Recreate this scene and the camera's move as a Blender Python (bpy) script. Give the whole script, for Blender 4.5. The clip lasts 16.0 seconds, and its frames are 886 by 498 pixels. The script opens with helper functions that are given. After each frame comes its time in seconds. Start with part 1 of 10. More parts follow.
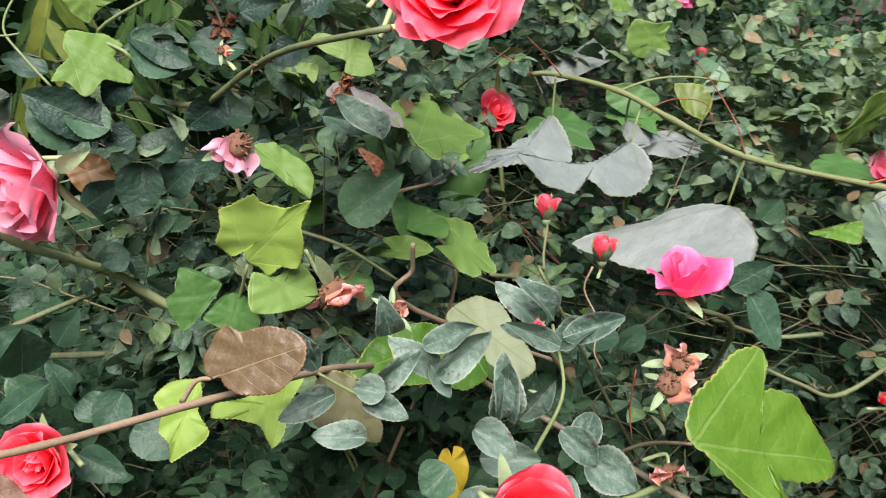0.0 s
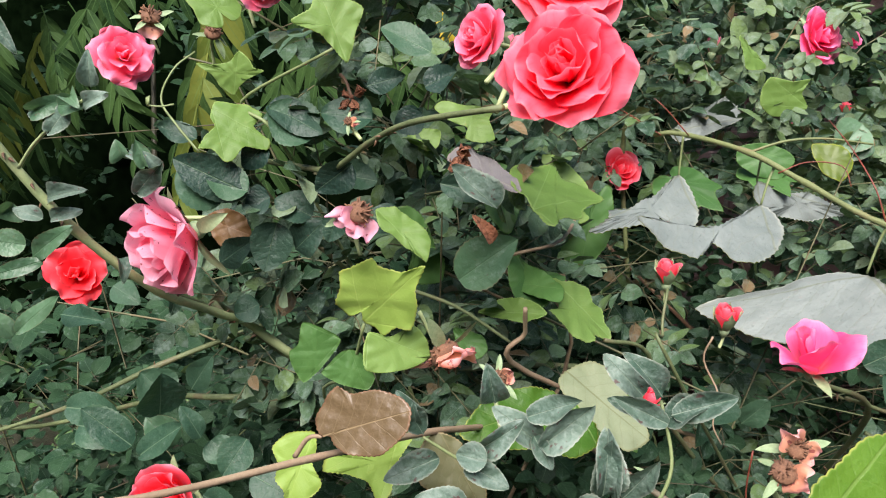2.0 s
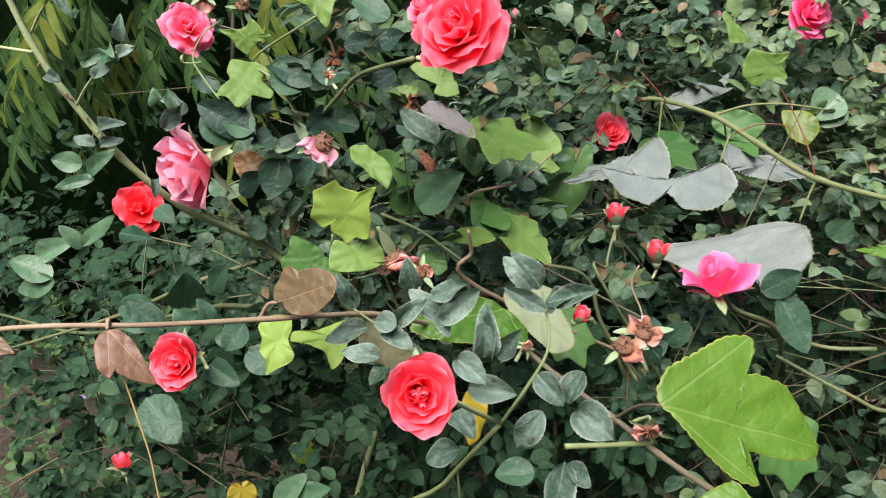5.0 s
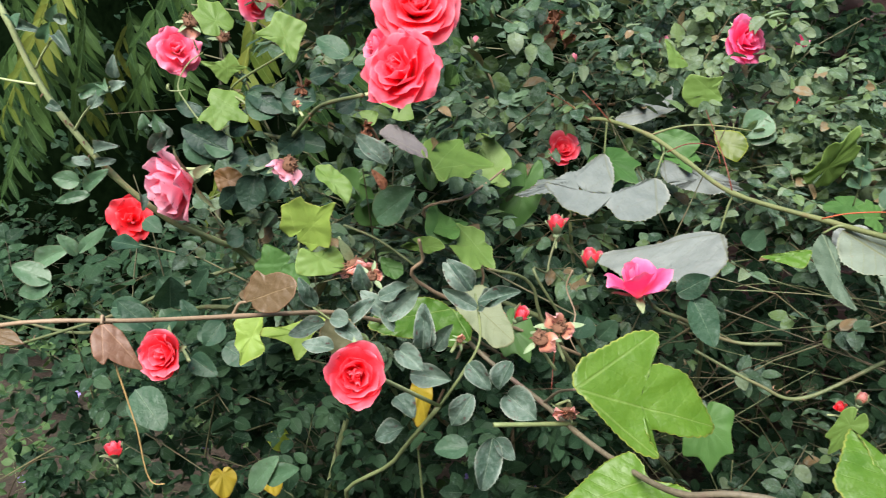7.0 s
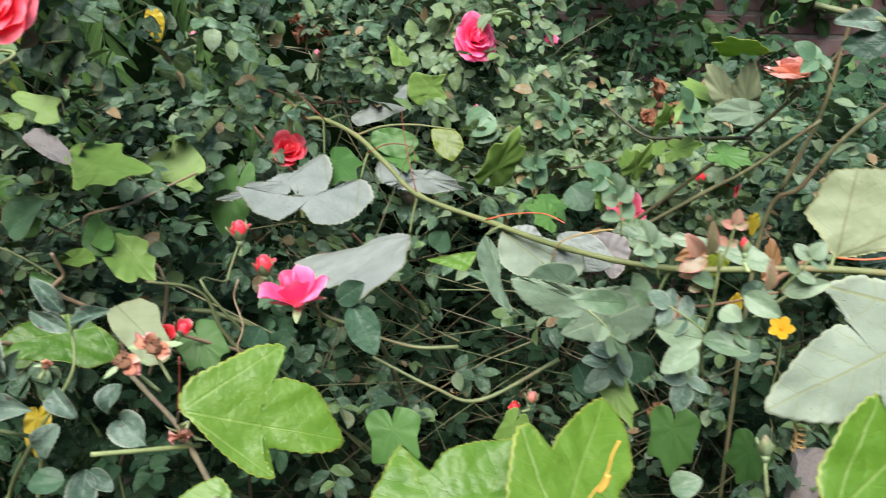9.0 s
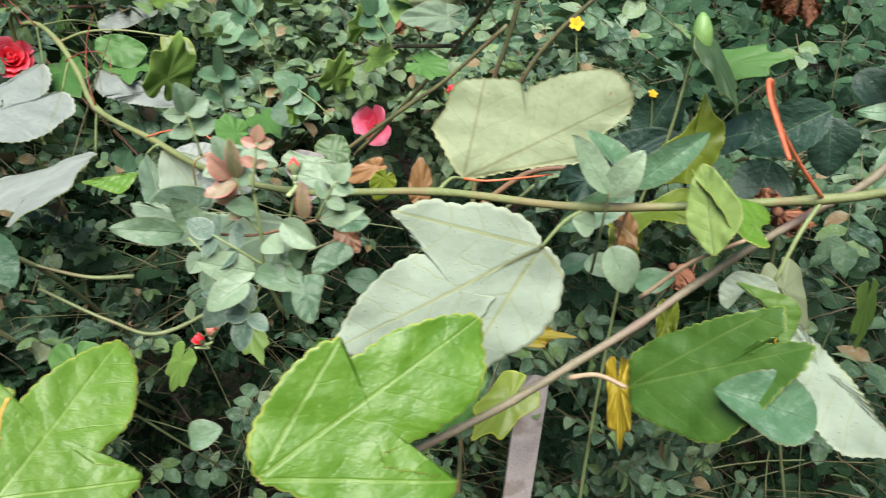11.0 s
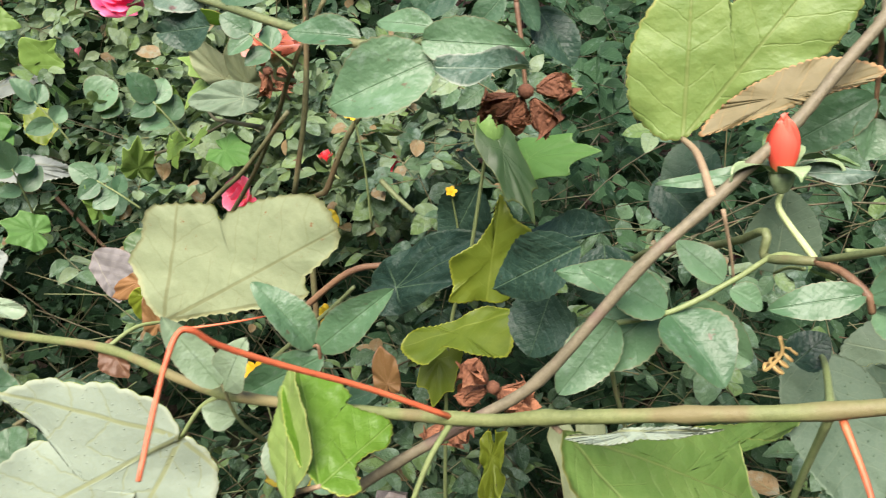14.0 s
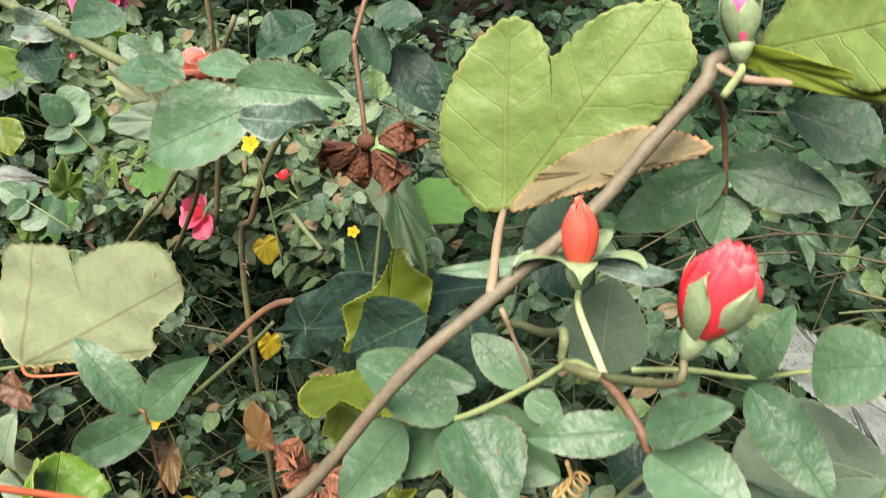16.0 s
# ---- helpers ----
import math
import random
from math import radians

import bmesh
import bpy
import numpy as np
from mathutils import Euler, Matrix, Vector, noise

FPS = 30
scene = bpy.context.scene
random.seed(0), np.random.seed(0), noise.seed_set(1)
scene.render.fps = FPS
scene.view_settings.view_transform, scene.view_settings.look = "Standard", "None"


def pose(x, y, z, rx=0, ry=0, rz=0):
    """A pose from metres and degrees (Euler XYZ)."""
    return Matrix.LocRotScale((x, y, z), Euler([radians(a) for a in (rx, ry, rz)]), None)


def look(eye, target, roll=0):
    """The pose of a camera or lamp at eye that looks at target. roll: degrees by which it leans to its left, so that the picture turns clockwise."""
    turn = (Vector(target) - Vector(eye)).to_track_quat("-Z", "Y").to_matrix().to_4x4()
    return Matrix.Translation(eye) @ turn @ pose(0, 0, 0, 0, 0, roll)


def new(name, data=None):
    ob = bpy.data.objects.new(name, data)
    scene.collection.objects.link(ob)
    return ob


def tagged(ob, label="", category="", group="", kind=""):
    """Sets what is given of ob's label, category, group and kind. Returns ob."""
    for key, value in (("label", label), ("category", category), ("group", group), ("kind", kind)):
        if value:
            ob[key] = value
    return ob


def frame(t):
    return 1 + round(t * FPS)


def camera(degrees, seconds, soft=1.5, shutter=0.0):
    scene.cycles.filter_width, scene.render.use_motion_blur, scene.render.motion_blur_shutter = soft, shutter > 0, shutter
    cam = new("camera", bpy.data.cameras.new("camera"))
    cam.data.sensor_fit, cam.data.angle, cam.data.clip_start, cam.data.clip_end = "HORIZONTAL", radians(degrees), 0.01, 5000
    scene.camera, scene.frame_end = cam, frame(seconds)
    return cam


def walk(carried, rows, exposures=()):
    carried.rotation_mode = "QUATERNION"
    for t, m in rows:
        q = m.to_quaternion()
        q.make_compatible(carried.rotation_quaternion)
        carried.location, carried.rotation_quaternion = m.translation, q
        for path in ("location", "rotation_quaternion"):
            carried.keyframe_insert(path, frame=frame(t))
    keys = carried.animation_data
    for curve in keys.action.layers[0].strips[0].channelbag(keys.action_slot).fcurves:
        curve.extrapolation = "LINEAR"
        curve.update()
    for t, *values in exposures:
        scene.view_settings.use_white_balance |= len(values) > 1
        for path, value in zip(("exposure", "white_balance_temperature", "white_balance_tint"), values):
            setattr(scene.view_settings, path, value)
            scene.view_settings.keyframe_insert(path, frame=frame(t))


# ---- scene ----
cam = camera(58.1, 16.0, soft=1.1, shutter=0.5)

PATH = [
    (0, (0.048, -0.012, 1.378), (-0.093, 1.908, 0.839), 1.1),
    (0.5, (0.077, -0.003, 1.386), (-0.211, 1.902, 0.847), 1.1),
    (1, (0.073, -0.019, 1.402), (-0.306, 1.882, 0.91), 0.6),
    (1.5, (0.065, -0.029, 1.409), (-0.373, 1.871, 0.963), 0.9),
    (2, (0.064, -0.018, 1.399), (-0.405, 1.876, 0.961), 0.6),
    (2.5, (0.082, -0.009, 1.394), (-0.428, 1.87, 0.938), -0.0),
    (3, (0.097, -0.028, 1.395), (-0.487, 1.824, 0.917), -0.5),
    (3.5, (0.11, -0.053, 1.398), (-0.51, 1.787, 0.919), -0.8),
    (4, (0.144, -0.07, 1.394), (-0.492, 1.758, 0.891), -0.1),
    (4.5, (0.198, -0.118, 1.398), (-0.459, 1.697, 0.872), 1.0),
    (4.7, (0.218, -0.131, 1.382), (-0.456, 1.685, 0.886), 1.0),
    (6.8, (0.32, -0.235, 1.411), (-0.351, 1.592, 0.952), 1.1),
    (7, (0.329, -0.241, 1.415), (-0.331, 1.588, 0.946), 1.2),
    (7.5, (0.345, -0.219, 1.42), (-0.192, 1.647, 0.943), 0.6),
    (8, (0.413, -0.188, 1.423), (0.017, 1.715, 0.95), 1.1),
    (8.5, (0.513, -0.14, 1.435), (0.127, 1.765, 0.965), 1.5),
    (9, (0.594, -0.118, 1.431), (0.2, 1.782, 0.949), 1.5),
    (9.5, (0.676, -0.089, 1.421), (0.336, 1.811, 0.895), 2.1),
    (10, (0.741, -0.054, 1.425), (0.455, 1.839, 0.847), 3.4),
    (10.2, (0.784, -0.036, 1.424), (0.499, 1.849, 0.822), 3.1),
    (12.3, (1.011, 0.093, 1.443), (0.753, 1.939, 0.718), 1.4),
    (12.5, (1.022, 0.102, 1.452), (0.757, 1.949, 0.731), 1.6),
    (13, (1.078, 0.155, 1.465), (0.69, 1.983, 0.751), 1.5),
    (13.5, (1.151, 0.23, 1.475), (0.661, 2.03, 0.755), 0.1),
    (14, (1.195, 0.264, 1.499), (0.668, 2.063, 0.8), -1.5),
    (14.5, (1.216, 0.286, 1.497), (0.704, 2.089, 0.8), -2.3),
    (15, (1.263, 0.317, 1.462), (0.759, 2.097, 0.702), -2.2),
    (15.5, (1.301, 0.347, 1.491), (0.692, 2.103, 0.753), -1.4),
    (16, (1.306, 0.369, 1.516), (0.631, 2.115, 0.813), -1.2),
]
walk(cam, [(t, look(eye, target, roll)) for t, eye, target, roll in PATH], exposures=[(0, 1.22, 6500, 18), (7, 1.19, 6500, 15), (9, 1.28, 6450, 12), (10, 1.32, 6400, 10), (12.5, 1.39, 6800, 13), (14, 1.41, 7000, 15), (16, 1.41, 7100, 16)])

# ---- world and light: soft, bright overcast day ----
world = bpy.data.worlds.new("overcast_sky")
scene.world = world
world.use_nodes = True
wn = world.node_tree.nodes
sky = wn.new("ShaderNodeTexSky")
sky.sky_type, sky.sun_disc = "NISHITA", False
sky.sun_elevation, sky.sun_rotation = radians(50), radians(183)
sky.air_density, sky.dust_density, sky.ozone_density = 1.0, 1.2, 1.0
wn["Background"].inputs["Strength"].default_value = 0.077
world.node_tree.links.new(sky.outputs["Color"], wn["Background"].inputs["Color"])
sun = new("sun", bpy.data.lights.new("sun", "SUN"))
sun.data.energy, sun.data.angle, sun.data.color = 4.2, radians(42), (1.0, 0.955, 0.88)
sun.matrix_world = look((0.5, -3.2, 5.8), (0.3, 0.9, 1.0))

# ---- materials ----


def shader(name):
    m = bpy.data.materials.new(name)
    m.use_nodes = True
    return m, m.node_tree.nodes, m.node_tree.links


def node(nodes, links, kind, wired=(), **settings):
    """A node with its settings and its wired inputs (a link or a value by socket)."""
    n = nodes.new(kind)
    if "uv_map" in settings:
        n.uv_map = settings["uv_map"]
    if "feature" in settings:
        n.feature = settings["feature"]
    if "interpolation_type" in settings:
        n.interpolation_type = settings["interpolation_type"]
    for socket, value in dict(wired).items():
        if isinstance(value, bpy.types.NodeSocket):
            links.new(value, n.inputs[socket])
        else:
            n.inputs[socket].default_value = value
    return n


def blend(nodes, links, fac, a, b, mode="MIX"):
    n = nodes.new("ShaderNodeMix")
    n.data_type, n.blend_type = "RGBA", mode
    for socket, value in ((0, fac), (6, a), (7, b)):
        if isinstance(value, bpy.types.NodeSocket):
            links.new(value, n.inputs[socket])
        else:
            n.inputs[socket].default_value = value if socket == 0 else (*value[:3], 1)
    return n.outputs[2]


def calc(nodes, links, op, a, b=0.0, c=0.0, clamp=False):
    n = nodes.new("ShaderNodeMath")
    n.operation, n.use_clamp = op, clamp
    for k, value in enumerate((a, b, c)):
        if isinstance(value, bpy.types.NodeSocket):
            links.new(value, n.inputs[k])
        else:
            n.inputs[k].default_value = value
    return n.outputs[0]


def ramp(nodes, links, value, lo, hi):
    """0 at lo and 1 at hi, smooth and clamped."""
    n = node(nodes, links, "ShaderNodeMapRange", {"Value": value, "From Min": lo, "From Max": hi}, interpolation_type="SMOOTHSTEP")
    return n.outputs[0]


def leaf_material(name, dark, light, vein, edge, rough=0.45, ribs=9.0, spots=0.0, spot=(0.05, 0.03, 0.02), mildew=0.0, thin=0.3, island=False, drops=0.0, relief=0.5, vein_mix=0.7, edge_mix=0.8, edge_from=0.93, shine=0.5, quilt=1.2, side_mix=0.35, variety=False, pillow=0.12, pucker=0.0, depth=0.0008):
    m, n, l = shader(name)
    out, bsdf = n["Material Output"], n["Principled BSDF"]
    veins = node(n, l, "ShaderNodeUVMap", uv_map="veins").outputs[0]
    rim = node(n, l, "ShaderNodeUVMap", uv_map="rim").outputs[0]
    v = node(n, l, "ShaderNodeSeparateXYZ", {0: veins})
    along, across = v.outputs[0], calc(n, l, "ABSOLUTE", v.outputs[1])
    place = node(n, l, "ShaderNodeTexCoord").outputs["Object"]
    if island:
        chance = node(n, l, "ShaderNodeNewGeometry").outputs["Random Per Island"]
    else:
        chance = node(n, l, "ShaderNodeObjectInfo").outputs["Random"]
    broad = node(n, l, "ShaderNodeTexNoise", {"Vector": place, "Scale": 38.0, "Detail": 4.0, "Roughness": 0.6}).outputs[0]
    fine = node(n, l, "ShaderNodeTexNoise", {"Vector": place, "Scale": 420.0, "Detail": 3.0}).outputs[0]
    mixed = calc(n, l, "ADD", calc(n, l, "MULTIPLY", broad, 1.3), calc(n, l, "MULTIPLY_ADD", chance, 0.9, -0.62), clamp=True)
    colour = blend(n, l, mixed, dark, light)
    if variety:
        other = calc(n, l, "FRACT", calc(n, l, "MULTIPLY", chance, 37.7))
        colour = blend(n, l, calc(n, l, "MULTIPLY", ramp(n, l, other, 0.70, 0.72), 0.55), colour, (0.13, 0.21, 0.055))
        colour = blend(n, l, calc(n, l, "MULTIPLY", ramp(n, l, other, 0.86, 0.88), 0.5), colour, (0.19, 0.24, 0.17))
        colour = blend(n, l, calc(n, l, "MULTIPLY", ramp(n, l, other, 0.955, 0.96), 0.85), colour, (0.20, 0.12, 0.06))
    # midrib, tapering, and the side veins between it and the rim
    taper = calc(n, l, "MULTIPLY_ADD", along, -0.006, 0.0085)
    mid = ramp(n, l, calc(n, l, "SUBTRACT", across, taper), 0.005, -0.003)
    bent = calc(n, l, "SUBTRACT", calc(n, l, "MULTIPLY_ADD", broad, 0.10, along), calc(n, l, "MULTIPLY", across, 0.80))
    wave = calc(n, l, "PINGPONG", calc(n, l, "MULTIPLY", bent, ribs), 0.5)
    side = ramp(n, l, wave, 0.055, 0.01)
    net = node(n, l, "ShaderNodeTexVoronoi", {"Vector": place, "Scale": 260.0}, feature="DISTANCE_TO_EDGE").outputs[0]
    mesh_lines = ramp(n, l, net, 0.09, 0.02)
    lines = calc(n, l, "MAXIMUM", mid, calc(n, l, "MULTIPLY", side, side_mix))
    colour = blend(n, l, calc(n, l, "MULTIPLY", calc(n, l, "MAXIMUM", lines, calc(n, l, "MULTIPLY", mesh_lines, 0.16)), vein_mix), colour, vein)
    r = node(n, l, "ShaderNodeSeparateXYZ", {0: rim})
    border = calc(n, l, "MULTIPLY", ramp(n, l, calc(n, l, "ADD", r.outputs[0], calc(n, l, "MULTIPLY_ADD", broad, 0.06, -0.03)), edge_from, 0.995), edge_mix)
    colour = blend(n, l, border, colour, edge)
    gloss = rough
    if mildew:
        dust = ramp(n, l, node(n, l, "ShaderNodeTexNoise", {"Vector": place, "Scale": 75.0, "Detail": 6.0, "Roughness": 0.7}).outputs[0], 0.62 - 0.2 * mildew, 0.8 - 0.2 * mildew)
        colour = blend(n, l, calc(n, l, "MULTIPLY", dust, 0.34), colour, (0.24, 0.32, 0.28))
    if spots:
        speck = ramp(n, l, node(n, l, "ShaderNodeTexNoise", {"Vector": place, "Scale": 120.0, "Detail": 5.0, "Roughness": 0.65}).outputs[0], 0.74 - 0.2 * spots, 0.80 - 0.2 * spots)
        colour = blend(n, l, calc(n, l, "MULTIPLY", speck, 0.85), colour, spot)
    l.new(colour, bsdf.inputs["Base Color"])
    bsdf.inputs["Specular IOR Level"].default_value = shine
    worn = calc(n, l, "MULTIPLY_ADD", broad, 0.35, gloss - 0.17)
    height = calc(n, l, "MULTIPLY_ADD", lines, -0.35, calc(n, l, "MULTIPLY_ADD", fine, 0.25, calc(n, l, "MULTIPLY_ADD", ramp(n, l, wave, 0.0, 0.5), pillow, calc(n, l, "MULTIPLY", broad, quilt))))
    if pucker:
        bumps = node(n, l, "ShaderNodeTexVoronoi", {"Vector": place, "Scale": 150.0}, feature="SMOOTH_F1").outputs["Distance"]
        height = calc(n, l, "MULTIPLY_ADD", bumps, -pucker, height)
    if drops:
        cells = node(n, l, "ShaderNodeTexVoronoi", {"Vector": place, "Scale": 560.0, "Randomness": 1.0})
        kept = calc(n, l, "GREATER_THAN", node(n, l, "ShaderNodeSeparateColor", {0: cells.outputs["Color"]}).outputs[0], 1.0 - drops)
        bead = calc(n, l, "MULTIPLY", ramp(n, l, cells.outputs["Distance"], 0.42, 0.1), kept)
        height = calc(n, l, "MULTIPLY_ADD", bead, 1.3, height)
        worn = calc(n, l, "MULTIPLY", worn, calc(n, l, "MULTIPLY_ADD", bead, -0.75, 1.0))
    l.new(worn, bsdf.inputs["Roughness"])
    bump = node(n, l, "ShaderNodeBump", {"Height": height, "Strength": relief, "Distance": depth})
    l.new(bump.outputs[0], bsdf.inputs["Normal"])
    if thin:
        through_light = node(n, l, "ShaderNodeBsdfTranslucent", {"Color": blend(n, l, 0.6, colour, (light[0] * 1.6, light[1] * 1.7, light[2] * 0.8)), "Normal": bump.outputs[0]})
        mix = node(n, l, "ShaderNodeMixShader", {0: thin, 1: bsdf.outputs[0], 2: through_light.outputs[0]})
        l.new(mix.outputs[0], out.inputs["Surface"])
    return m


def petal_material(name, base, body, lip, thin=0.42, blemish=0.0):
    m, n, l = shader(name)
    out, bsdf = n["Material Output"], n["Principled BSDF"]
    v = node(n, l, "ShaderNodeSeparateXYZ", {0: node(n, l, "ShaderNodeUVMap", uv_map="veins").outputs[0]})
    along, across = v.outputs[0], v.outputs[1]
    place = node(n, l, "ShaderNodeTexCoord").outputs["Object"]
    chance = node(n, l, "ShaderNodeObjectInfo").outputs["Random"]
    broad = node(n, l, "ShaderNodeTexNoise", {"Vector": place, "Scale": 60.0, "Detail": 4.0}).outputs[0]
    grain = node(n, l, "ShaderNodeTexNoise", {"Vector": node(n, l, "ShaderNodeCombineXYZ", {0: calc(n, l, "MULTIPLY", across, 26.0), 1: calc(n, l, "MULTIPLY", along, 3.0), 2: chance}).outputs[0], "Scale": 1.0, "Detail": 4.0}).outputs[0]
    colour = blend(n, l, ramp(n, l, along, 0.02, 0.4), base, body)
    shift = calc(n, l, "ADD", along, calc(n, l, "MULTIPLY_ADD", broad, 0.7, -0.4))
    colour = blend(n, l, calc(n, l, "MULTIPLY", ramp(n, l, shift, 0.55, 1.05), 0.9), colour, lip)
    colour = blend(n, l, calc(n, l, "MULTIPLY_ADD", chance, 0.25, 0.0), colour, lip)
    colour = blend(n, l, calc(n, l, "MULTIPLY", ramp(n, l, grain, 0.45, 0.75), 0.25), colour, (body[0] * 0.88, body[1] * 0.6, body[2] * 0.65))
    colour = blend(n, l, calc(n, l, "MULTIPLY", ramp(n, l, along, 0.92, 1.0), 0.22), colour, (1.0, 0.5 + 0.5 * lip[1], 0.5 + 0.5 * lip[2]))
    if blemish:
        speck = ramp(n, l, node(n, l, "ShaderNodeTexNoise", {"Vector": place, "Scale": 210.0, "Detail": 2.0}).outputs[0], 0.72 - 0.1 * blemish, 0.76 - 0.1 * blemish)
        colour = blend(n, l, calc(n, l, "MULTIPLY", speck, 0.8), colour, (0.25, 0.04, 0.05))
    l.new(colour, bsdf.inputs["Base Color"])
    bsdf.inputs["Roughness"].default_value = 0.6
    bsdf.inputs["Specular IOR Level"].default_value = 0.3
    bump = node(n, l, "ShaderNodeBump", {"Height": grain, "Strength": 0.25, "Distance": 0.001})
    l.new(bump.outputs[0], bsdf.inputs["Normal"])
    glow = node(n, l, "ShaderNodeBsdfTranslucent", {"Color": colour})
    mix = node(n, l, "ShaderNodeMixShader", {0: thin, 1: bsdf.outputs[0], 2: glow.outputs[0]})
    l.new(mix.outputs[0], out.inputs["Surface"])
    return m


def bark_material(name, dark, light, streak=(1, 1, 0.15), rough=0.6, scale=160.0, blotch=None):
    m, n, l = shader(name)
    bsdf = n["Principled BSDF"]
    place = node(n, l, "ShaderNodeTexCoord").outputs["Object"]
    broad = node(n, l, "ShaderNodeTexNoise", {"Vector": place, "Scale": 22.0, "Detail": 4.0}).outputs[0]
    fine = node(n, l, "ShaderNodeTexNoise", {"Vector": place, "Scale": scale * 2, "Detail": 5.0, "Roughness": 0.7}).outputs[0]
    colour = blend(n, l, ramp(n, l, calc(n, l, "MULTIPLY_ADD", fine, 0.5, calc(n, l, "MULTIPLY", broad, 0.6)), 0.32, 0.78), dark, light)
    if blotch:
        colour = blend(n, l, calc(n, l, "MULTIPLY", ramp(n, l, broad, 0.52, 0.66), 0.7), colour, blotch)
    l.new(colour, bsdf.inputs["Base Color"])
    bsdf.inputs["Roughness"].default_value = rough
    bump = node(n, l, "ShaderNodeBump", {"Height": fine, "Strength": 0.5, "Distance": 0.001})
    l.new(bump.outputs[0], bsdf.inputs["Normal"])
    return m


rose_green = leaf_material("rose_leaf_green", (0.016, 0.052, 0.032), (0.050, 0.112, 0.060), (0.12, 0.20, 0.12), (0.07, 0.12, 0.06), rough=0.5, ribs=8, spots=0.25, mildew=0.4, thin=0.15, edge_mix=0.4, shine=0.35, quilt=4.5, relief=0.9, pillow=0.02, pucker=0.6, depth=0.001, side_mix=0.2)
rose_sick = leaf_material("rose_leaf_mildewed", (0.038, 0.080, 0.056), (0.130, 0.195, 0.152), (0.20, 0.27, 0.20), (0.27, 0.31, 0.25), rough=0.5, ribs=8, spots=0.65, spot=(0.09, 0.035, 0.04), mildew=0.8, thin=0.14, edge_mix=0.75, shine=0.35, quilt=5, relief=0.9, pillow=0.02, pucker=0.9, depth=0.0012, side_mix=0.15, edge_from=0.8)
rose_near = leaf_material("rose_leaf_fresh", (0.042, 0.105, 0.052), (0.108, 0.205, 0.112), (0.075, 0.14, 0.07), (0.20, 0.12, 0.07), rough=0.45, ribs=9, spots=0.5, spot=(0.10, 0.05, 0.035), mildew=0.58, thin=0.18, edge_mix=0.45, shine=0.45, quilt=4.0, relief=1.0, vein_mix=0.45, side_mix=0.12, pillow=0.02, pucker=0.4, depth=0.0009)
rose_pale = leaf_material("rose_leaf_pale", (0.085, 0.150, 0.085), (0.215, 0.295, 0.195), (0.10, 0.17, 0.08), (0.24, 0.15, 0.10), rough=0.48, ribs=9, spots=0.35, spot=(0.10, 0.05, 0.035), mildew=0.7, thin=0.2, edge_mix=0.4, shine=0.4, quilt=4.0, relief=1.0, vein_mix=0.45, side_mix=0.12, pillow=0.02, pucker=0.4, depth=0.0009)
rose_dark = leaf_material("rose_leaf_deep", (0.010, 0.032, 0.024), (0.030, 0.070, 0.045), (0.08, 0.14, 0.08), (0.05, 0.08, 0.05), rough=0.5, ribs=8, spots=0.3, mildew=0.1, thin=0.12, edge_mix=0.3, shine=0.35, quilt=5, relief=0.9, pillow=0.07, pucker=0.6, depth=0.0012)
rose_young = leaf_material("rose_leaf_young_red", (0.13, 0.18, 0.085), (0.46, 0.20, 0.17), (0.45, 0.18, 0.15), (0.50, 0.13, 0.14), rough=0.4, ribs=8, spots=0.2, mildew=0.6, thin=0.3, edge_from=0.7, quilt=5, pucker=0.8)
foliage = leaf_material("bush_foliage", (0.015, 0.043, 0.024), (0.080, 0.146, 0.075), (0.12, 0.19, 0.11), (0.08, 0.12, 0.07), rough=0.5, ribs=7, spots=0.5, mildew=0.75, thin=0.12, island=True, edge_mix=0.4, shine=0.2, variety=True, quilt=5.0, pucker=0.7, depth=0.0013, relief=0.85)
# yellower leaves, also lightened to paint in the light on the bush top
foliage_light = leaf_material("bush_foliage_lit", (0.033, 0.072, 0.034), (0.142, 0.210, 0.102), (0.17, 0.24, 0.13), (0.15, 0.17, 0.09), rough=0.5, ribs=7, spots=0.5, mildew=0.75, thin=0.16, island=True, edge_mix=0.4, shine=0.2, variety=True, quilt=5.0, pucker=0.7, depth=0.0013, relief=0.85)
# shrub leaves; also the bush's own leaves where shade is put into the colour
hedge_and_shade_green = leaf_material("hedge_foliage", (0.008, 0.028, 0.014), (0.034, 0.078, 0.036), (0.08, 0.14, 0.08), (0.05, 0.09, 0.05), rough=0.5, ribs=7, spots=0.2, thin=0.12, island=True, edge_mix=0.3, shine=0.1, quilt=4.0, relief=0.8, depth=0.0012, mildew=0.35)
# near black and without gloss: deep shade painted on the added screens
hedge_bulk = bark_material("shade_black_hedge", (0.0006, 0.002, 0.0006), (0.003, 0.007, 0.0025), rough=1.0, scale=14)
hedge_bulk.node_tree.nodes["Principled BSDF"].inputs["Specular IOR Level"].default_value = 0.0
weeds = leaf_material("ground_weeds", (0.016, 0.052, 0.02), (0.08, 0.15, 0.05), (0.12, 0.20, 0.09), (0.08, 0.13, 0.05), rough=0.5, thin=0.15, island=True, edge_mix=0.2, shine=0.2)
passion_top = leaf_material("passion_leaf_top", (0.042, 0.128, 0.009), (0.100, 0.210, 0.020), (0.22, 0.33, 0.09), (0.42, 0.44, 0.10), rough=0.43, ribs=7, thin=0.28, drops=0.0, relief=1.0, vein_mix=0.4, edge_from=0.972, quilt=1.6, shine=0.45, edge_mix=0.6, pillow=0.2, pucker=0.55, depth=0.0012, side_mix=0.3)
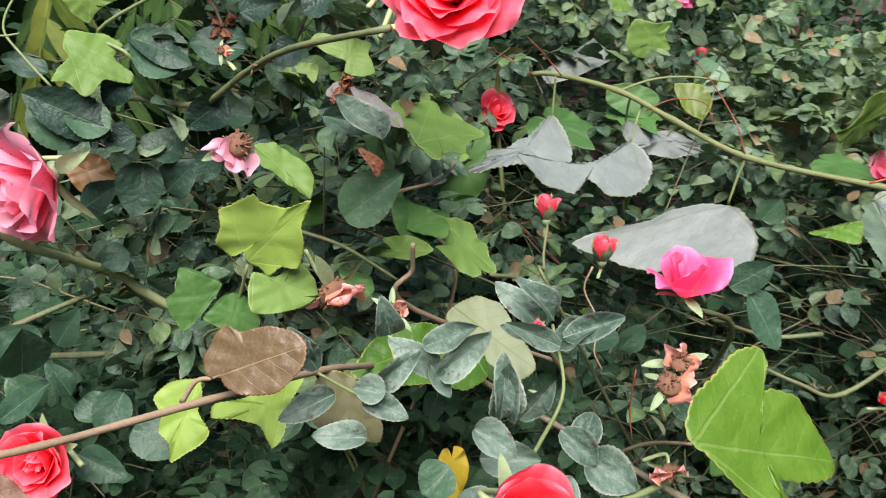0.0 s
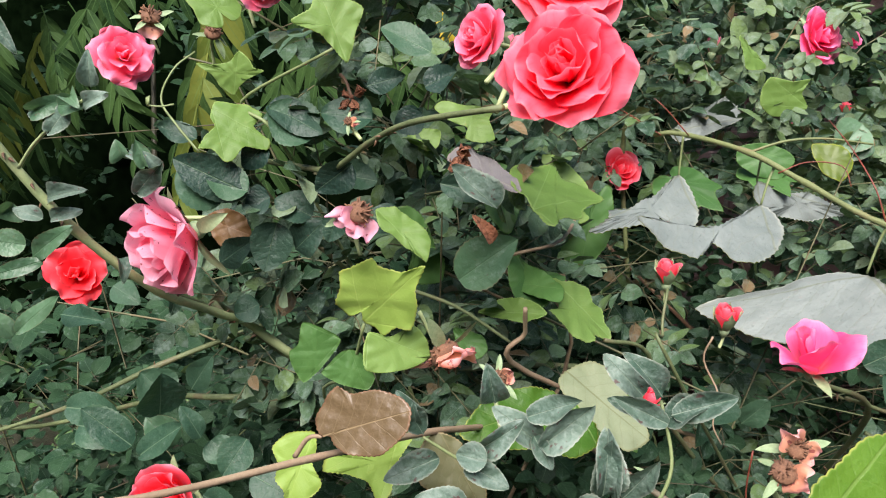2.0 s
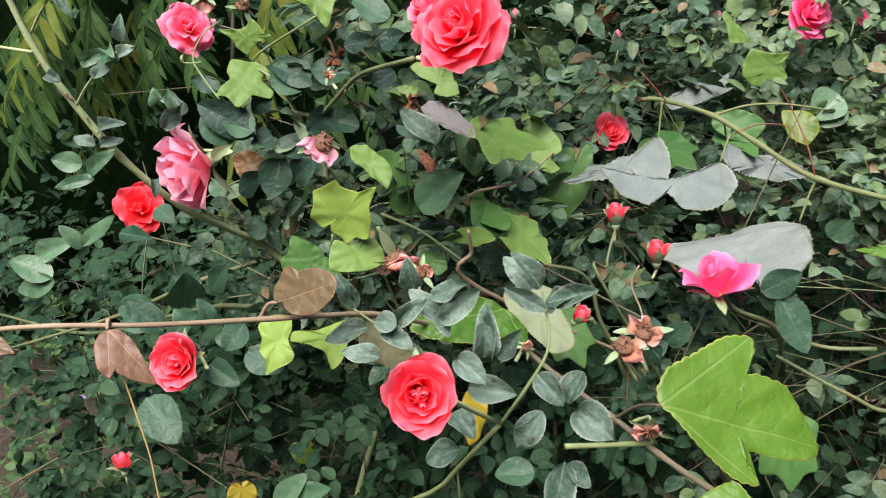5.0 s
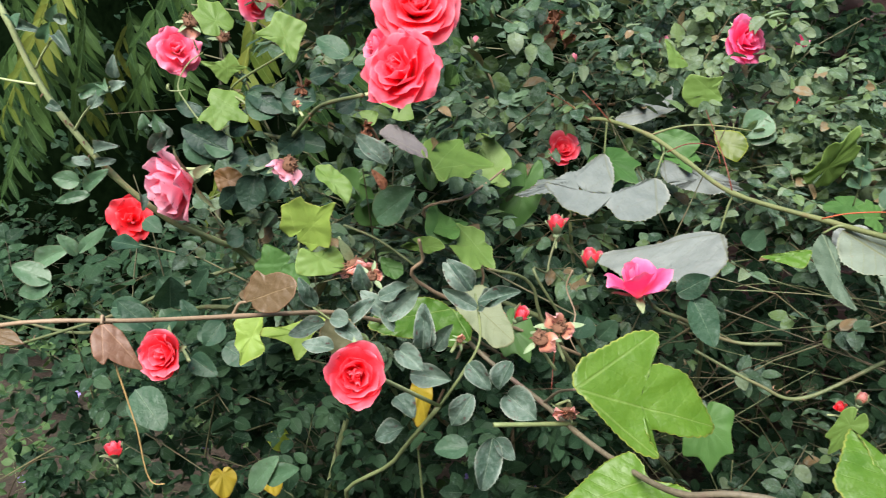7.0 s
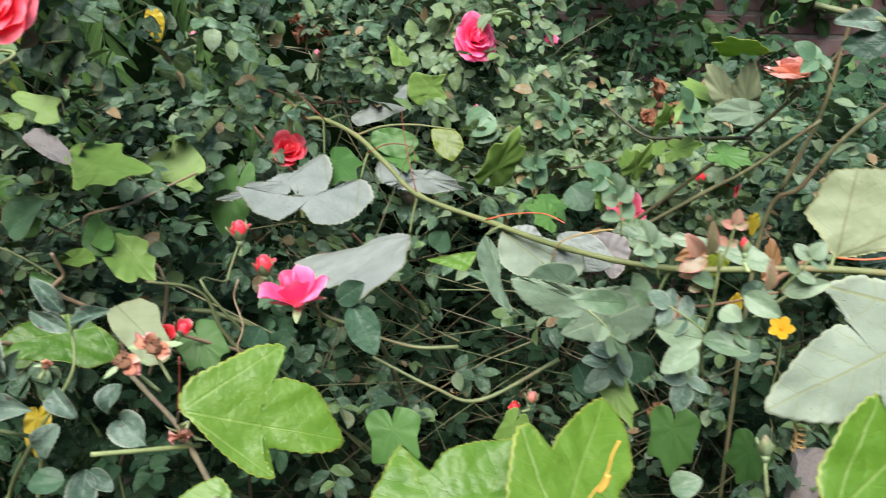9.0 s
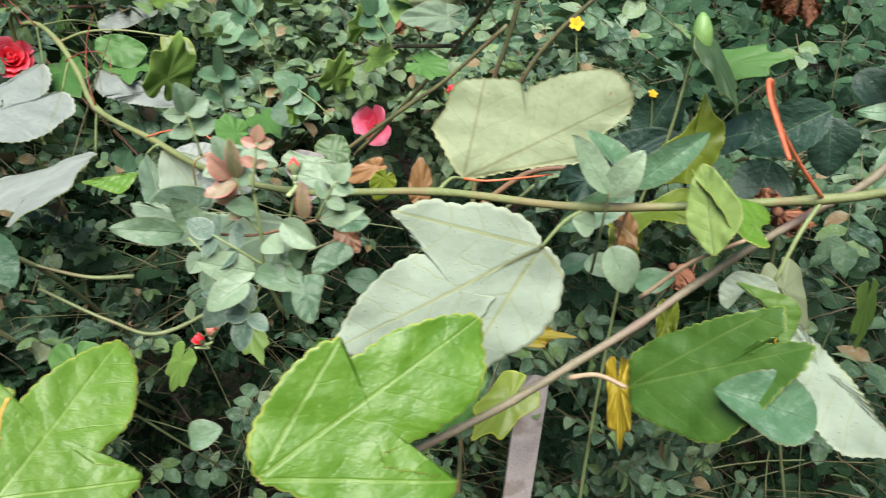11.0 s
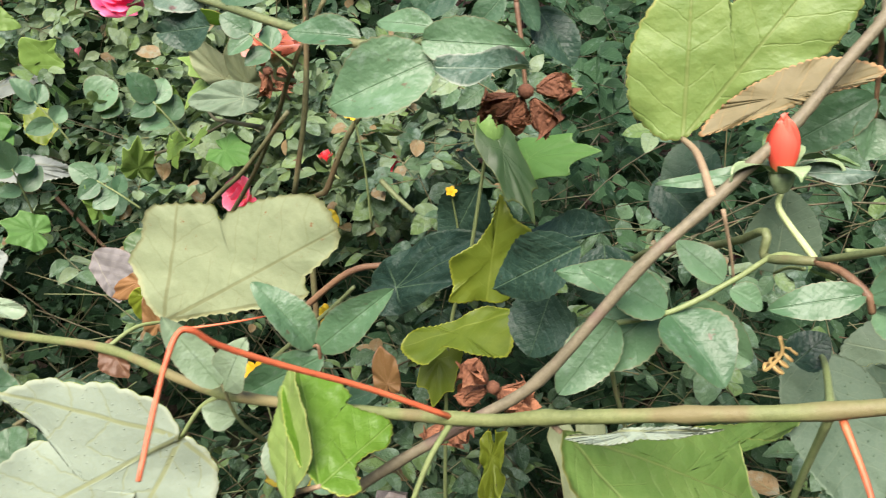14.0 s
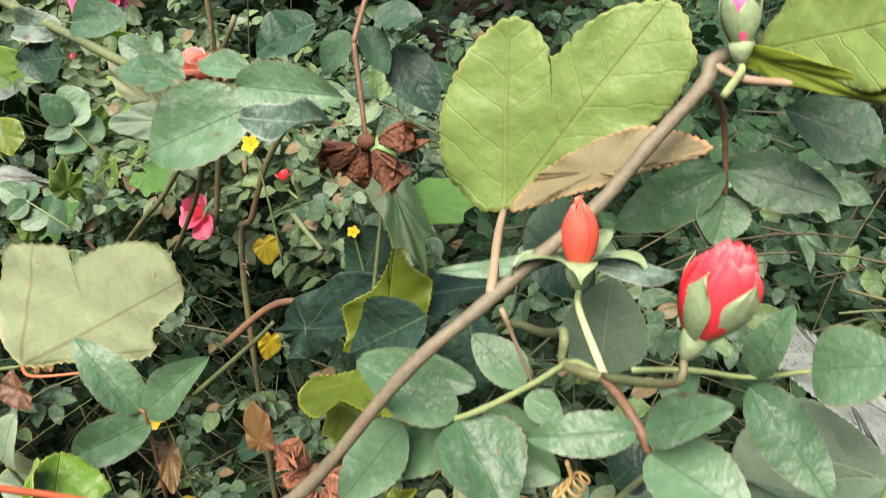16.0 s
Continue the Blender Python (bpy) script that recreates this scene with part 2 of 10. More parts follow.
# lighter copy of passion_top, strong light painted into one leaf's colour
passion_lit = leaf_material("passion_leaf_lit_top", (0.085, 0.185, 0.016), (0.170, 0.300, 0.040), (0.26, 0.38, 0.11), (0.46, 0.44, 0.10), rough=0.43, ribs=7, thin=0.30, relief=1.0, vein_mix=0.4, edge_from=0.972, quilt=1.6, shine=0.45, edge_mix=0.6, pillow=0.2, pucker=0.55, depth=0.0012, side_mix=0.3)
passion_wet = leaf_material("passion_leaf_yellowing_top", (0.092, 0.176, 0.042), (0.195, 0.285, 0.080), (0.22, 0.25, 0.09), (0.40, 0.36, 0.12), rough=0.5, ribs=7, thin=0.28, relief=1.0, vein_mix=0.4, edge_from=0.978, quilt=1.2, shine=0.36, edge_mix=0.5, drops=0.0, pillow=0.16, pucker=0.55, depth=0.0011)
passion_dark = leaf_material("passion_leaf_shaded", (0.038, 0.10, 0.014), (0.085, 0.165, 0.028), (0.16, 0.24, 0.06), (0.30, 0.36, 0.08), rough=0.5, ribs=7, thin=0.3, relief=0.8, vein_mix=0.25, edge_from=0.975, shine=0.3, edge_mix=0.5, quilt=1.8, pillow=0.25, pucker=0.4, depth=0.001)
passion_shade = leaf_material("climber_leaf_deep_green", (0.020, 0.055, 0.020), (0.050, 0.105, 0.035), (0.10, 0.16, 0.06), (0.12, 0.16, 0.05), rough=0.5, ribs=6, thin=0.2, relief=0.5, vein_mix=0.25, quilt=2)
passion_pale = leaf_material("passion_leaf_downy_underside", (0.178, 0.232, 0.180), (0.255, 0.315, 0.252), (0.19, 0.215, 0.10), (0.30, 0.31, 0.20), rough=0.7, ribs=7, thin=0.12, drops=0.08, relief=0.6, vein_mix=0.8, shine=0.35, edge_mix=0.25, side_mix=0.6, quilt=1.5, pillow=0.3, pucker=0.7, depth=0.0009)
passion_white = leaf_material("passion_leaf_wet_underside", (0.142, 0.174, 0.162), (0.222, 0.256, 0.238), (0.14, 0.16, 0.11), (0.30, 0.31, 0.24), rough=0.6, ribs=7, thin=0.10, drops=0.25, relief=0.7, vein_mix=0.7, shine=0.45, edge_mix=0.3, side_mix=0.4, quilt=3.0, pillow=0.25, pucker=1.0, depth=0.0009)
passion_grey = leaf_material("passion_leaf_grey_underside", (0.070, 0.122, 0.080), (0.128, 0.188, 0.126), (0.26, 0.32, 0.20), (0.20, 0.26, 0.18), rough=0.65, ribs=7, thin=0.15, drops=0.1, relief=0.5, vein_mix=0.4, shine=0.35, edge_mix=0.25, side_mix=0.3, quilt=3.0, pucker=0.8, depth=0.0012)
passion_olive = leaf_material("passion_leaf_green_underside", (0.180, 0.226, 0.128), (0.262, 0.312, 0.185), (0.11, 0.105, 0.035), (0.32, 0.28, 0.11), rough=0.6, ribs=7, spots=0.4, spot=(0.20, 0.07, 0.03), thin=0.22, relief=0.5, vein_mix=0.5, shine=0.35, edge_mix=0.25, side_mix=0.4, quilt=1.6, pucker=1.0, depth=0.001)
lilac_leaf = leaf_material("lilac_grey_underside", (0.135, 0.130, 0.132), (0.205, 0.195, 0.195), (0.26, 0.25, 0.19), (0.26, 0.22, 0.20), rough=0.65, ribs=7, thin=0.12, relief=0.6, vein_mix=0.6, side_mix=0.5, quilt=2.0, pucker=0.8, depth=0.0010)
olive_leaf = leaf_material("ageing_olive_leaf", (0.120, 0.125, 0.055), (0.185, 0.190, 0.090), (0.20, 0.18, 0.09), (0.26, 0.20, 0.09), rough=0.6, ribs=7, spots=0.45, spot=(0.14, 0.07, 0.03), thin=0.2, relief=0.6, vein_mix=0.5, side_mix=0.4, quilt=2.0, pucker=1.0, depth=0.001)
passion_tan = leaf_material("passion_leaf_tan_fold", (0.17, 0.148, 0.075), (0.25, 0.22, 0.125), (0.24, 0.18, 0.08), (0.40, 0.22, 0.10), rough=0.7, ribs=7, thin=0.15, relief=0.6, vein_mix=0.8, side_mix=0.7, pucker=1.2)
ivy_top = leaf_material("gourd_leaf_light", (0.120, 0.225, 0.045), (0.185, 0.305, 0.075), (0.30, 0.45, 0.16), (0.30, 0.42, 0.12), rough=0.5, ribs=6, thin=0.35, relief=0.5, edge_mix=0.5, vein_mix=0.3, shine=0.35, quilt=2, pucker=0.35, depth=0.0009)
ivy_yellow = leaf_material("gourd_leaf_yellowish", (0.19, 0.32, 0.05), (0.29, 0.43, 0.09), (0.45, 0.58, 0.16), (0.42, 0.42, 0.10), rough=0.5, ribs=6, thin=0.35, relief=0.5, edge_mix=0.5, vein_mix=0.3, shine=0.35, quilt=2, pucker=0.35, depth=0.0009)
ivy_mid = leaf_material("gourd_leaf_mid_green", (0.042, 0.122, 0.028), (0.092, 0.215, 0.054), (0.16, 0.30, 0.10), (0.12, 0.22, 0.06), rough=0.5, ribs=6, thin=0.3, relief=0.5, edge_mix=0.4, vein_mix=0.3, shine=0.35, quilt=2, pucker=0.35, depth=0.0009)
yellow_leaf = leaf_material("withering_yellow_leaf", (0.30, 0.26, 0.03), (0.55, 0.42, 0.03), (0.40, 0.34, 0.06), (0.30, 0.16, 0.03), rough=0.5, ribs=6, spots=0.5, spot=(0.18, 0.08, 0.02), thin=0.3, vein_mix=0.3)
lime_leaf = leaf_material("yellowing_lobed_leaf", (0.075, 0.13, 0.014), (0.17, 0.225, 0.022), (0.34, 0.40, 0.08), (0.36, 0.40, 0.05), rough=0.45, ribs=6, spots=0.35, thin=0.35, vein_mix=0.25)
brown_leaf = leaf_material("bronze_brown_leaf", (0.10, 0.070, 0.034), (0.165, 0.115, 0.060), (0.32, 0.24, 0.13), (0.20, 0.11, 0.06), rough=0.42, ribs=6, thin=0.15, drops=0.0, relief=0.7, quilt=2, vein_mix=0.6, pucker=1.2, depth=0.0012)
rust_leaf = leaf_material("rusty_spotted_leaf", (0.13, 0.085, 0.028), (0.24, 0.125, 0.050), (0.42, 0.24, 0.14), (0.22, 0.10, 0.05), rough=0.5, ribs=6, spots=0.4, spot=(0.08, 0.03, 0.02), thin=0.2, vein_mix=0.4, quilt=4)
russet_leaf = leaf_material("drooping_russet_leaf", (0.080, 0.042, 0.024), (0.160, 0.078, 0.042), (0.36, 0.22, 0.13), (0.20, 0.10, 0.05), rough=0.5, ribs=6, spots=0.4, spot=(0.08, 0.03, 0.02), thin=0.2, quilt=4.0, pucker=0.8, vein_mix=0.6)
dead_petal = leaf_material("dried_brown_petal", (0.12, 0.046, 0.024), (0.33, 0.135, 0.068), (0.12, 0.05, 0.025), (0.30, 0.14, 0.07), rough=0.85, ribs=5, thin=0.1, relief=1.0, quilt=7.0, vein_mix=0.9, side_mix=0.7, depth=0.002)
frond_light = leaf_material("frond_leaflet_yellowing", (0.05, 0.085, 0.012), (0.16, 0.19, 0.035), (0.12, 0.18, 0.05), (0.10, 0.13, 0.04), rough=0.55, ribs=10, thin=0.15, island=True, edge_mix=0.2, shine=0.15)
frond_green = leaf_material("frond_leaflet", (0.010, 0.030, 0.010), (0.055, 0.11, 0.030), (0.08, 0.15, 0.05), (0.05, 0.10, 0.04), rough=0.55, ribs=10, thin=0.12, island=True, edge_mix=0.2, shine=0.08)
coral = petal_material("coral_petal", (1.0, 0.16, 0.11), (1.0, 0.085, 0.145), (1.0, 0.22, 0.31), thin=0.48)
coral_deep = petal_material("coral_red_petal", (1.0, 0.11, 0.08), (1.0, 0.055, 0.090), (1.0, 0.25, 0.34), thin=0.46)
pink = petal_material("salmon_pink_petal", (1.0, 0.36, 0.36), (1.0, 0.32, 0.45), (1.0, 0.52, 0.66), blemish=0.6, thin=0.52)
rose_pink = petal_material("rose_pink_petal", (1.0, 0.26, 0.18), (1.0, 0.14, 0.26), (1.0, 0.36, 0.50))
magenta = petal_material("magenta_pink_petal", (1.0, 0.22, 0.30), (1.0, 0.10, 0.30), (1.0, 0.28, 0.50))
scarlet = petal_material("scarlet_petal", (0.95, 0.13, 0.08), (0.95, 0.045, 0.065), (1.0, 0.13, 0.16))
peach = petal_material("faded_peach_petal", (0.70, 0.36, 0.16), (0.80, 0.36, 0.22), (0.90, 0.45, 0.45), blemish=0.9)
faded_pink = petal_material("faded_pink_petal", (0.75, 0.55, 0.35), (0.92, 0.42, 0.50), (0.95, 0.50, 0.66), blemish=0.7)
yellow_petal = petal_material("yellow_petal", (0.85, 0.45, 0.02), (0.90, 0.52, 0.02), (0.92, 0.60, 0.05))
violet_petal = petal_material("violet_petal", (0.30, 0.25, 0.75), (0.35, 0.28, 0.80), (0.5, 0.45, 0.9))
sepal_petal = petal_material("green_bud_petal", (0.16, 0.24, 0.08), (0.22, 0.30, 0.13), (0.42, 0.36, 0.26))
coral_leaf = petal_material("coral_orange_petal", (0.75, 0.30, 0.10), (0.84, 0.10, 0.07), (0.90, 0.20, 0.12))
cane_green = bark_material("rose_cane_green", (0.25, 0.33, 0.14), (0.41, 0.48, 0.24))
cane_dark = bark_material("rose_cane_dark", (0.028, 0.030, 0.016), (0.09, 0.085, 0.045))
twig_mixed = bark_material("rose_twig_mixed", (0.05, 0.055, 0.025), (0.17, 0.17, 0.08), blotch=(0.12, 0.075, 0.04))
twig_brown = bark_material("rose_twig_brown", (0.030, 0.030, 0.014), (0.095, 0.088, 0.042), blotch=(0.08, 0.045, 0.025))
twig_red = bark_material("rose_twig_reddish", (0.10, 0.05, 0.03), (0.22, 0.13, 0.07))
vine_green = bark_material("passion_vine_green", (0.095, 0.12, 0.042), (0.185, 0.215, 0.085), blotch=(0.16, 0.12, 0.06))
vine_purple = bark_material("passion_vine_purplish", (0.085, 0.076, 0.048), (0.195, 0.170, 0.108), blotch=(0.125, 0.075, 0.066))
vine_tan = bark_material("passion_vine_tan", (0.21, 0.145, 0.09), (0.33, 0.255, 0.165))
tendril_red = bark_material("tendril_orange_red", (0.48, 0.09, 0.04), (0.62, 0.16, 0.07), rough=0.45)
tendril_dark = bark_material("tendril_dark_red", (0.10, 0.02, 0.015), (0.26, 0.06, 0.03), rough=0.45)
trail_orange = bark_material("insect_trail_orange", (0.55, 0.24, 0.04), (0.78, 0.42, 0.08), rough=0.6)
tendril_tan = bark_material("tendril_tan", (0.34, 0.22, 0.08), (0.48, 0.33, 0.13), rough=0.5)
petiole_green = bark_material("petiole_pale_green", (0.13, 0.175, 0.065), (0.22, 0.275, 0.12), rough=0.5)
cane_mid = bark_material("rose_cane_olive", (0.065, 0.09, 0.035), (0.16, 0.195, 0.085), blotch=(0.11, 0.085, 0.045))
sepal_green = bark_material("sepal_green", (0.14, 0.22, 0.10), (0.30, 0.38, 0.22), rough=0.6)
seed_brown = bark_material("seed_head_brown", (0.08, 0.04, 0.025), (0.26, 0.13, 0.07), rough=0.9, scale=400)
dead_brown = bark_material("dead_bloom_brown", (0.07, 0.028, 0.016), (0.22, 0.09, 0.045), rough=0.85, scale=300)
pod_green = bark_material("seed_pod_green", (0.10, 0.22, 0.06), (0.20, 0.34, 0.10), rough=0.4)
stake_grey = bark_material("weathered_stake", (0.22, 0.20, 0.20), (0.42, 0.38, 0.37), rough=0.9, blotch=(0.16, 0.13, 0.11))

# ---- builders ----
CLEAR_SPOTS = []  # what stands out in front of the mass of foliage: place and reach


def thing(name, at, label, category, group="", kind=""):
    ob = new(name)
    ob.location = at
    ob.empty_display_size = 0.02
    bpy.context.view_layer.update()
    return tagged(ob, label, category, group, kind)


def part(name, mesh, materials, parent, label="", matrix=None):
    ob = new(name, mesh)
    for m in materials if isinstance(materials, (list, tuple)) else [materials]:
        if m.name not in mesh.materials:
            mesh.materials.append(m)
    base = matrix or Matrix()
    if parent:
        ob.parent = parent
        up, chain = parent, []
        while up:
            chain.append(up)
            up = up.parent
        world_of = Matrix()
        for p in reversed(chain):
            world_of = world_of @ p.matrix_parent_inverse @ p.matrix_basis
        ob.matrix_parent_inverse = world_of.inverted()
    ob.matrix_basis = base
    if label:
        ob["label"] = label
    return ob


def mesh_of(name, verts, faces, veins=None, rim=None, slots=None, smooth=True):
    me = bpy.data.meshes.new(name)
    me.from_pydata([tuple(map(float, v)) for v in verts], [], faces)
    loops = np.empty(len(me.loops), dtype=np.int32)
    me.loops.foreach_get("vertex_index", loops)
    for layer, values in (("veins", veins), ("rim", rim)):
        if values is not None:
            me.uv_layers.new(name=layer).data.foreach_set("uv", (np.asarray(values, dtype=np.float32)[loops] if len(values) == len(me.vertices) else np.asarray(values, dtype=np.float32)).ravel())
    if slots is not None:
        me.polygons.foreach_set("material_index", np.asarray(slots, dtype=np.int32))
    me.polygons.foreach_set("use_smooth", np.full(len(me.polygons), smooth))
    me.update()
    return me


def frame_of(base, tip, face):
    """The pose of a leaf: y from its base to its tip, z the way its upper side faces."""
    y = (Vector(tip) - Vector(base)).normalized()
    z = Vector(face) - Vector(face).dot(y) * y
    z = z.normalized() if z.length > 1e-4 else y.orthogonal().normalized()
    x = y.cross(z)
    return Matrix(((x.x, y.x, z.x, base[0]), (x.y, y.y, z.y, base[1]), (x.z, y.z, z.z, base[2]), (0, 0, 0, 1)))


SHAPES = {
    "five_lobes": ([0, 7, 14, 26, 38, 46, 50, 55, 62, 76, 92, 104, 114, 135, 158, 172, 180], [1, 0.88, 0.80, 0.72, 0.77, 0.88, 0.94, 0.87, 0.79, 0.70, 0.76, 0.84, 0.74, 0.58, 0.44, 0.24, 0.10], (0, 50, 104)),
    "blade": ([0, 8, 20, 38, 60, 85, 115, 150, 180], [1, 0.95, 0.84, 0.70, 0.55, 0.40, 0.26, 0.14, 0.06], (0, 35)),
    "heart": ([0, 8, 20, 40, 65, 95, 120, 145, 170, 180], [1, 0.95, 0.88, 0.80, 0.72, 0.60, 0.46, 0.32, 0.16, 0.08], (0, 40, 85)),
}


def lobed_mesh(shape, length, width, droop, fold, curl, wave, seed, serrate=0.0065, thick=0.0006):
    rnd = random.Random(seed)
    angles, radii, lobes = SHAPES[shape]
    count, rings = 150, (0.0, 0.22, 0.45, 0.66, 0.84, 0.95, 1.0)
    th = np.radians(np.linspace(-180, 180, count + 1)[:-1])
    a = np.abs(np.degrees(th))
    # a smooth outline through the lobes, its teeth and its unevenness
    r = np.interp(a if angles[0] == 0 else np.degrees(th), angles, radii)
    r = (r + np.roll(r, 1) + np.roll(r, -1)) / 3
    lop = rnd.uniform(-0.06, 0.06)
    r = r * (1 + lop * np.sign(th) * np.minimum(a / 60, 1)) * (1 + serrate * (np.arange(count) % 2 * 2 - 1) * (a < 150))
    r *= 1 + 0.035 * np.sin(th * 5 + rnd.uniform(0, 6)) * (a > 8)
    xs, ys = np.sin(th) * r, np.cos(th) * r
    sx, sy = width / 2 / np.abs(xs).max(), length / ys.max()
    near = np.min([np.abs(a - q) for q in lobes], axis=0)
    verts, veins, rim = [(0.0, 0.0, 0.0)], [(0.0, 0.0)], [(0.0, 0.0)]
    ph = [rnd.uniform(0, 6.3) for _ in range(4)]
    for f in rings[1:]:
        for k in range(count):
            x, y = xs[k] * f, ys[k] * f
            q = math.hypot(x, y)
            z = -droop * q * q + fold * abs(x) - curl * max(y, 0) ** 2
            z += wave * f * f * (math.sin(7 * th[k] + ph[0]) * 0.6 + math.sin(13 * th[k] + ph[1]) * 0.35) + wave * 0.5 * math.sin(9 * x + ph[2]) * math.cos(8 * y + ph[3])
            z += 0.012 * (near[k] / 25.0) * q
            verts.append((x * sx, y * sy, z * length))
            veins.append((q * math.cos(math.radians(near[k])), q * math.sin(math.radians(near[k]))))
            rim.append((f, k / count))
    n1 = len(verts)
    verts += [(x, y, z - thick) for x, y, z in verts]
    veins, rim = veins * 2, rim * 2
    faces, slots = [], []
    for k in range(count):
        k2 = (k + 1) % count
        faces += [(0, 1 + k2, 1 + k), (n1, n1 + 1 + k, n1 + 1 + k2)]
        slots += [0, 1]
        for ring in range(len(rings) - 2):
            a0, b0 = 1 + ring * count, 1 + (ring + 1) * count
            faces += [(a0 + k, a0 + k2, b0 + k2, b0 + k), (n1 + a0 + k2, n1 + a0 + k, n1 + b0 + k, n1 + b0 + k2)]
            slots += [0, 1]
        b0 = 1 + (len(rings) - 2) * count
        faces.append((b0 + k, b0 + k2, n1 + b0 + k2, n1 + b0 + k))
        slots.append(0)
    return mesh_of("leaf", verts, faces, veins, rim, slots)


def tube_mesh(points, r0, r1=None, sides=7, steps=6, knots=0.0, seed=0):
    """A round stem that runs smoothly through the points, tapering from r0 to r1."""
    rnd = random.Random(seed)
    pts = [Vector(p) for p in points]
    r1 = r0 if r1 is None else r1
    full = [2 * pts[0] - pts[1]] + pts + [2 * pts[-1] - pts[-2]]
    line = []
    for i in range(1, len(full) - 2):
        p0, p1, p2, p3 = full[i - 1 : i + 3]
        for s in range(steps):
            t = s / steps
            line.append(0.5 * ((2 * p1) + (p2 - p0) * t + (2 * p0 - 5 * p1 + 4 * p2 - p3) * t * t + (3 * p1 - p0 - 3 * p2 + p3) * t**3))
    line.append(pts[-1])
    verts, veins, faces = [], [], []
    side = None
    for i, p in enumerate(line):
        d = (line[min(i + 1, len(line) - 1)] - line[max(i - 1, 0)]).normalized()
        side = d.orthogonal().normalized() if side is None else (side - side.dot(d) * d).normalized()
        other = d.cross(side)
        t = i / (len(line) - 1)
        r = r0 + (r1 - r0) * t
        if knots and i % steps == 0:
            r *= 1 + knots
        r *= 1 + 0.06 * rnd.uniform(-1, 1)
        for k in range(sides):
            a = 2 * math.pi * k / sides
            verts.append(p + (side * math.cos(a) + other * math.sin(a)) * r)
            veins.append((t, k / sides))
    for i in range(len(line) - 1):
        for k in range(sides):
            k2 = (k + 1) % sides
            faces.append((i * sides + k, i * sides + k2, (i + 1) * sides + k2, (i + 1) * sides + k))
    faces += [tuple(range(sides))[::-1], tuple((len(line) - 1) * sides + k for k in range(sides))]
    return mesh_of("stem", verts, faces, veins)


def stem(plant, name, points, r0, r1, material, label="", knots=0.0, sides=7):
    return part(name, tube_mesh(points, r0, r1, knots=knots, sides=sides, seed=len(points)), material, plant, label)


def thorny_cane(plant, points, r0, r1, material, label="", thorns=14, seed=1):
    cane = stem(plant, "cane", points, r0, r1, material, label, knots=0.12)
    rnd = random.Random(seed)
    for _ in range(thorns):
        i = rnd.randrange(len(points) - 1)
        p, q = Vector(points[i]), Vector(points[i + 1])
        d = (q - p).normalized()
        out = (d.orthogonal().normalized())
        out.rotate(Matrix.Rotation(rnd.uniform(0, 6.28), 3, d))
        at = p.lerp(q, rnd.random())
        tip = at + out * (r0 * 2.0) - d * r0 * 0.7
        part("thorn", tube_mesh([at, at + out * r0 * 1.3, tip], r0 * 0.4, 0.0002, sides=5, steps=2), twig_red, cane)
    return cane


def sag(a, b, drop):
    a, b = Vector(a), Vector(b)
    return [a, a.lerp(b, 0.5) + Vector((0, 0, -drop)), b]


def lobed_leaf(plant, base, tip, width, face, shape, mats, stalk=None, droop=0.12, fold=0.08, curl=0.0, wave=0.02, seed=1, label="", stalk_mat=None, stalk_r=0.0016, bow=0.006):
    length = (Vector(tip) - Vector(base)).length
    CLEAR_SPOTS.append((Vector(base).lerp(Vector(tip), 0.45), 0.45 * width))
    leaf = part("leaf", lobed_mesh(shape, length, width, droop, fold, curl, wave, seed), mats, plant, label, frame_of(base, tip, face))
    if stalk:
        part("petiole", tube_mesh(sag(stalk, base, -bow), stalk_r * 1.15, stalk_r * 0.85), stalk_mat or petiole_green, plant)
    return leaf


def smooth_ring(points, count):
    """A closed smooth line through the points, in steps of equal length."""
    p = np.array(points, float)
    before, after, last = np.roll(p, 1, 0), np.roll(p, -1, 0), np.roll(p, -2, 0)
    line = []
    for i in range(len(p)):
        m0, m1 = 0.34 * (after[i] - before[i]), 0.34 * (last[i] - p[i])
        for t in np.linspace(0, 1, 12, endpoint=False):
            line.append((2 * t**3 - 3 * t**2 + 1) * p[i] + (t**3 - 2 * t**2 + t) * m0 + (3 * t**2 - 2 * t**3) * after[i] + (t**3 - t**2) * m1)
    line = np.array(line + [line[0]])
    run = np.concatenate([[0], np.cumsum(np.linalg.norm(np.diff(line, axis=0), axis=1))])
    at = np.linspace(0, run[-1], count + 1)[:-1]
    return np.stack([np.interp(at, run, line[:, 0]), np.interp(at, run, line[:, 1])], 1)


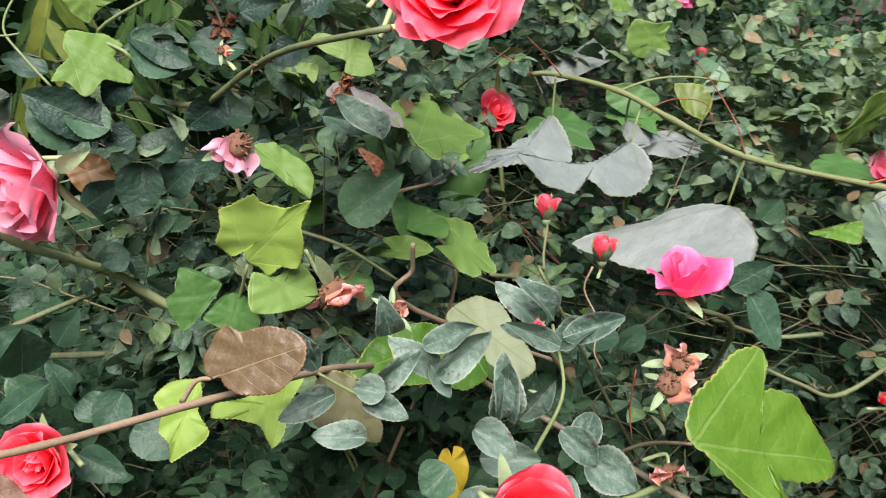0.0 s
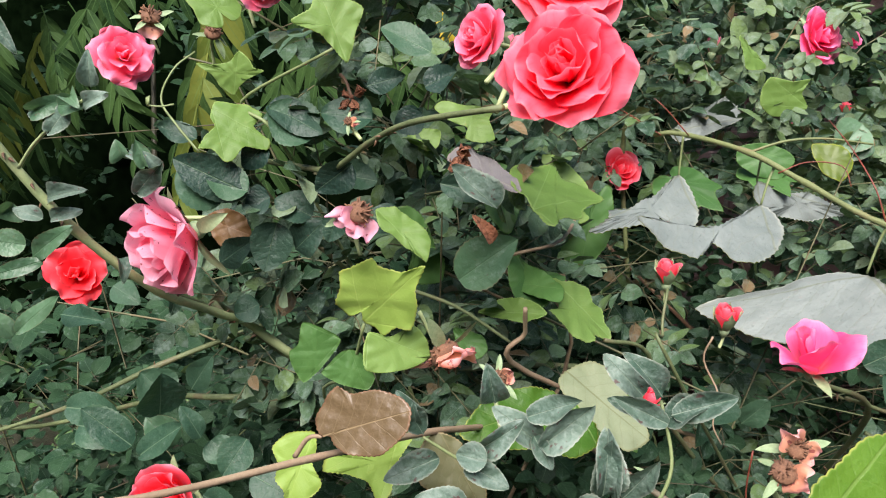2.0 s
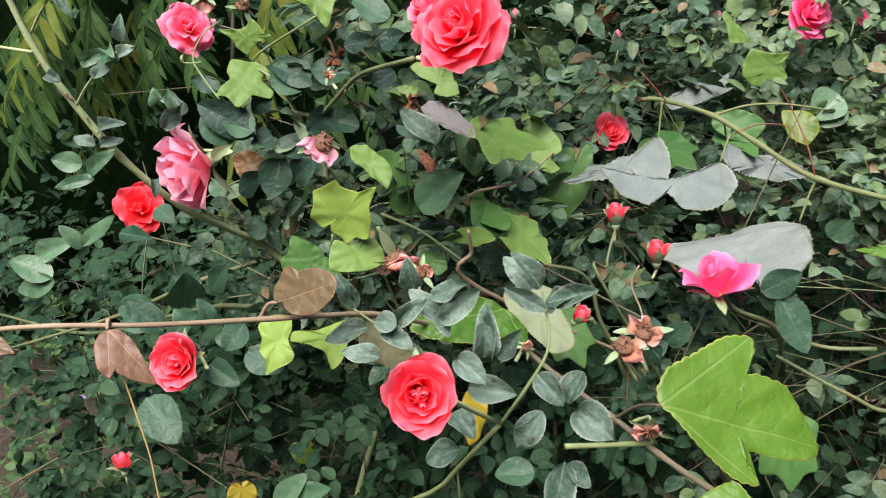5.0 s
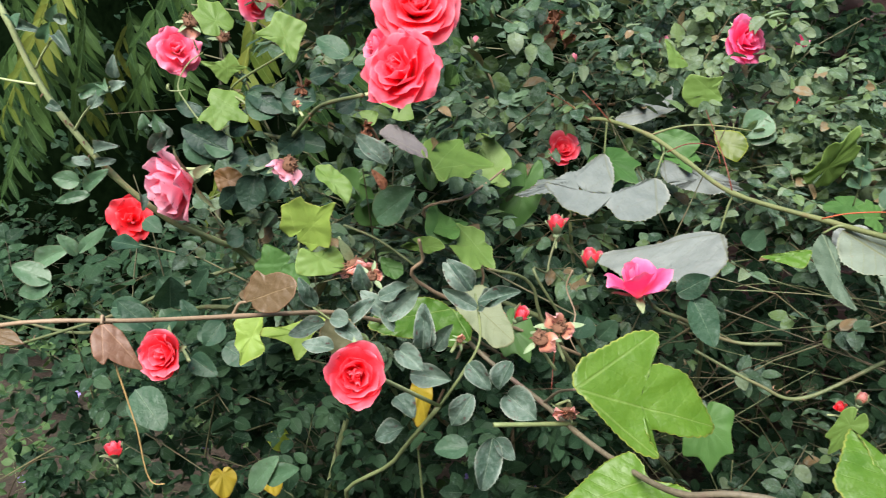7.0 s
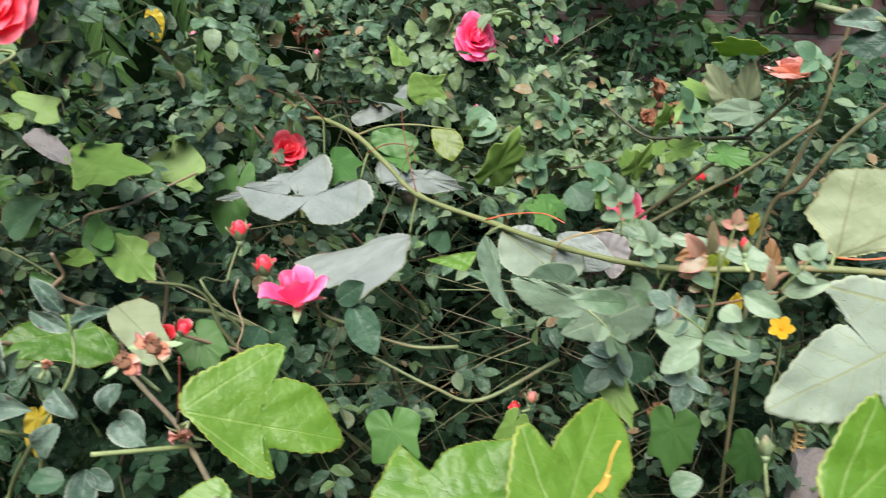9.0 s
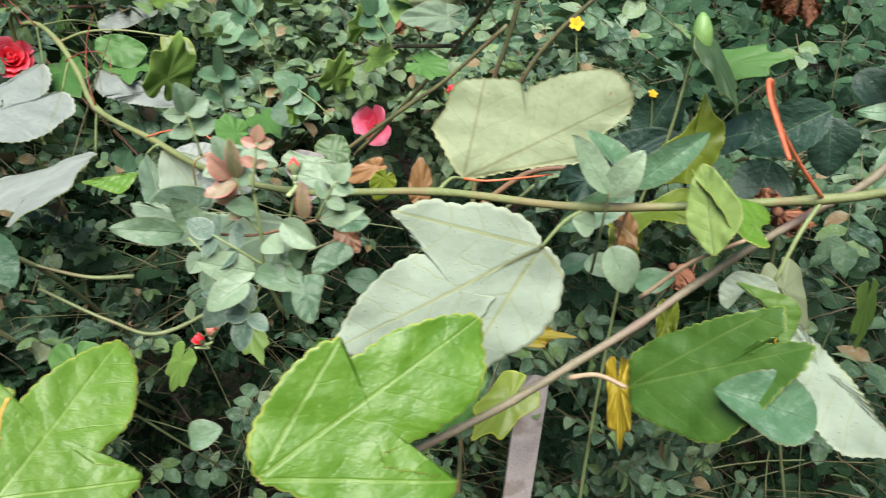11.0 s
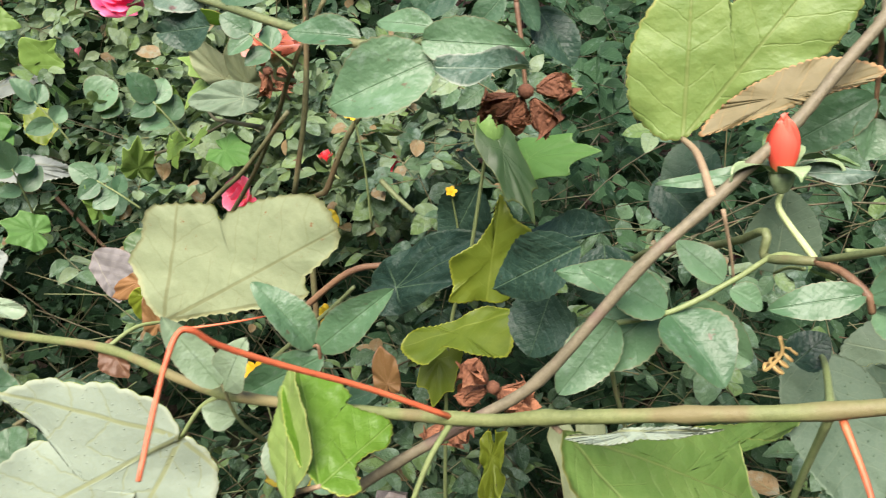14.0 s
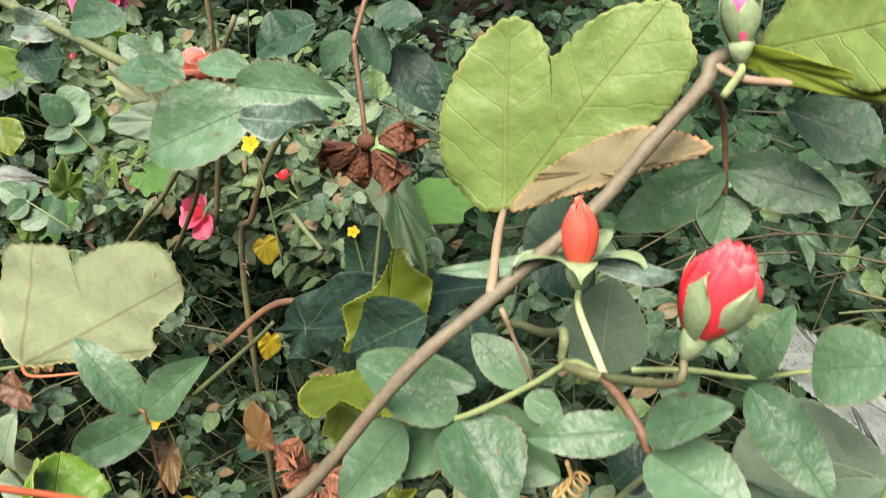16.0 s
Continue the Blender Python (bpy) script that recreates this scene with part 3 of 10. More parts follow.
def blade_mesh(outline, tips, length, droop, fold, curl, wave, seed, teeth=0.009, thick=0.0006):
    """A leaf of any outline (stalk at 0, 0, tip at 0, 1), its veins running from the stalk to the tips of its lobes."""
    rnd = random.Random(seed)
    count, rings = 156, (0.0, 0.2, 0.4, 0.58, 0.74, 0.87, 0.95, 1.0)
    edge = smooth_ring(outline, count)
    ahead = np.roll(edge, -1, 0) - np.roll(edge, 1, 0)
    normal = np.stack([ahead[:, 1], -ahead[:, 0]], 1) / np.maximum(np.linalg.norm(ahead, axis=1), 1e-6)[:, None]
    nibble = np.array([rnd.uniform(0.3, 1.0) for _ in range(count)])
    edge = edge + normal * (teeth * nibble * np.where(np.arange(count) % 3 == 0, 1.0, -0.4))[:, None]
    middle = edge.mean(0) * 0.8 + np.array((0.0, 0.35)) * 0.2
    lobes = [math.atan2(outline[i][0], outline[i][1]) for i in tips]
    ph = [rnd.uniform(0, 6.3) for _ in range(6)]
    verts, flat, veins, rim = [], [], [], []
    for ring, f in enumerate(rings):
        for k in range(count if ring else 1):
            x, y = middle + (edge[k] - middle) * f
            q, turn = math.hypot(x, y), math.atan2(x, y)
            near = min(abs(turn - a) for a in lobes)
            z = -droop * q * q + fold * abs(x) - curl * max(y, 0) ** 2
            z += wave * f**4 * (0.5 * math.sin(k * 0.24 + ph[0]) + 0.25 * math.sin(k * 0.53 + ph[1])) + wave * 0.6 * math.sin(9 * x + ph[2]) * math.cos(8 * y + ph[3])
            z += 0.35 * wave * math.sin(23 * x + ph[4]) * math.sin(21 * y + ph[5]) + 0.03 * min(near, 0.5) * q
            verts.append((x * length, y * length, z * length))
            flat.append((x, y))
            rim.append((f, k / count))
    n1 = len(verts)
    verts += [(x, y, z - thick) for x, y, z in verts]
    flat, rim = flat * 2, rim * 2
    area = 0.5 * float(np.sum(edge[:, 0] * np.roll(edge[:, 1], -1) - np.roll(edge[:, 0], -1) * edge[:, 1]))
    faces, slots = [], []
    for k in range(count):
        k2 = (k + 1) % count
        sheets = [[(0, 1 + k, 1 + k2)]]
        for ring in range(len(rings) - 2):
            a0, b0 = 1 + ring * count, 1 + (ring + 1) * count
            sheets.append([(a0 + k, b0 + k, b0 + k2, a0 + k2)])
        for (quad,) in sheets:
            up = quad if area > 0 else quad[::-1]
            faces += [up, tuple(i + n1 for i in reversed(up))]
            slots += [0, 1]
        b0 = 1 + (len(rings) - 2) * count
        faces.append((b0 + k, b0 + k2, n1 + b0 + k2, n1 + b0 + k))
        slots.append(0)
    for face in faces:
        cx, cy = np.mean([flat[i] for i in face], axis=0)
        lobe = min(lobes, key=lambda a: abs(math.atan2(cx, cy) - a))
        for i in face:
            x, y = flat[i]
            veins.append((x * math.sin(lobe) + y * math.cos(lobe), x * math.cos(lobe) - y * math.sin(lobe)))
    return mesh_of("leaf", verts, faces, veins, rim, slots)


def shaped_leaf(plant, base, tip, face, outline, tips, mats, stalk=None, droop=0.05, fold=0.06, curl=0.0, wave=0.02, seed=1, label="", stalk_mat=None, stalk_r=0.0016, bow=0.006):
    """A leaf with an outline of its own, in lengths of the leaf; `tips` are the corners where its lobes end."""
    length = (Vector(tip) - Vector(base)).length
    spread = [x for x, y in outline]
    CLEAR_SPOTS.append((Vector(base).lerp(Vector(tip), 0.5), 0.5 * length * max(0.5, min(1.1, max(spread) - min(spread)))))
    leaf = part("leaf", blade_mesh(outline, tips, length, droop, fold, curl, wave, seed), mats, plant, label, frame_of(base, tip, face))
    if stalk:
        part("petiole", tube_mesh(sag(stalk, base, -bow), stalk_r * 1.15, stalk_r * 0.85), stalk_mat or petiole_green, plant)
    return leaf



def leaflet_arrays(rows, cols, length, width, fold, curl, serrate, wave, rnd):
    verts, veins, rim = [], [], []
    ph = rnd.uniform(0, 6.3)
    for i in range(rows + 1):
        v = i / rows
        half = (math.sin(math.pi * min(v, 1.0) ** 0.80) ** 0.68 if 0 < v < 1 else 0.0) * width / 2
        if serrate and 0 < i < rows:
            half *= 1 + serrate * (1 if i % 2 else -1)
        for j in range(cols + 1):
            u = 2 * j / cols - 1
            x, y = u * half, v * length - (serrate * 0.04 * length if abs(u) == 1 and i % 2 else 0)
            z = fold * abs(x) - curl * length * (v * v) + wave * length * math.sin(6 * v + ph) * abs(u)
            verts.append((x, y, z))
            veins.append((v, abs(x) / length))
            rim.append((max(abs(u), 0.0) if 0 < i < rows else 1.0, v))
    faces = []
    for i in range(rows):
        for j in range(cols):
            a = i * (cols + 1) + j
            quad = (a, a + 1, a + cols + 2, a + cols + 1)
            if i == 0:
                quad = (a, a + cols + 2, a + cols + 1)
            elif i == rows - 1:
                quad = (a, a + 1, a + cols + 1)
            faces.append(quad)
    return verts, faces, veins, rim


def rose_leaflet(plant, base, tip, width, face, material, fold=0.25, curl=0.1, wave=0.02, seed=1, label="", stalk=None):
    rnd = random.Random(seed)
    length = (Vector(tip) - Vector(base)).length
    CLEAR_SPOTS.append((Vector(base).lerp(Vector(tip), 0.5), 0.4 * length))
    v, f, ve, ri = leaflet_arrays(22, 8, length, width, fold, curl, 0.022, wave, rnd)
    leaf = part("leaf", mesh_of("leaf", v, f, ve, ri), material, plant, label, frame_of(base, tip, face))
    if stalk:
        part("petiole", tube_mesh(sag(stalk, base, -0.002), 0.0011, 0.0008, sides=5), petiole_green, plant)
    return leaf


def compound_leaf(plant, root, end, size, face, material, pairs=2, seed=1, width=0.62, stalk_mat=None):
    """A rose leaf: leaflets in pairs along a stalk, and one at its end."""
    rnd = random.Random(seed)
    a, b, n = Vector(root), Vector(end), Vector(face).normalized()
    d = (b - a).normalized()
    side = d.cross(n).normalized()
    part("petiole", tube_mesh([a, a.lerp(b, 0.5) + n * 0.003, b], 0.0012, 0.0008, sides=5), stalk_mat or petiole_green, plant)
    spots = [(b, d, 1.1)]
    for k in range(pairs):
        at = a.lerp(b, 1 - (k + 0.15) * 0.8 / max(pairs, 1))
        for s in (-1, 1):
            spots.append((at, (d * rnd.uniform(0.25, 0.6) + side * s).normalized(), rnd.uniform(0.8, 1.0)))
    for at, way, much in spots:
        ln = size * much
        tilt = n + side * rnd.uniform(-0.35, 0.35) + d * rnd.uniform(-0.35, 0.35)
        tip = at + way * ln - n * ln * rnd.uniform(-0.05, 0.3)
        rose_leaflet(plant, at, tip, ln * width * rnd.uniform(0.9, 1.1), tilt, material, fold=rnd.uniform(0.1, 0.4), curl=rnd.uniform(0.02, 0.2), wave=0.025, seed=rnd.randrange(9999))


def petal_mesh(size, r0, start, end, half, cup, ruffle, rnd, curl=0.0, pinch=0.0):
    rows, cols = 12, 12
    verts, veins, rim = [], [], []
    ph, notch = rnd.uniform(0, 6.3), rnd.uniform(0.0, 0.06)
    rho, h = r0, 0.0
    for i in range(rows + 1):
        v = i / rows
        ang = math.radians(start + (end - start) * v**1.4 + curl * max(0.0, v - 0.72) / 0.28)
        if i:
            rho, h = rho + math.sin(ang) * size / rows, h + math.cos(ang) * size / rows
        w = half * (0.36 + 0.64 * math.sin(math.pi * 0.5 * min(1, v * 1.3))) * (1 - pinch * max(0.0, v - 0.5) ** 2 * 4) * (1 - 0.62 * (max(0.0, v - 0.5) / 0.5) ** 3.2) ** 0.5
        for j in range(cols + 1):
            u = 2 * j / cols - 1
            round_r = max(cup * rho + (1 - cup) * (1.3 + 2.4 * v) * w, w * 0.42, 1e-4)
            turn = u * w / round_r
            bend, across = round_r * (1 - math.cos(turn)) - 0.03 * size * u * cup, round_r * math.sin(turn)
            lift = ruffle * size * v**3 * (math.sin(3.2 * u + ph) + 0.55 * math.sin(6.5 * u + 2 * ph))
            drop = size * v**3 * (0.10 * abs(u) ** 2.4 + notch * math.exp(-((u * 3) ** 2)))
            verts.append((rho - bend + lift * math.cos(ang) - drop * math.sin(ang), across, h + bend * 0.12 - lift * math.sin(ang) - drop * math.cos(ang)))
            veins.append((v, 0.5 + 0.5 * u))
            rim.append((abs(u), v))
    faces = [(i * (cols + 1) + j, i * (cols + 1) + j + 1, (i + 1) * (cols + 1) + j + 1, (i + 1) * (cols + 1) + j) for i in range(rows) for j in range(cols)]
    return mesh_of("petal", verts, faces, veins, rim)


def lathe_mesh(profile, sides=12):
    """A turned form: pairs of radius and height, up the z axis."""
    verts = [(r * math.cos(2 * math.pi * k / sides), r * math.sin(2 * math.pi * k / sides), z) for r, z in profile for k in range(sides)]
    faces = [(i * sides + k, i * sides + (k + 1) % sides, (i + 1) * sides + (k + 1) % sides, (i + 1) * sides + k) for i in range(len(profile) - 1) for k in range(sides)]
    faces += [tuple(range(sides))[::-1], tuple((len(profile) - 1) * sides + k for k in range(sides))]
    return mesh_of("turned", verts, faces)


def axis_pose(at, facing, spin=0.0):
    m = Vector(facing).to_track_quat("Z", "Y").to_matrix().to_4x4()
    return Matrix.Translation(at) @ m @ Matrix.Rotation(spin, 4, "Z")


def rose(at, facing, size, material, label, openness=1.0, count=24, stalk=None, sepals=5, seed=1, name="rose", group="roses on the bush", stalk_mat=None, ruffle=0.05, sepal_len=0.34):
    """A rose whose visible middle lies at `at`: petals in a spiral from a tight heart, a green cup, sepals and its stalk."""
    rnd = random.Random(seed)
    f = Vector(facing).normalized()
    size *= 1.18
    root = Vector(at) - f * size * (0.28 + 0.16 * (1 - openness))
    CLEAR_SPOTS.append((Vector(at), 0.5 * size))
    bloom = thing(name, root, label, "rose", group)
    spin = rnd.uniform(0, 6.3)
    for i in range(count):
        t = i / (count - 1)
        start = 8 + (6 + 50 * openness) * t**1.15 + rnd.uniform(-3, 3)
        end = -42 * (1 - t) ** 2.2 + (10 + 84 * openness) * t**1.1 + rnd.uniform(-9, 9)
        length = size * (0.36 + 0.10 * t + 0.03 * (1 - t) ** 3 + 0.16 * (1 - openness)) * rnd.uniform(0.93, 1.06)
        half = size * (0.066 + 0.262 * t**0.75) * rnd.uniform(0.88, 1.12)
        me = petal_mesh(length, size * (0.012 + 0.05 * t), start, end, half, 0.95 - 0.62 * t * openness, ruffle * (0.1 + 1.1 * t), rnd, curl=(14 + 30 * openness) * t * rnd.uniform(0.3, 1.4))
        part("petal", me, material, bloom, "", axis_pose(root, f, spin + i * 2.39996))
    cup = [(0.004, -0.11), (0.05, -0.10), (0.075, -0.05), (0.07, 0.0), (0.03, 0.03)]
    part("calyx", lathe_mesh([(r * size, z * size) for r, z in cup]), sepal_green, bloom, "", axis_pose(root, f))
    for k in range(sepals):
        ln = size * sepal_len * rnd.uniform(0.85, 1.2)
        v, fa, ve, ri = leaflet_arrays(7, 4, ln, ln * 0.3, 0.3, 0.25, 0, 0.02, rnd)
        back = axis_pose(root, f, k * 1.2566 + 0.4) @ pose(0.05 * size, 0, -0.02 * size) @ Matrix.Rotation(radians(-90), 4, "Z") @ Matrix.Rotation(radians(rnd.uniform(-35, 35) * openness + 62 * (1 - openness)), 4, "X")
        part("sepal", mesh_of("sepal", v, fa, ve, ri), sepal_green, bloom, "", back)
    if stalk:
        low = root - f * size * 0.10
        end = Vector(stalk)
        part("stem", tube_mesh([low, low - f * min(0.03, (end - low).length * 0.4), end], 0.0017, 0.0022), stalk_mat or cane_green, bloom)
    return bloom


def rosebud(at, axis, size, material, label, stalk=None, seed=1, sepal_open=0.2, stalk_mat=None, tight=0.0, fat=1.0, group="rosebuds on the bush", ruffle=0.02, count=9, sepal_wide=1.0):
    """A bud of overlapping petals in its sepals; `at` is its middle."""
    rnd = random.Random(seed)
    f = Vector(axis).normalized()
    root = Vector(at) - f * size * 0.5
    CLEAR_SPOTS.append((Vector(at), 0.5 * size))
    bud = thing("rosebud", root, label, "rosebud", group)
    for i in range(count):
        t = i / (count - 1)
        start, end = (32 + 6 * t) * fat, -(44 + 8 * (fat - 1) - (30 + 26 * t) * (1 - tight) * t)
        me = petal_mesh(size * (1.04 - 0.12 * t), size * (0.01 + 0.05 * t), start, end, size * (0.2 + 0.17 * t) * fat, 0.95, ruffle, rnd, curl=26 * t * (1 - tight), pinch=0.75 * tight if fat <= 1 else 0.0)
        part("petal", me, material, bud, "", axis_pose(root, f, i * 2.4))
    cup = [(0.03, -0.22), (0.10, -0.18), (0.16, -0.06), (0.19, 0.08), (0.12, 0.12)]
    part("calyx", lathe_mesh([(r * size * (0.7 if fat > 1 else 1.0), z * size) for r, z in cup]), sepal_green, bud, "", axis_pose(root, f))
    for k in range(5):
        me = petal_mesh(size * rnd.uniform(0.85, 1.05) * (0.82 if sepal_open < 0.1 and fat > 1 else 1.0), size * 0.08, (34 if sepal_open < 0.1 else 40) * fat, -16 + 95 * sepal_open * rnd.uniform(0.6, 1.3), size * 0.21 * sepal_wide * fat**-0.8, 0.8, 0.02, rnd, curl=40 * sepal_open, pinch=0.9)
        part("sepal", me, sepal_green, bud, "", axis_pose(root, f, k * 1.2566))
    if stalk:
        low = root - f * size * 0.2
        end = Vector(stalk)
        part("stem", tube_mesh([low, low - f * min(0.010, (end - low).length * 0.25), end], 0.0014, 0.0018), stalk_mat or cane_green, bud)
    return bud


def spent_rose(at, axis, size, label, stalk=None, petals=2, seed=1, material=None, sepals=4, name="spent_rose"):
    """A faded rose: the bare brown heart, a few hanging petals, pale sepals bent back."""
    rnd = random.Random(seed)
    f = Vector(axis).normalized()
    root = Vector(at)
    CLEAR_SPOTS.append((Vector(at), 0.6 * size))
    head = thing(name, root, label, "spent rose", "faded roses on the bush")
    profile = [(0.05, -0.16), (0.16, -0.10), (0.25, 0.0), (0.24, 0.10), (0.12, 0.16)]
    part("heart", lathe_mesh([(r * size, z * size) for r, z in profile]), seed_brown, head, "", axis_pose(root, f))
    for k in range(30):
        a, b = rnd.uniform(0, 6.28), rnd.uniform(0.1, 1.75)
        d = Vector((math.cos(a) * math.sin(b), math.sin(a) * math.sin(b), math.cos(b)))
        m = axis_pose(root, f)
        part("stamen", tube_mesh([m @ (d * size * 0.14), m @ (d * size * rnd.uniform(0.26, 0.36))], size * 0.014, size * 0.020, sides=4, steps=2), seed_brown, head)
    for k in range(petals):
        me = petal_mesh(size * rnd.uniform(0.38, 0.56), size * 0.12, rnd.uniform(30, 70), rnd.uniform(70, 140), size * rnd.uniform(0.26, 0.40), 0.6, 0.26, rnd, curl=rnd.uniform(-60, 70))
        part("petal", me, material or peach, head, "", axis_pose(root, (f + Vector((0, 0, -0.7))).normalized(), rnd.uniform(0, 6.28)))
    for k in range(sepals):
        ln = size * rnd.uniform(0.42, 0.7)
        v, fa, ve, ri = leaflet_arrays(7, 4, ln, ln * 0.32, 0.3, 0.15, 0, 0.02, rnd)
        turn = axis_pose(root, f, k * 6.283 / sepals + rnd.uniform(-0.3, 0.3)) @ pose(0.14 * size, 0, -0.04 * size) @ Matrix.Rotation(radians(-90), 4, "Z") @ Matrix.Rotation(radians(rnd.uniform(-40, 35)), 4, "X")
        part("sepal", mesh_of("sepal", v, fa, ve, ri), sepal_green, head, "", turn)
    if stalk:
        low = root - f * size * 0.1
        end = Vector(stalk)
        part("stem", tube_mesh([low, low - f * min(0.02, (end - low).length * 0.4), end], 0.0014, 0.0018), cane_green, head)
    return head


def dead_bloom(at, size, label, stalk=None, seed=1, lumps=4):
    """A dried brown bloom: crumpled petal bunches hanging together."""
    rnd = random.Random(seed)
    CLEAR_SPOTS.append((Vector(at), 0.5 * size))
    head = thing("dead_rose", at, label, "dead rose", "dead roses on the bush")
    for k in range(lumps):
        d = Vector((rnd.uniform(-1, 1), rnd.uniform(-0.6, 0.6), rnd.uniform(-1, 0.35))).normalized()
        for q in range(4):
            me = petal_mesh(size * rnd.uniform(0.42, 0.58), size * 0.03, rnd.uniform(15, 50), rnd.uniform(-70, 0), size * 0.24, 0.7, 0.40, rnd, curl=60)
            part("petal", me, dead_petal, head, "", axis_pose(Vector(at) + d * size * 0.16, d, q * 1.6 + k))
    part("heart", lathe_mesh([(r * size, z * size) for r, z in [(0.03, -0.12), (0.11, -0.06), (0.12, 0.04), (0.05, 0.10)]]), dead_brown, head, "", axis_pose(at, (0, 0, 1)))
    if stalk:
        part("stem", tube_mesh(sag(at, stalk, -0.004), 0.0014, 0.0017), twig_red, head)
    return head


def tendril(plant, points, r=0.0011, material=None, coil=None):
    """A tendril along the points; coil = (radius, rise per turn, turns) winds its end up."""
    pts = [Vector(p) for p in points]
    if coil:
        radius, rise, turns = coil
        d = (pts[-1] - pts[-2]).normalized()
        a = d.orthogonal().normalized()
        b = d.cross(a)
        origin = pts[-1] - a * radius
        for k in range(1, int(turns * 8) + 1):
            w = 2 * math.pi * k / 8
            pts.append(origin + (a * math.cos(w) + b * math.sin(w)) * radius * (1 - 0.3 * k / (turns * 8)) + d * rise * k / 8)
    return part("tendril", tube_mesh(pts, r, r * 0.6, sides=5, steps=4), material or tendril_red, plant)


def small_flower(at, facing, size, material, label):
    """A small five-petalled flower with a bead in its middle."""
    rnd = random.Random(int(size * 1e5))
    bloom = thing("small_flower", at, label, "flower", "small wild flowers")
    for k in range(5):
        me = petal_mesh(size * 0.48, size * 0.05, 62, 84, size * 0.2, 0.2, 0.06, rnd)
        part("petal", me, material, bloom, "", axis_pose(at, facing, k * 1.2566))
    part("heart", lathe_mesh([(0.03 * size, -0.06 * size), (0.09 * size, 0.0), (0.06 * size, 0.08 * size)], 8), yellow_petal, bloom, "", axis_pose(at, facing))
    root = Vector(at) - Vector(facing) * size * 0.05
    part("stem", tube_mesh([root, root + Vector((0.004, 0.01, -0.05)), root + Vector((0.0, 0.03, -0.12))], 0.0009, 0.0012, sides=5), petiole_green, bloom)


def stake_mesh(sx, sy, height):
    """A split stake with an uneven, weathered top."""
    rnd = random.Random(9)
    rings, verts, faces = 9, [], []
    for i in range(rings):
        z = height * i / (rings - 1)
        for x, y in ((-1, -1), (0, -1.15), (1, -1), (1, 1), (0, 1.1), (-1, 1)):
            verts.append((x * sx / 2 * rnd.uniform(0.92, 1.06), y * sy / 2 * rnd.uniform(0.9, 1.1), z + (rnd.uniform(-0.02, 0.02) if i == rings - 1 else 0)))
    for i in range(rings - 1):
        for k in range(6):
            faces.append((i * 6 + k, i * 6 + (k + 1) % 6, (i + 1) * 6 + (k + 1) % 6, (i + 1) * 6 + k))
    faces += [tuple(range(6))[::-1], tuple((rings - 1) * 6 + k for k in range(6))]
    return mesh_of("stake", verts, faces, smooth=False)

# ---- the plants ----
bush = thing("rose_bush", (0.25, 1.15, 0.0), "sprawling old rose bush with dull mildewed leaves", "rose bush")
left_bush = thing("rose_bush", (-0.35, 0.95, 0.0), "straggling rose with a long bare green cane", "rose bush")
right_bush = thing("rose_bush", (0.85, 1.06, 0.0), "tangled rose with thick green canes and fresh leaves", "rose bush")
vine = thing("passion_vine", (0.15, 1.2, 0.0), "green passion vine with pale downy leaf undersides", "vine")
low_vine = thing("passion_vine", (0.05, 1.15, 0.0), "purplish passion vine with bright green lobed leaves", "vine")
brown_vine = thing("passion_vine", (0.0, 1.1, 0.0), "tan vine stem with bronze brown leaves", "vine")
gourd = thing("ivy_gourd", (-0.1, 0.85, 0.0), "climbing gourd with light green lobed leaves", "climber")
right_gourd = thing("ivy_gourd", (1.0, 1.0, 0.0), "second climbing gourd threading through the rose", "climber")
tall = stem(right_gourd, "stem", [(1.0, 1.0, 0.0), (0.98, 0.98, 0.6), (1.0, 0.93, 1.1), (1.03, 0.92, 1.25), (1.05, 0.92, 1.38)], 0.0025, 0.0015, petiole_green)

# ---- canes and stems ----
thorny_cane(left_bush, [(-0.350, 0.950, 0.000), (-0.300, 0.900, 0.600), (-0.200, 0.820, 0.950), (-0.309, 0.720, 1.119), (-0.332, 0.660, 1.163), (-0.357, 0.600, 1.200), (-0.389, 0.540, 1.265), (-0.421, 0.500, 1.338), (-0.437, 0.480, 1.387), (-0.449, 0.460, 1.449), (-0.471, 0.450, 1.502)], 0.0050, 0.0032, cane_green, "long bare green cane", thorns=18, seed=3)
stem(left_bush, "twig", [(-0.434, 0.480, 1.374), (-0.478, 0.470, 1.380), (-0.509, 0.460, 1.389)], 0.0018, 0.0012, cane_green, "")
stem(left_bush, "twig", [(-0.403, 0.500, 1.322), (-0.379, 0.490, 1.341), (-0.336, 0.470, 1.364), (-0.308, 0.460, 1.377)], 0.0016, 0.001, cane_green, "")
stem(left_bush, "twig", [(-0.422, 0.470, 1.393), (-0.399, 0.460, 1.410), (-0.371, 0.450, 1.428)], 0.0015, 0.001, cane_green, "")
thorny_cane(bush, [(0.250, 1.150, 0.000), (0.150, 1.100, 0.600), (0.050, 1.000, 1.000), (-0.332, 0.750, 1.038), (-0.481, 0.780, 1.006), (-0.738, 0.820, 0.917), (-0.976, 0.850, 0.909)], 0.005, 0.0025, cane_mid, "", thorns=10, seed=5)
thorny_cane(bush, [(-0.388, 0.880, 1.080), (-0.485, 0.780, 1.048), (-0.601, 0.750, 0.991), (-0.805, 0.720, 0.915)], 0.004, 0.0022, cane_mid, "", thorns=8, seed=6)
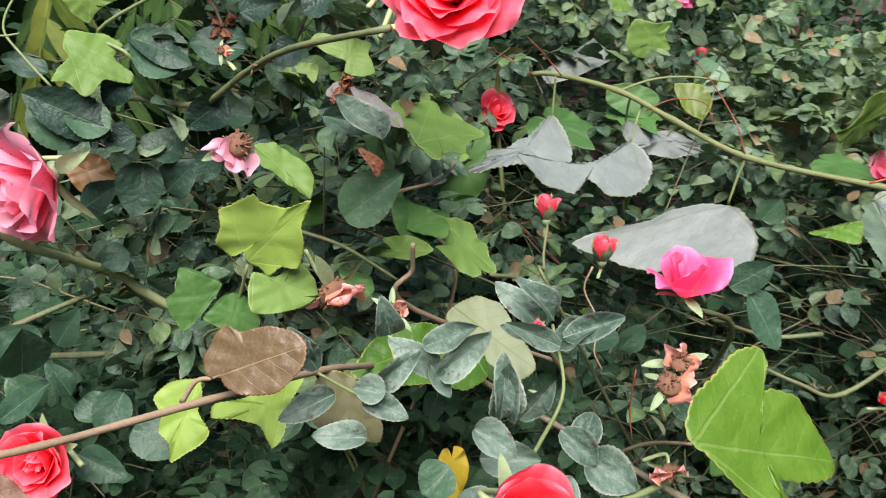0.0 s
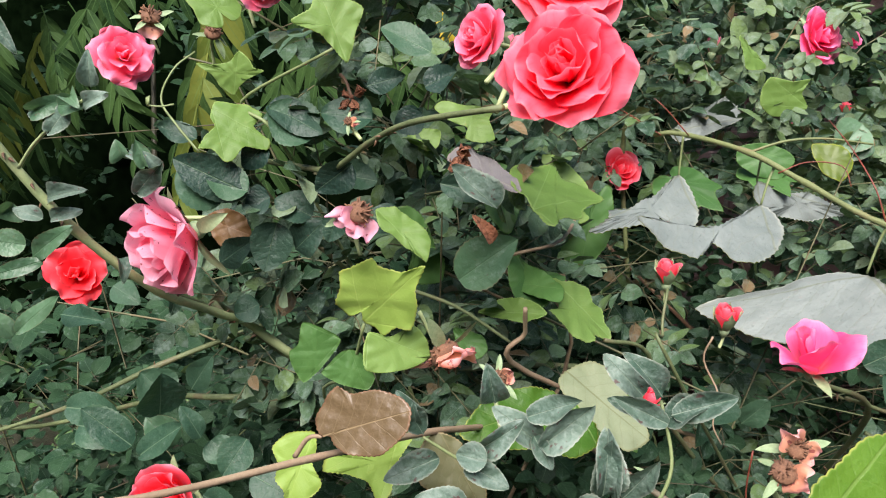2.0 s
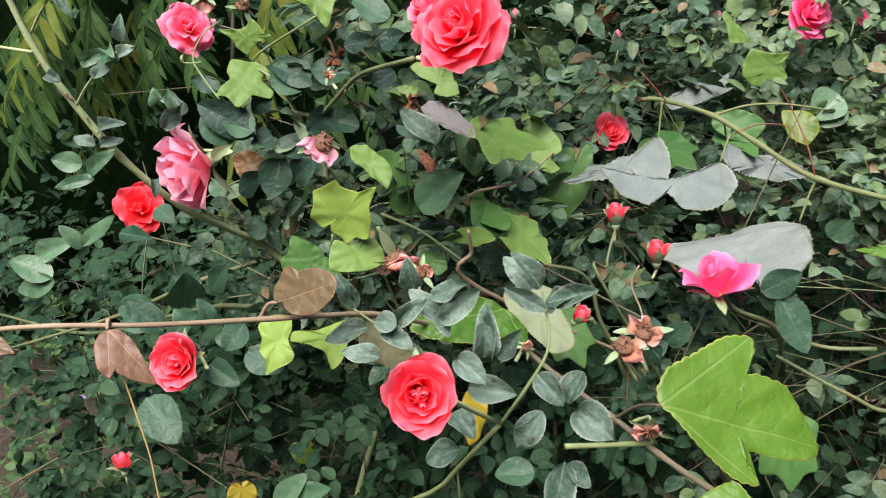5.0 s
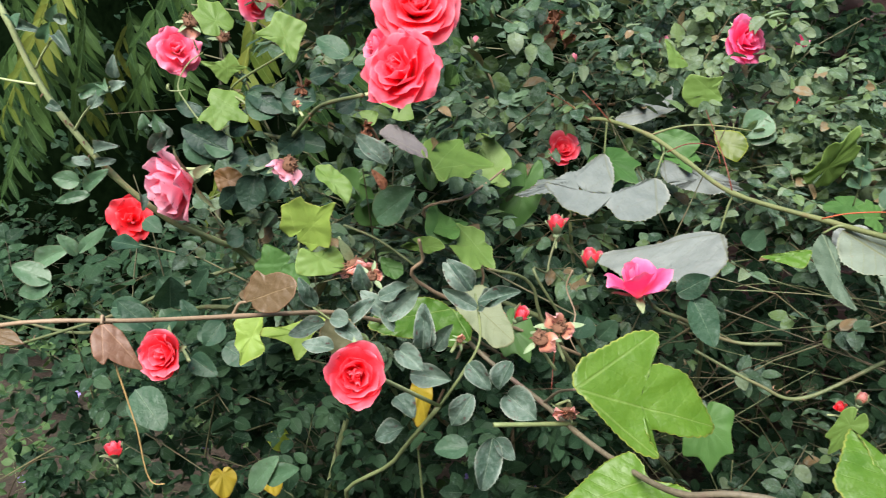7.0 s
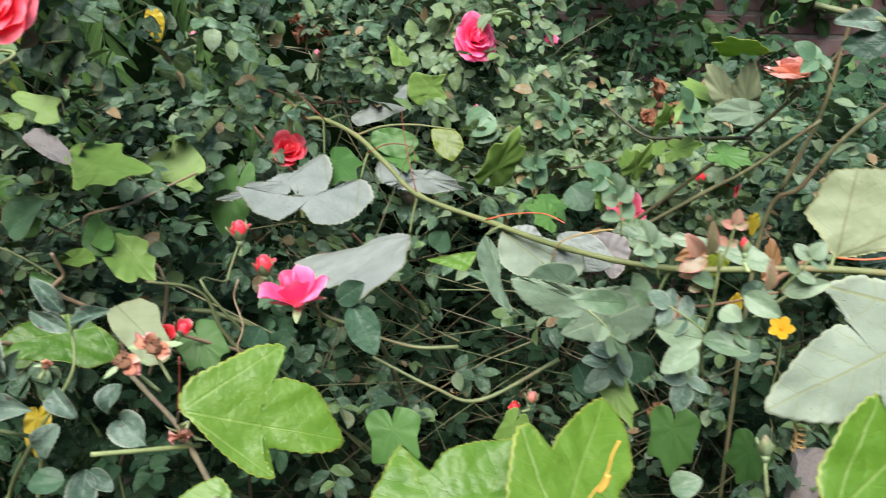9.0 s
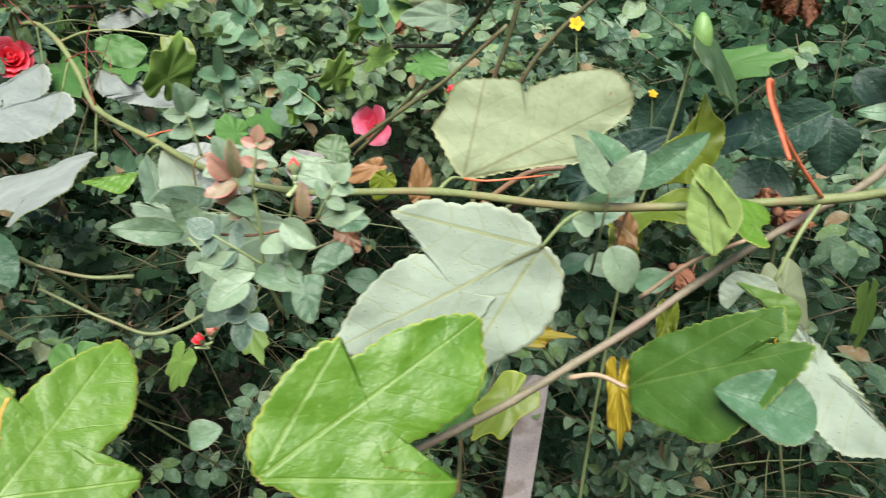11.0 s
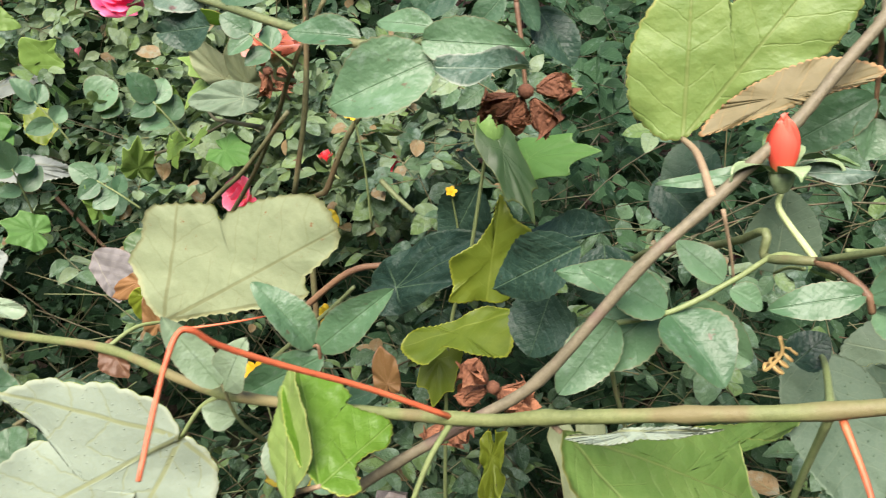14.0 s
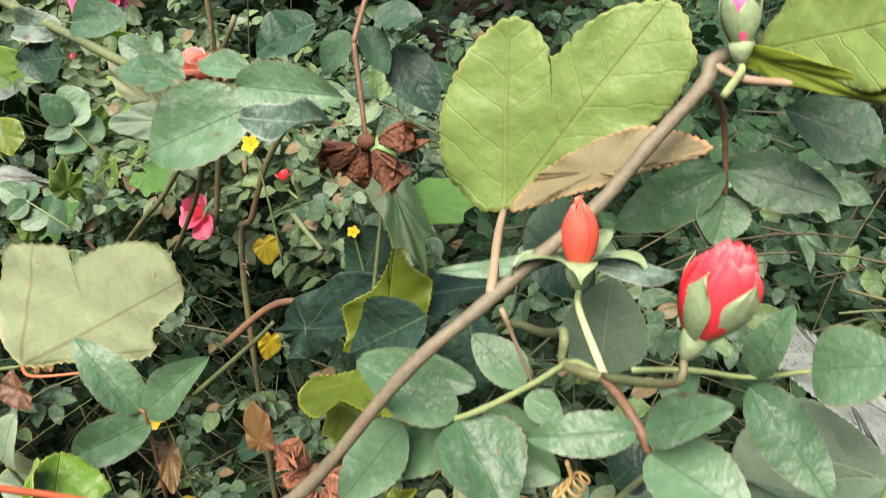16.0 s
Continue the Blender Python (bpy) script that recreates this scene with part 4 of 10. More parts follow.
thorny_cane(bush, [(0.200, 1.100, 0.500), (-0.339, 0.800, 1.078), (-0.342, 0.680, 1.156), (-0.350, 0.620, 1.190)], 0.0045, 0.003, cane_mid, "", thorns=6, seed=7)
thorny_cane(bush, [(0.100, 1.000, 0.800), (-0.326, 0.780, 1.254), (-0.207, 0.660, 1.310), (-0.160, 0.620, 1.338), (-0.106, 0.560, 1.360), (-0.024, 0.490, 1.376)], 0.0032, 0.0022, cane_mid, "", thorns=8, seed=8)
stem(bush, "cane", [(0.200, 1.050, 0.900), (-0.031, 0.720, 1.109), (-0.030, 0.680, 1.164), (-0.028, 0.660, 1.193)], 0.003, 0.002, vine_tan, "")
stem(bush, "twig", [(-0.133, 0.660, 1.202), (-0.093, 0.680, 1.182), (-0.045, 0.700, 1.145)], 0.002, 0.0014, cane_mid, "")
stem(bush, "cane", [(0.300, 1.100, 0.700), (0.117, 0.850, 1.009), (0.083, 0.800, 1.112), (0.040, 0.740, 1.143)], 0.0032, 0.002, cane_mid, "")
thorny_cane(bush, [(0.300, 1.100, 0.800), (0.312, 0.850, 1.047), (0.252, 0.800, 1.099), (0.232, 0.760, 1.142)], 0.0035, 0.0022, cane_mid, "", thorns=8, seed=11)
stem(bush, "cane", [(0.415, 0.860, 1.051), (0.355, 0.850, 1.049), (0.281, 0.820, 1.077)], 0.003, 0.002, cane_mid, "")
thorny_cane(bush, [(0.546, 0.900, 1.032), (0.448, 0.860, 0.979), (0.389, 0.840, 0.998), (0.306, 0.830, 1.037)], 0.003, 0.002, cane_mid, "", thorns=6, seed=12)
stem(bush, "cane", [(0.200, 1.500, 0.900), (-0.219, 1.550, 1.291), (-0.075, 1.500, 1.314), (0.090, 1.460, 1.326)], 0.004, 0.003, twig_red, "weathered brown branch")
stem(bush, "cane", [(0.400, 1.200, 0.500), (0.117, 0.800, 1.085), (0.098, 0.840, 1.122), (0.101, 0.870, 1.165)], 0.0022, 0.0015, cane_mid, "")
stem(bush, "stem", [(0.194, 0.580, 1.021), (0.154, 0.530, 1.035), (0.122, 0.500, 1.042)], 0.0028, 0.0026, petiole_green, "pale green cut stem")
stem(bush, "twig", [(0.061, 0.500, 1.052), (0.083, 0.510, 1.090), (0.098, 0.520, 1.127), (0.088, 0.530, 1.173)], 0.0018, 0.0012, petiole_green, "")
stem(bush, "twig", [(-0.015, 0.480, 1.124), (-0.042, 0.470, 1.139), (-0.067, 0.460, 1.158)], 0.0015, 0.001, petiole_green, "")
stem(bush, "twig", [(0.150, 1.000, 0.500), (-0.090, 0.620, 0.823), (-0.003, 0.530, 0.961), (0.061, 0.500, 1.052)], 0.0028, 0.0024, petiole_green, "")
thorny_cane(right_bush, [(0.607, 1.180, 1.144), (0.697, 1.120, 1.238), (0.769, 1.060, 1.320), (0.828, 1.000, 1.394), (0.880, 0.980, 1.465)], 0.0031, 0.0023, twig_mixed, "thick dark green cane", thorns=10, seed=14)
thorny_cane(right_bush, [(0.780, 1.100, 0.000), (0.800, 1.080, 0.600), (0.806, 1.050, 1.171), (0.848, 1.020, 1.267), (0.890, 1.000, 1.339), (0.953, 0.980, 1.406)], 0.0039, 0.0027, twig_mixed, "", thorns=12, seed=15)
thorny_cane(right_bush, [(0.817, 1.000, 1.261), (0.848, 0.980, 1.360), (0.861, 0.970, 1.444), (0.867, 0.960, 1.497)], 0.0031, 0.0025, twig_mixed, "", thorns=8, seed=16)
stem(right_bush, "twig", [(0.777, 1.020, 1.328), (0.688, 1.100, 1.316), (0.641, 1.140, 1.314), (0.578, 1.200, 1.355)], 0.003, 0.0018, cane_dark, "")
stem(right_bush, "twig", [(0.525, 1.150, 1.254), (0.610, 1.120, 1.280), (0.688, 1.100, 1.316)], 0.0022, 0.0016, cane_dark, "")
stem(right_bush, "cane", [(0.615, 1.050, 1.170), (0.725, 1.000, 1.256), (0.773, 0.980, 1.292), (0.844, 0.950, 1.360)], 0.0031, 0.0023, twig_mixed, "")
stem(right_bush, "cane", [(0.807, 1.000, 1.122), (0.873, 1.000, 1.178), (0.925, 1.000, 1.191), (0.974, 1.000, 1.198)], 0.0042, 0.003, twig_red, "reddish brown branch")
stem(right_bush, "twig", [(0.775, 0.980, 1.066), (0.859, 0.980, 1.143), (0.887, 0.980, 1.171)], 0.003, 0.0022, cane_mid, "")
stem(right_bush, "twig", [(0.927, 0.970, 1.291), (0.947, 0.960, 1.278), (0.966, 0.950, 1.268)], 0.003, 0.0022, cane_mid, "")
stem(vine, "stem", [(0.150, 1.200, 0.000), (0.100, 1.250, 0.700), (0.035, 1.220, 1.279), (0.082, 1.180, 1.311), (0.124, 1.160, 1.313), (0.199, 1.090, 1.298), (0.262, 1.030, 1.268), (0.335, 0.950, 1.235), (0.451, 0.870, 1.220), (0.550, 0.790, 1.213), (0.662, 0.740, 1.211), (0.811, 0.695, 1.234), (0.942, 0.639, 1.247), (1.100, 0.600, 1.277), (1.149, 0.585, 1.294), (1.211, 0.570, 1.314), (1.261, 0.560, 1.329), (1.330, 0.550, 1.353), (1.355, 0.550, 1.360)], 0.0036, 0.0034, vine_green, "green passion vine stem with swollen nodes", knots=0.22, sides=9)
stem(vine, "stem", [(0.199, 1.090, 1.298), (0.242, 1.090, 1.314), (0.292, 1.100, 1.318), (0.352, 1.120, 1.311)], 0.002, 0.0013, vine_green, "")
stem(low_vine, "stem", [(0.050, 1.150, 0.000), (0.050, 1.100, 0.750), (-0.048, 0.850, 1.018), (0.039, 0.690, 1.050), (0.080, 0.655, 1.042), (0.148, 0.610, 1.026), (0.198, 0.560, 1.021), (0.249, 0.500, 1.027), (0.313, 0.420, 1.049), (0.380, 0.400, 1.070), (0.563, 0.420, 1.044), (0.725, 0.450, 1.061), (0.804, 0.470, 1.097), (0.862, 0.490, 1.127), (0.898, 0.520, 1.137), (0.937, 0.550, 1.154), (0.982, 0.575, 1.179), (1.023, 0.595, 1.208), (1.065, 0.610, 1.238), (1.103, 0.618, 1.264), (1.140, 0.623, 1.292), (1.185, 0.635, 1.352), (1.213, 0.650, 1.379), (1.234, 0.665, 1.399), (1.254, 0.680, 1.418), (1.271, 0.690, 1.441), (1.289, 0.700, 1.464), (1.291, 0.705, 1.472), (1.299, 0.710, 1.476)], 0.0029, 0.0031, vine_purple, "purplish downy passion vine stem", knots=0.15, sides=9)
stem(low_vine, "stem", [(1.291, 0.705, 1.472), (1.304, 0.700, 1.467), (1.324, 0.690, 1.467), (1.356, 0.680, 1.463)], 0.0018, 0.0015, vine_tan, "")
stem(brown_vine, "stem", [(0.000, 1.100, 0.000), (0.000, 1.050, 0.800), (-0.049, 0.780, 1.019), (-0.052, 0.680, 1.068), (-0.065, 0.570, 1.114), (-0.081, 0.510, 1.136), (-0.133, 0.430, 1.149), (-0.185, 0.340, 1.165), (-0.237, 0.290, 1.173), (-0.290, 0.275, 1.166), (-0.367, 0.265, 1.143)], 0.0034, 0.0017, vine_tan, "tan brown downy stem", knots=0.12, sides=9)

# ---- passion leaves ----
shaped_leaf(low_vine, (0.198, 0.539, 1.079), (0.343, 0.614, 1.030), (0.525, -0.670, 0.525), ((0.00, 0.00), (-0.09, -0.03), (-0.21, 0.02), (-0.33, 0.17), (-0.47, 0.35), (-0.51, 0.51), (-0.40, 0.52), (-0.26, 0.45), (-0.31, 0.56), (-0.28, 0.76), (-0.16, 0.88), (-0.00, 1.00), (0.08, 0.93), (0.12, 0.76), (0.12, 0.50), (0.19, 0.53), (0.29, 0.61), (0.29, 0.47), (0.19, 0.27), (0.07, 0.10)), (11, 5, 16,), [passion_top, passion_olive], stalk=(0.150, 0.610, 1.025), seed=1, droop=0.04, fold=0.03, wave=0.022, label='bright green three-lobed leaf with a yellow rim', stalk_mat=vine_purple)
shaped_leaf(low_vine, (0.284, 0.473, 1.029), (0.206, 0.414, 1.007), (0.239, -0.592, 0.770), ((0.00, 0.00), (0.13, -0.02), (0.29, 0.05), (0.28, 0.33), (0.18, 0.62), (-0.00, 1.00), (-0.30, 0.45), (-0.43, -0.37), (-0.19, -0.27)), (5, 7,), [passion_top, passion_olive], stalk=(0.249, 0.500, 1.027), seed=2, droop=0.05, wave=0.02)
shaped_leaf(low_vine, (0.503, 0.408, 1.060), (0.535, 0.486, 1.120), (0.123, -0.638, 0.760), ((0.00, 0.00), (-0.30, -0.14), (-0.73, -0.04), (-0.77, 0.20), (-0.79, 0.42), (-0.77, 0.51), (-0.61, 0.39), (-0.50, 0.31), (-0.45, 0.60), (-0.27, 0.83), (0.00, 1.00), (0.14, 0.75), (0.21, 0.40), (0.18, 0.17)), (10, 5,), [passion_top, passion_olive], stalk=(0.480, 0.410, 1.054), seed=3, droop=0.03, fold=0.12, wave=0.03)
shaped_leaf(low_vine, (0.577, 0.405, 1.090), (0.605, 0.518, 1.154), (0.510, -0.517, 0.687), ((0.00, 0.00), (-0.11, -0.09), (-0.29, -0.12), (-0.36, 0.01), (-0.41, 0.19), (-0.46, 0.35), (-0.45, 0.44), (-0.38, 0.48), (-0.24, 0.36), (-0.21, 0.37), (-0.20, 0.57), (-0.12, 0.81), (0.00, 1.00), (0.15, 0.92), (0.26, 0.76), (0.31, 0.60), (0.26, 0.35), (0.44, 0.43), (0.53, 0.40), (0.50, 0.23), (0.25, 0.08)), (12, 6, 18,), [passion_lit, passion_olive], stalk=(0.572, 0.420, 1.047), seed=4, droop=0.03, fold=0.06, wave=0.02, label='bright green lobed leaf with an orange insect trail', stalk_mat=vine_tan)
shaped_leaf(low_vine, (0.755, 0.403, 1.133), (0.875, 0.499, 1.209), (0.357, -0.812, 0.461), ((0.00, 0.00), (-0.11, 0.03), (-0.17, 0.10), (-0.24, 0.25), (-0.27, 0.41), (-0.24, 0.51), (-0.16, 0.49), (-0.15, 0.68), (-0.09, 0.87), (-0.00, 1.00), (0.16, 0.90), (0.24, 0.78), (0.24, 0.58), (0.19, 0.40), (0.24, 0.39), (0.44, 0.57), (0.47, 0.44), (0.29, 0.18), (0.10, 0.06)), (9, 5, 15,), [passion_top, passion_olive], stalk=(0.836, 0.485, 1.109), seed=5, droop=0.03, fold=0.05, wave=0.02, stalk_mat=vine_tan)
shaped_leaf(vine, (0.906, 0.639, 1.210), (0.745, 0.598, 1.123), (-0.171, 0.975, -0.144), ((0.00, 0.00), (-0.05, -0.02), (-0.14, 0.00), (-0.22, 0.06), (-0.29, 0.14), (-0.33, 0.24), (-0.40, 0.33), (-0.43, 0.50), (-0.37, 0.49), (-0.28, 0.44), (-0.18, 0.41), (-0.22, 0.53), (-0.20, 0.67), (-0.15, 0.81), (-0.07, 0.93), (-0.00, 1.00), (0.12, 0.88), (0.22, 0.69), (0.21, 0.57), (0.17, 0.44), (0.10, 0.26), (0.18, 0.38), (0.33, 0.52), (0.39, 0.52), (0.40, 0.44), (0.38, 0.33), (0.36, 0.17), (0.28, 0.04), (0.17, -0.04), (0.08, -0.05), (0.01, -0.03)), (15, 7, 22, 28,), [passion_top, passion_pale], stalk=(0.942, 0.639, 1.247), seed=6, droop=0.05, fold=0.04, wave=0.022, label='pale downy underside of a three-lobed leaf')
shaped_leaf(vine, (0.828, 0.743, 1.235), (0.975, 0.763, 1.316), (-0.016, 0.977, -0.215), ((0.00, 0.00), (0.19, -0.03), (0.33, -0.04), (0.39, 0.07), (0.46, 0.14), (0.49, 0.21), (0.44, 0.34), (0.36, 0.49), (0.31, 0.50), (0.27, 0.50), (0.29, 0.54), (0.28, 0.68), (0.24, 0.83), (0.18, 0.96), (0.09, 1.00), (0.00, 1.00), (-0.06, 0.96), (-0.09, 0.87), (-0.12, 0.74), (-0.19, 0.72), (-0.20, 0.62), (-0.13, 0.43), (-0.07, 0.23)), (15, 6, 19,), [passion_top, passion_olive], stalk=(0.811, 0.695, 1.234), seed=7, droop=0.06, fold=0.05, wave=0.02, label='yellow-green underside with rusty stains')
shaped_leaf(vine, (0.117, 1.167, 1.254), (0.001, 1.000, 1.189), (-0.195, 0.471, -0.860), ((0.00, 0.00), (0.14, 0.03), (0.29, 0.19), (0.37, 0.37), (0.29, 0.46), (0.12, 0.38), (0.19, 0.51), (0.09, 0.74), (-0.00, 1.00), (-0.01, 0.78), (-0.07, 0.68), (-0.00, 0.56), (0.01, 0.32)), (8, 2,), [passion_top, passion_white], stalk=(0.119, 1.160, 1.311), seed=8, droop=0.05, fold=0.15, wave=0.02, label='whitish underside beaded with water drops')
shaped_leaf(vine, (0.216, 1.060, 1.235), (0.061, 0.948, 1.222), (-0.230, 0.422, -0.877), ((0.00, 0.00), (0.09, -0.06), (0.22, -0.04), (0.39, 0.16), (0.45, 0.39), (0.40, 0.51), (0.28, 0.54), (0.24, 0.57), (0.35, 0.75), (0.28, 0.88), (0.15, 0.96), (-0.00, 1.00), (0.08, 0.75), (0.13, 0.49), (0.07, 0.23)), (11, 3,), [passion_top, passion_white], stalk=(0.229, 1.070, 1.282), seed=9, droop=0.05, fold=0.15, wave=0.02, label='whitish underside beaded with water drops')
shaped_leaf(vine, (0.220, 1.148, 1.253), (0.359, 1.238, 1.197), (-0.609, 0.642, -0.465), ((0.00, 0.00), (0.01, 0.13), (0.01, 0.35), (0.08, 0.60), (0.03, 0.84), (0.00, 1.00), (-0.09, 0.77), (-0.18, 0.52), (-0.21, 0.27), (-0.21, 0.07), (-0.14, -0.01)), (5, 9,), [passion_top, passion_white], stalk=(0.214, 1.080, 1.291), seed=10, droop=0.05, fold=0.15)
shaped_leaf(vine, (0.106, 1.344, 1.304), (0.205, 1.378, 1.366), (-0.014, 0.890, -0.456), ((0.00, 0.00), (0.04, 0.48), (0.00, 1.00), (-0.20, 0.90), (-0.34, 0.90), (-0.31, 0.58), (-0.26, 0.27), (-0.17, 0.03)), (2, 4,), [passion_top, passion_white], stalk=(0.121, 1.165, 1.312), seed=11, droop=0.05, fold=0.15)
shaped_leaf(vine, (0.322, 0.957, 1.177), (0.143, 0.976, 1.107), (0.374, 0.157, -0.914), ((0.00, 0.00), (0.18, -0.06), (0.40, -0.07), (0.60, -0.01), (0.78, 0.11), (0.75, 0.23), (0.60, 0.28), (0.46, 0.57), (0.30, 0.77), (-0.00, 1.00), (-0.09, 0.81), (-0.16, 0.62), (-0.15, 0.32), (-0.11, 0.13)), (9, 2,), [passion_top, passion_white], stalk=(0.335, 0.950, 1.235), seed=12, droop=0.05, fold=0.15, label='whitish underside beaded with water drops')
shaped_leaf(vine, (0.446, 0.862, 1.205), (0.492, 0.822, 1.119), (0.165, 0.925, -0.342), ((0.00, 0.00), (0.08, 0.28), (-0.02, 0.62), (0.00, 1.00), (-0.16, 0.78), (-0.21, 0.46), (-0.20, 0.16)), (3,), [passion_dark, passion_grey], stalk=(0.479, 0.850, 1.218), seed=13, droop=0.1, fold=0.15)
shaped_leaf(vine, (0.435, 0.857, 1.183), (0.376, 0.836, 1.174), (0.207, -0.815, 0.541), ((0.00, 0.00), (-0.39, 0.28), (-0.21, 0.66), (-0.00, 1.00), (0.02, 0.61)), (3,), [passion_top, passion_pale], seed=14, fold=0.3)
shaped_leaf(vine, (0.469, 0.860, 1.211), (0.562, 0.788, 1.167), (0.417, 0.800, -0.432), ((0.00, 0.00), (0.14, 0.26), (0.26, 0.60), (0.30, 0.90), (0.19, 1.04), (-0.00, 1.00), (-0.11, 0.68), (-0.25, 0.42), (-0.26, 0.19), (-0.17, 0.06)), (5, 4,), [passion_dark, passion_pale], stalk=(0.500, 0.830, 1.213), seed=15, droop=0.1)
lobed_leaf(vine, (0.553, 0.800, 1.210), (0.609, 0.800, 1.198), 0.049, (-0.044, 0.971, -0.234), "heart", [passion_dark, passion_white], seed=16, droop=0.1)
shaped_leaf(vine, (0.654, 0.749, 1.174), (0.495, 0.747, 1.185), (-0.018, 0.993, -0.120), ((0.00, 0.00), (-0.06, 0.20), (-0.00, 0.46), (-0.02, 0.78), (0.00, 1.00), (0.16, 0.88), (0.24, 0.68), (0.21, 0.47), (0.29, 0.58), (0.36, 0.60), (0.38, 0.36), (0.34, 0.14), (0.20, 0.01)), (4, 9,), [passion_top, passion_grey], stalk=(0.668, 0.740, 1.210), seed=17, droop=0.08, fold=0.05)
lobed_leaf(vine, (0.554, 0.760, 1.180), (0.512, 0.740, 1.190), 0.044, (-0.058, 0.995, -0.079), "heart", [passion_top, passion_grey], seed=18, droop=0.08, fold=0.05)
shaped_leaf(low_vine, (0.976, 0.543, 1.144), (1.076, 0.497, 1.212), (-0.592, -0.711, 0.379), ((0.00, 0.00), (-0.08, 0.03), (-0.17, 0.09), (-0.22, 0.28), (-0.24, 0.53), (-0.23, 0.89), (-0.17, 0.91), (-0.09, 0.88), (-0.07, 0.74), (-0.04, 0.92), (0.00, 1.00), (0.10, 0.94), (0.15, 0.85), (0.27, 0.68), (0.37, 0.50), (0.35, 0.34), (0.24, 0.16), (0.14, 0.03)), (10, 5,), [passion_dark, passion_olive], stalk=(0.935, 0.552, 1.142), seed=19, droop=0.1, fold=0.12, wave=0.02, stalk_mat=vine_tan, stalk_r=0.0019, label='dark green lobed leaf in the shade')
shaped_leaf(vine, (1.075, 0.589, 1.217), (1.159, 0.528, 1.124), (-0.004, 0.833, -0.553), ((0.00, 0.00), (-0.02, 0.11), (-0.03, 0.23), (-0.01, 0.40), (0.01, 0.59), (-0.00, 0.81), (0.00, 1.00), (-0.21, 0.89), (-0.26, 0.75), (-0.26, 0.55), (-0.21, 0.43), (-0.15, 0.31), (-0.09, 0.20)), (6,), [passion_top, passion_pale], stalk=(1.100, 0.600, 1.277), seed=20, droop=0.05, fold=0.25, wave=0.02, label='folded leaf showing its white underside')
shaped_leaf(vine, (1.045, 0.575, 1.219), (1.081, 0.559, 1.178), (0.309, -0.770, 0.559), ((0.00, 0.00), (-0.23, 0.27), (-0.43, 0.53), (-0.42, 0.76), (-0.27, 0.90), (0.00, 1.00), (-0.10, 0.74), (-0.12, 0.40)), (5,), [passion_dark, passion_dark], seed=21, fold=0.35, wave=0.02)
shaped_leaf(vine, (1.074, 0.585, 1.219), (1.040, 0.589, 1.197), (0.177, 0.978, -0.110), ((0.00, 0.00), (-0.20, 0.18), (-0.41, 0.53), (-0.27, 0.88), (-0.00, 1.00), (0.16, 0.92), (-0.16, 0.66), (0.07, 0.37), (0.28, 0.07)), (4,), [passion_top, passion_pale], seed=22, fold=0.1)
shaped_leaf(low_vine, (1.043, 0.558, 1.256), (1.011, 0.610, 1.291), (0.559, -0.213, 0.801), ((0.00, 0.00), (-0.14, 0.17), (-0.22, 0.41), (-0.20, 0.70), (-0.12, 0.90), (-0.00, 1.00), (0.16, 0.92), (0.34, 0.70), (0.29, 0.64), (0.45, 0.54), (0.59, 0.42), (0.54, 0.25), (0.37, 0.19), (0.25, 0.09), (0.28, -0.07), (0.14, -0.10)), (5, 10,), [passion_top, passion_olive], stalk=(0.984, 0.600, 1.190), seed=23, droop=0.02, fold=0.25, wave=0.022, stalk_mat=vine_tan)
shaped_leaf(low_vine, (1.024, 0.557, 1.243), (1.013, 0.592, 1.299), (-0.551, -0.752, 0.361), ((0.00, 0.00), (-0.12, 0.15), (-0.23, 0.38), (-0.19, 0.71), (-0.10, 0.89), (0.00, 1.00), (0.11, 0.92), (0.20, 0.77), (0.35, 0.47), (0.32, 0.27), (0.20, 0.13)), (5,), [passion_wet, passion_wet], seed=443, fold=0.04, droop=0.03, wave=0.02, label="folded half showing its pale underside")
shaped_leaf(vine, (1.156, 0.588, 1.285), (1.220, 0.574, 1.229), (0.559, -0.383, 0.735), ((0.00, 0.00), (0.16, 0.11), (0.23, 0.26), (0.23, 0.48), (0.16, 0.70), (0.00, 1.00), (-0.21, 1.16), (-0.36, 1.14), (-0.35, 0.97), (-0.47, 1.08), (-0.60, 1.21), (-0.79, 1.25), (-0.78, 1.10), (-0.88, 0.95), (-0.99, 0.87), (-1.26, 1.09), (-1.58, 1.19), (-1.63, 1.16), (-1.08, 0.81), (-0.66, 0.52), (-0.22, 0.21)), (5, 11, 16,), [passion_wet, passion_pale], stalk=(1.135, 0.595, 1.282), seed=24, droop=0.06, fold=0.1, wave=0.02, stalk_mat=vine_tan, label='large yellow-green leaf hanging from the vine')
shaped_leaf(vine, (1.159, 0.571, 1.295), (1.224, 0.562, 1.315), (-0.317, -0.446, 0.837), ((0.00, 0.00), (-0.00, 0.24), (-0.03, 0.67), (-0.00, 1.00), (0.02, 0.93), (0.06, 0.67), (0.09, 0.25), (0.04, 0.06)), (3,), [passion_pale, passion_pale], seed=25, fold=0.1, droop=0.02)
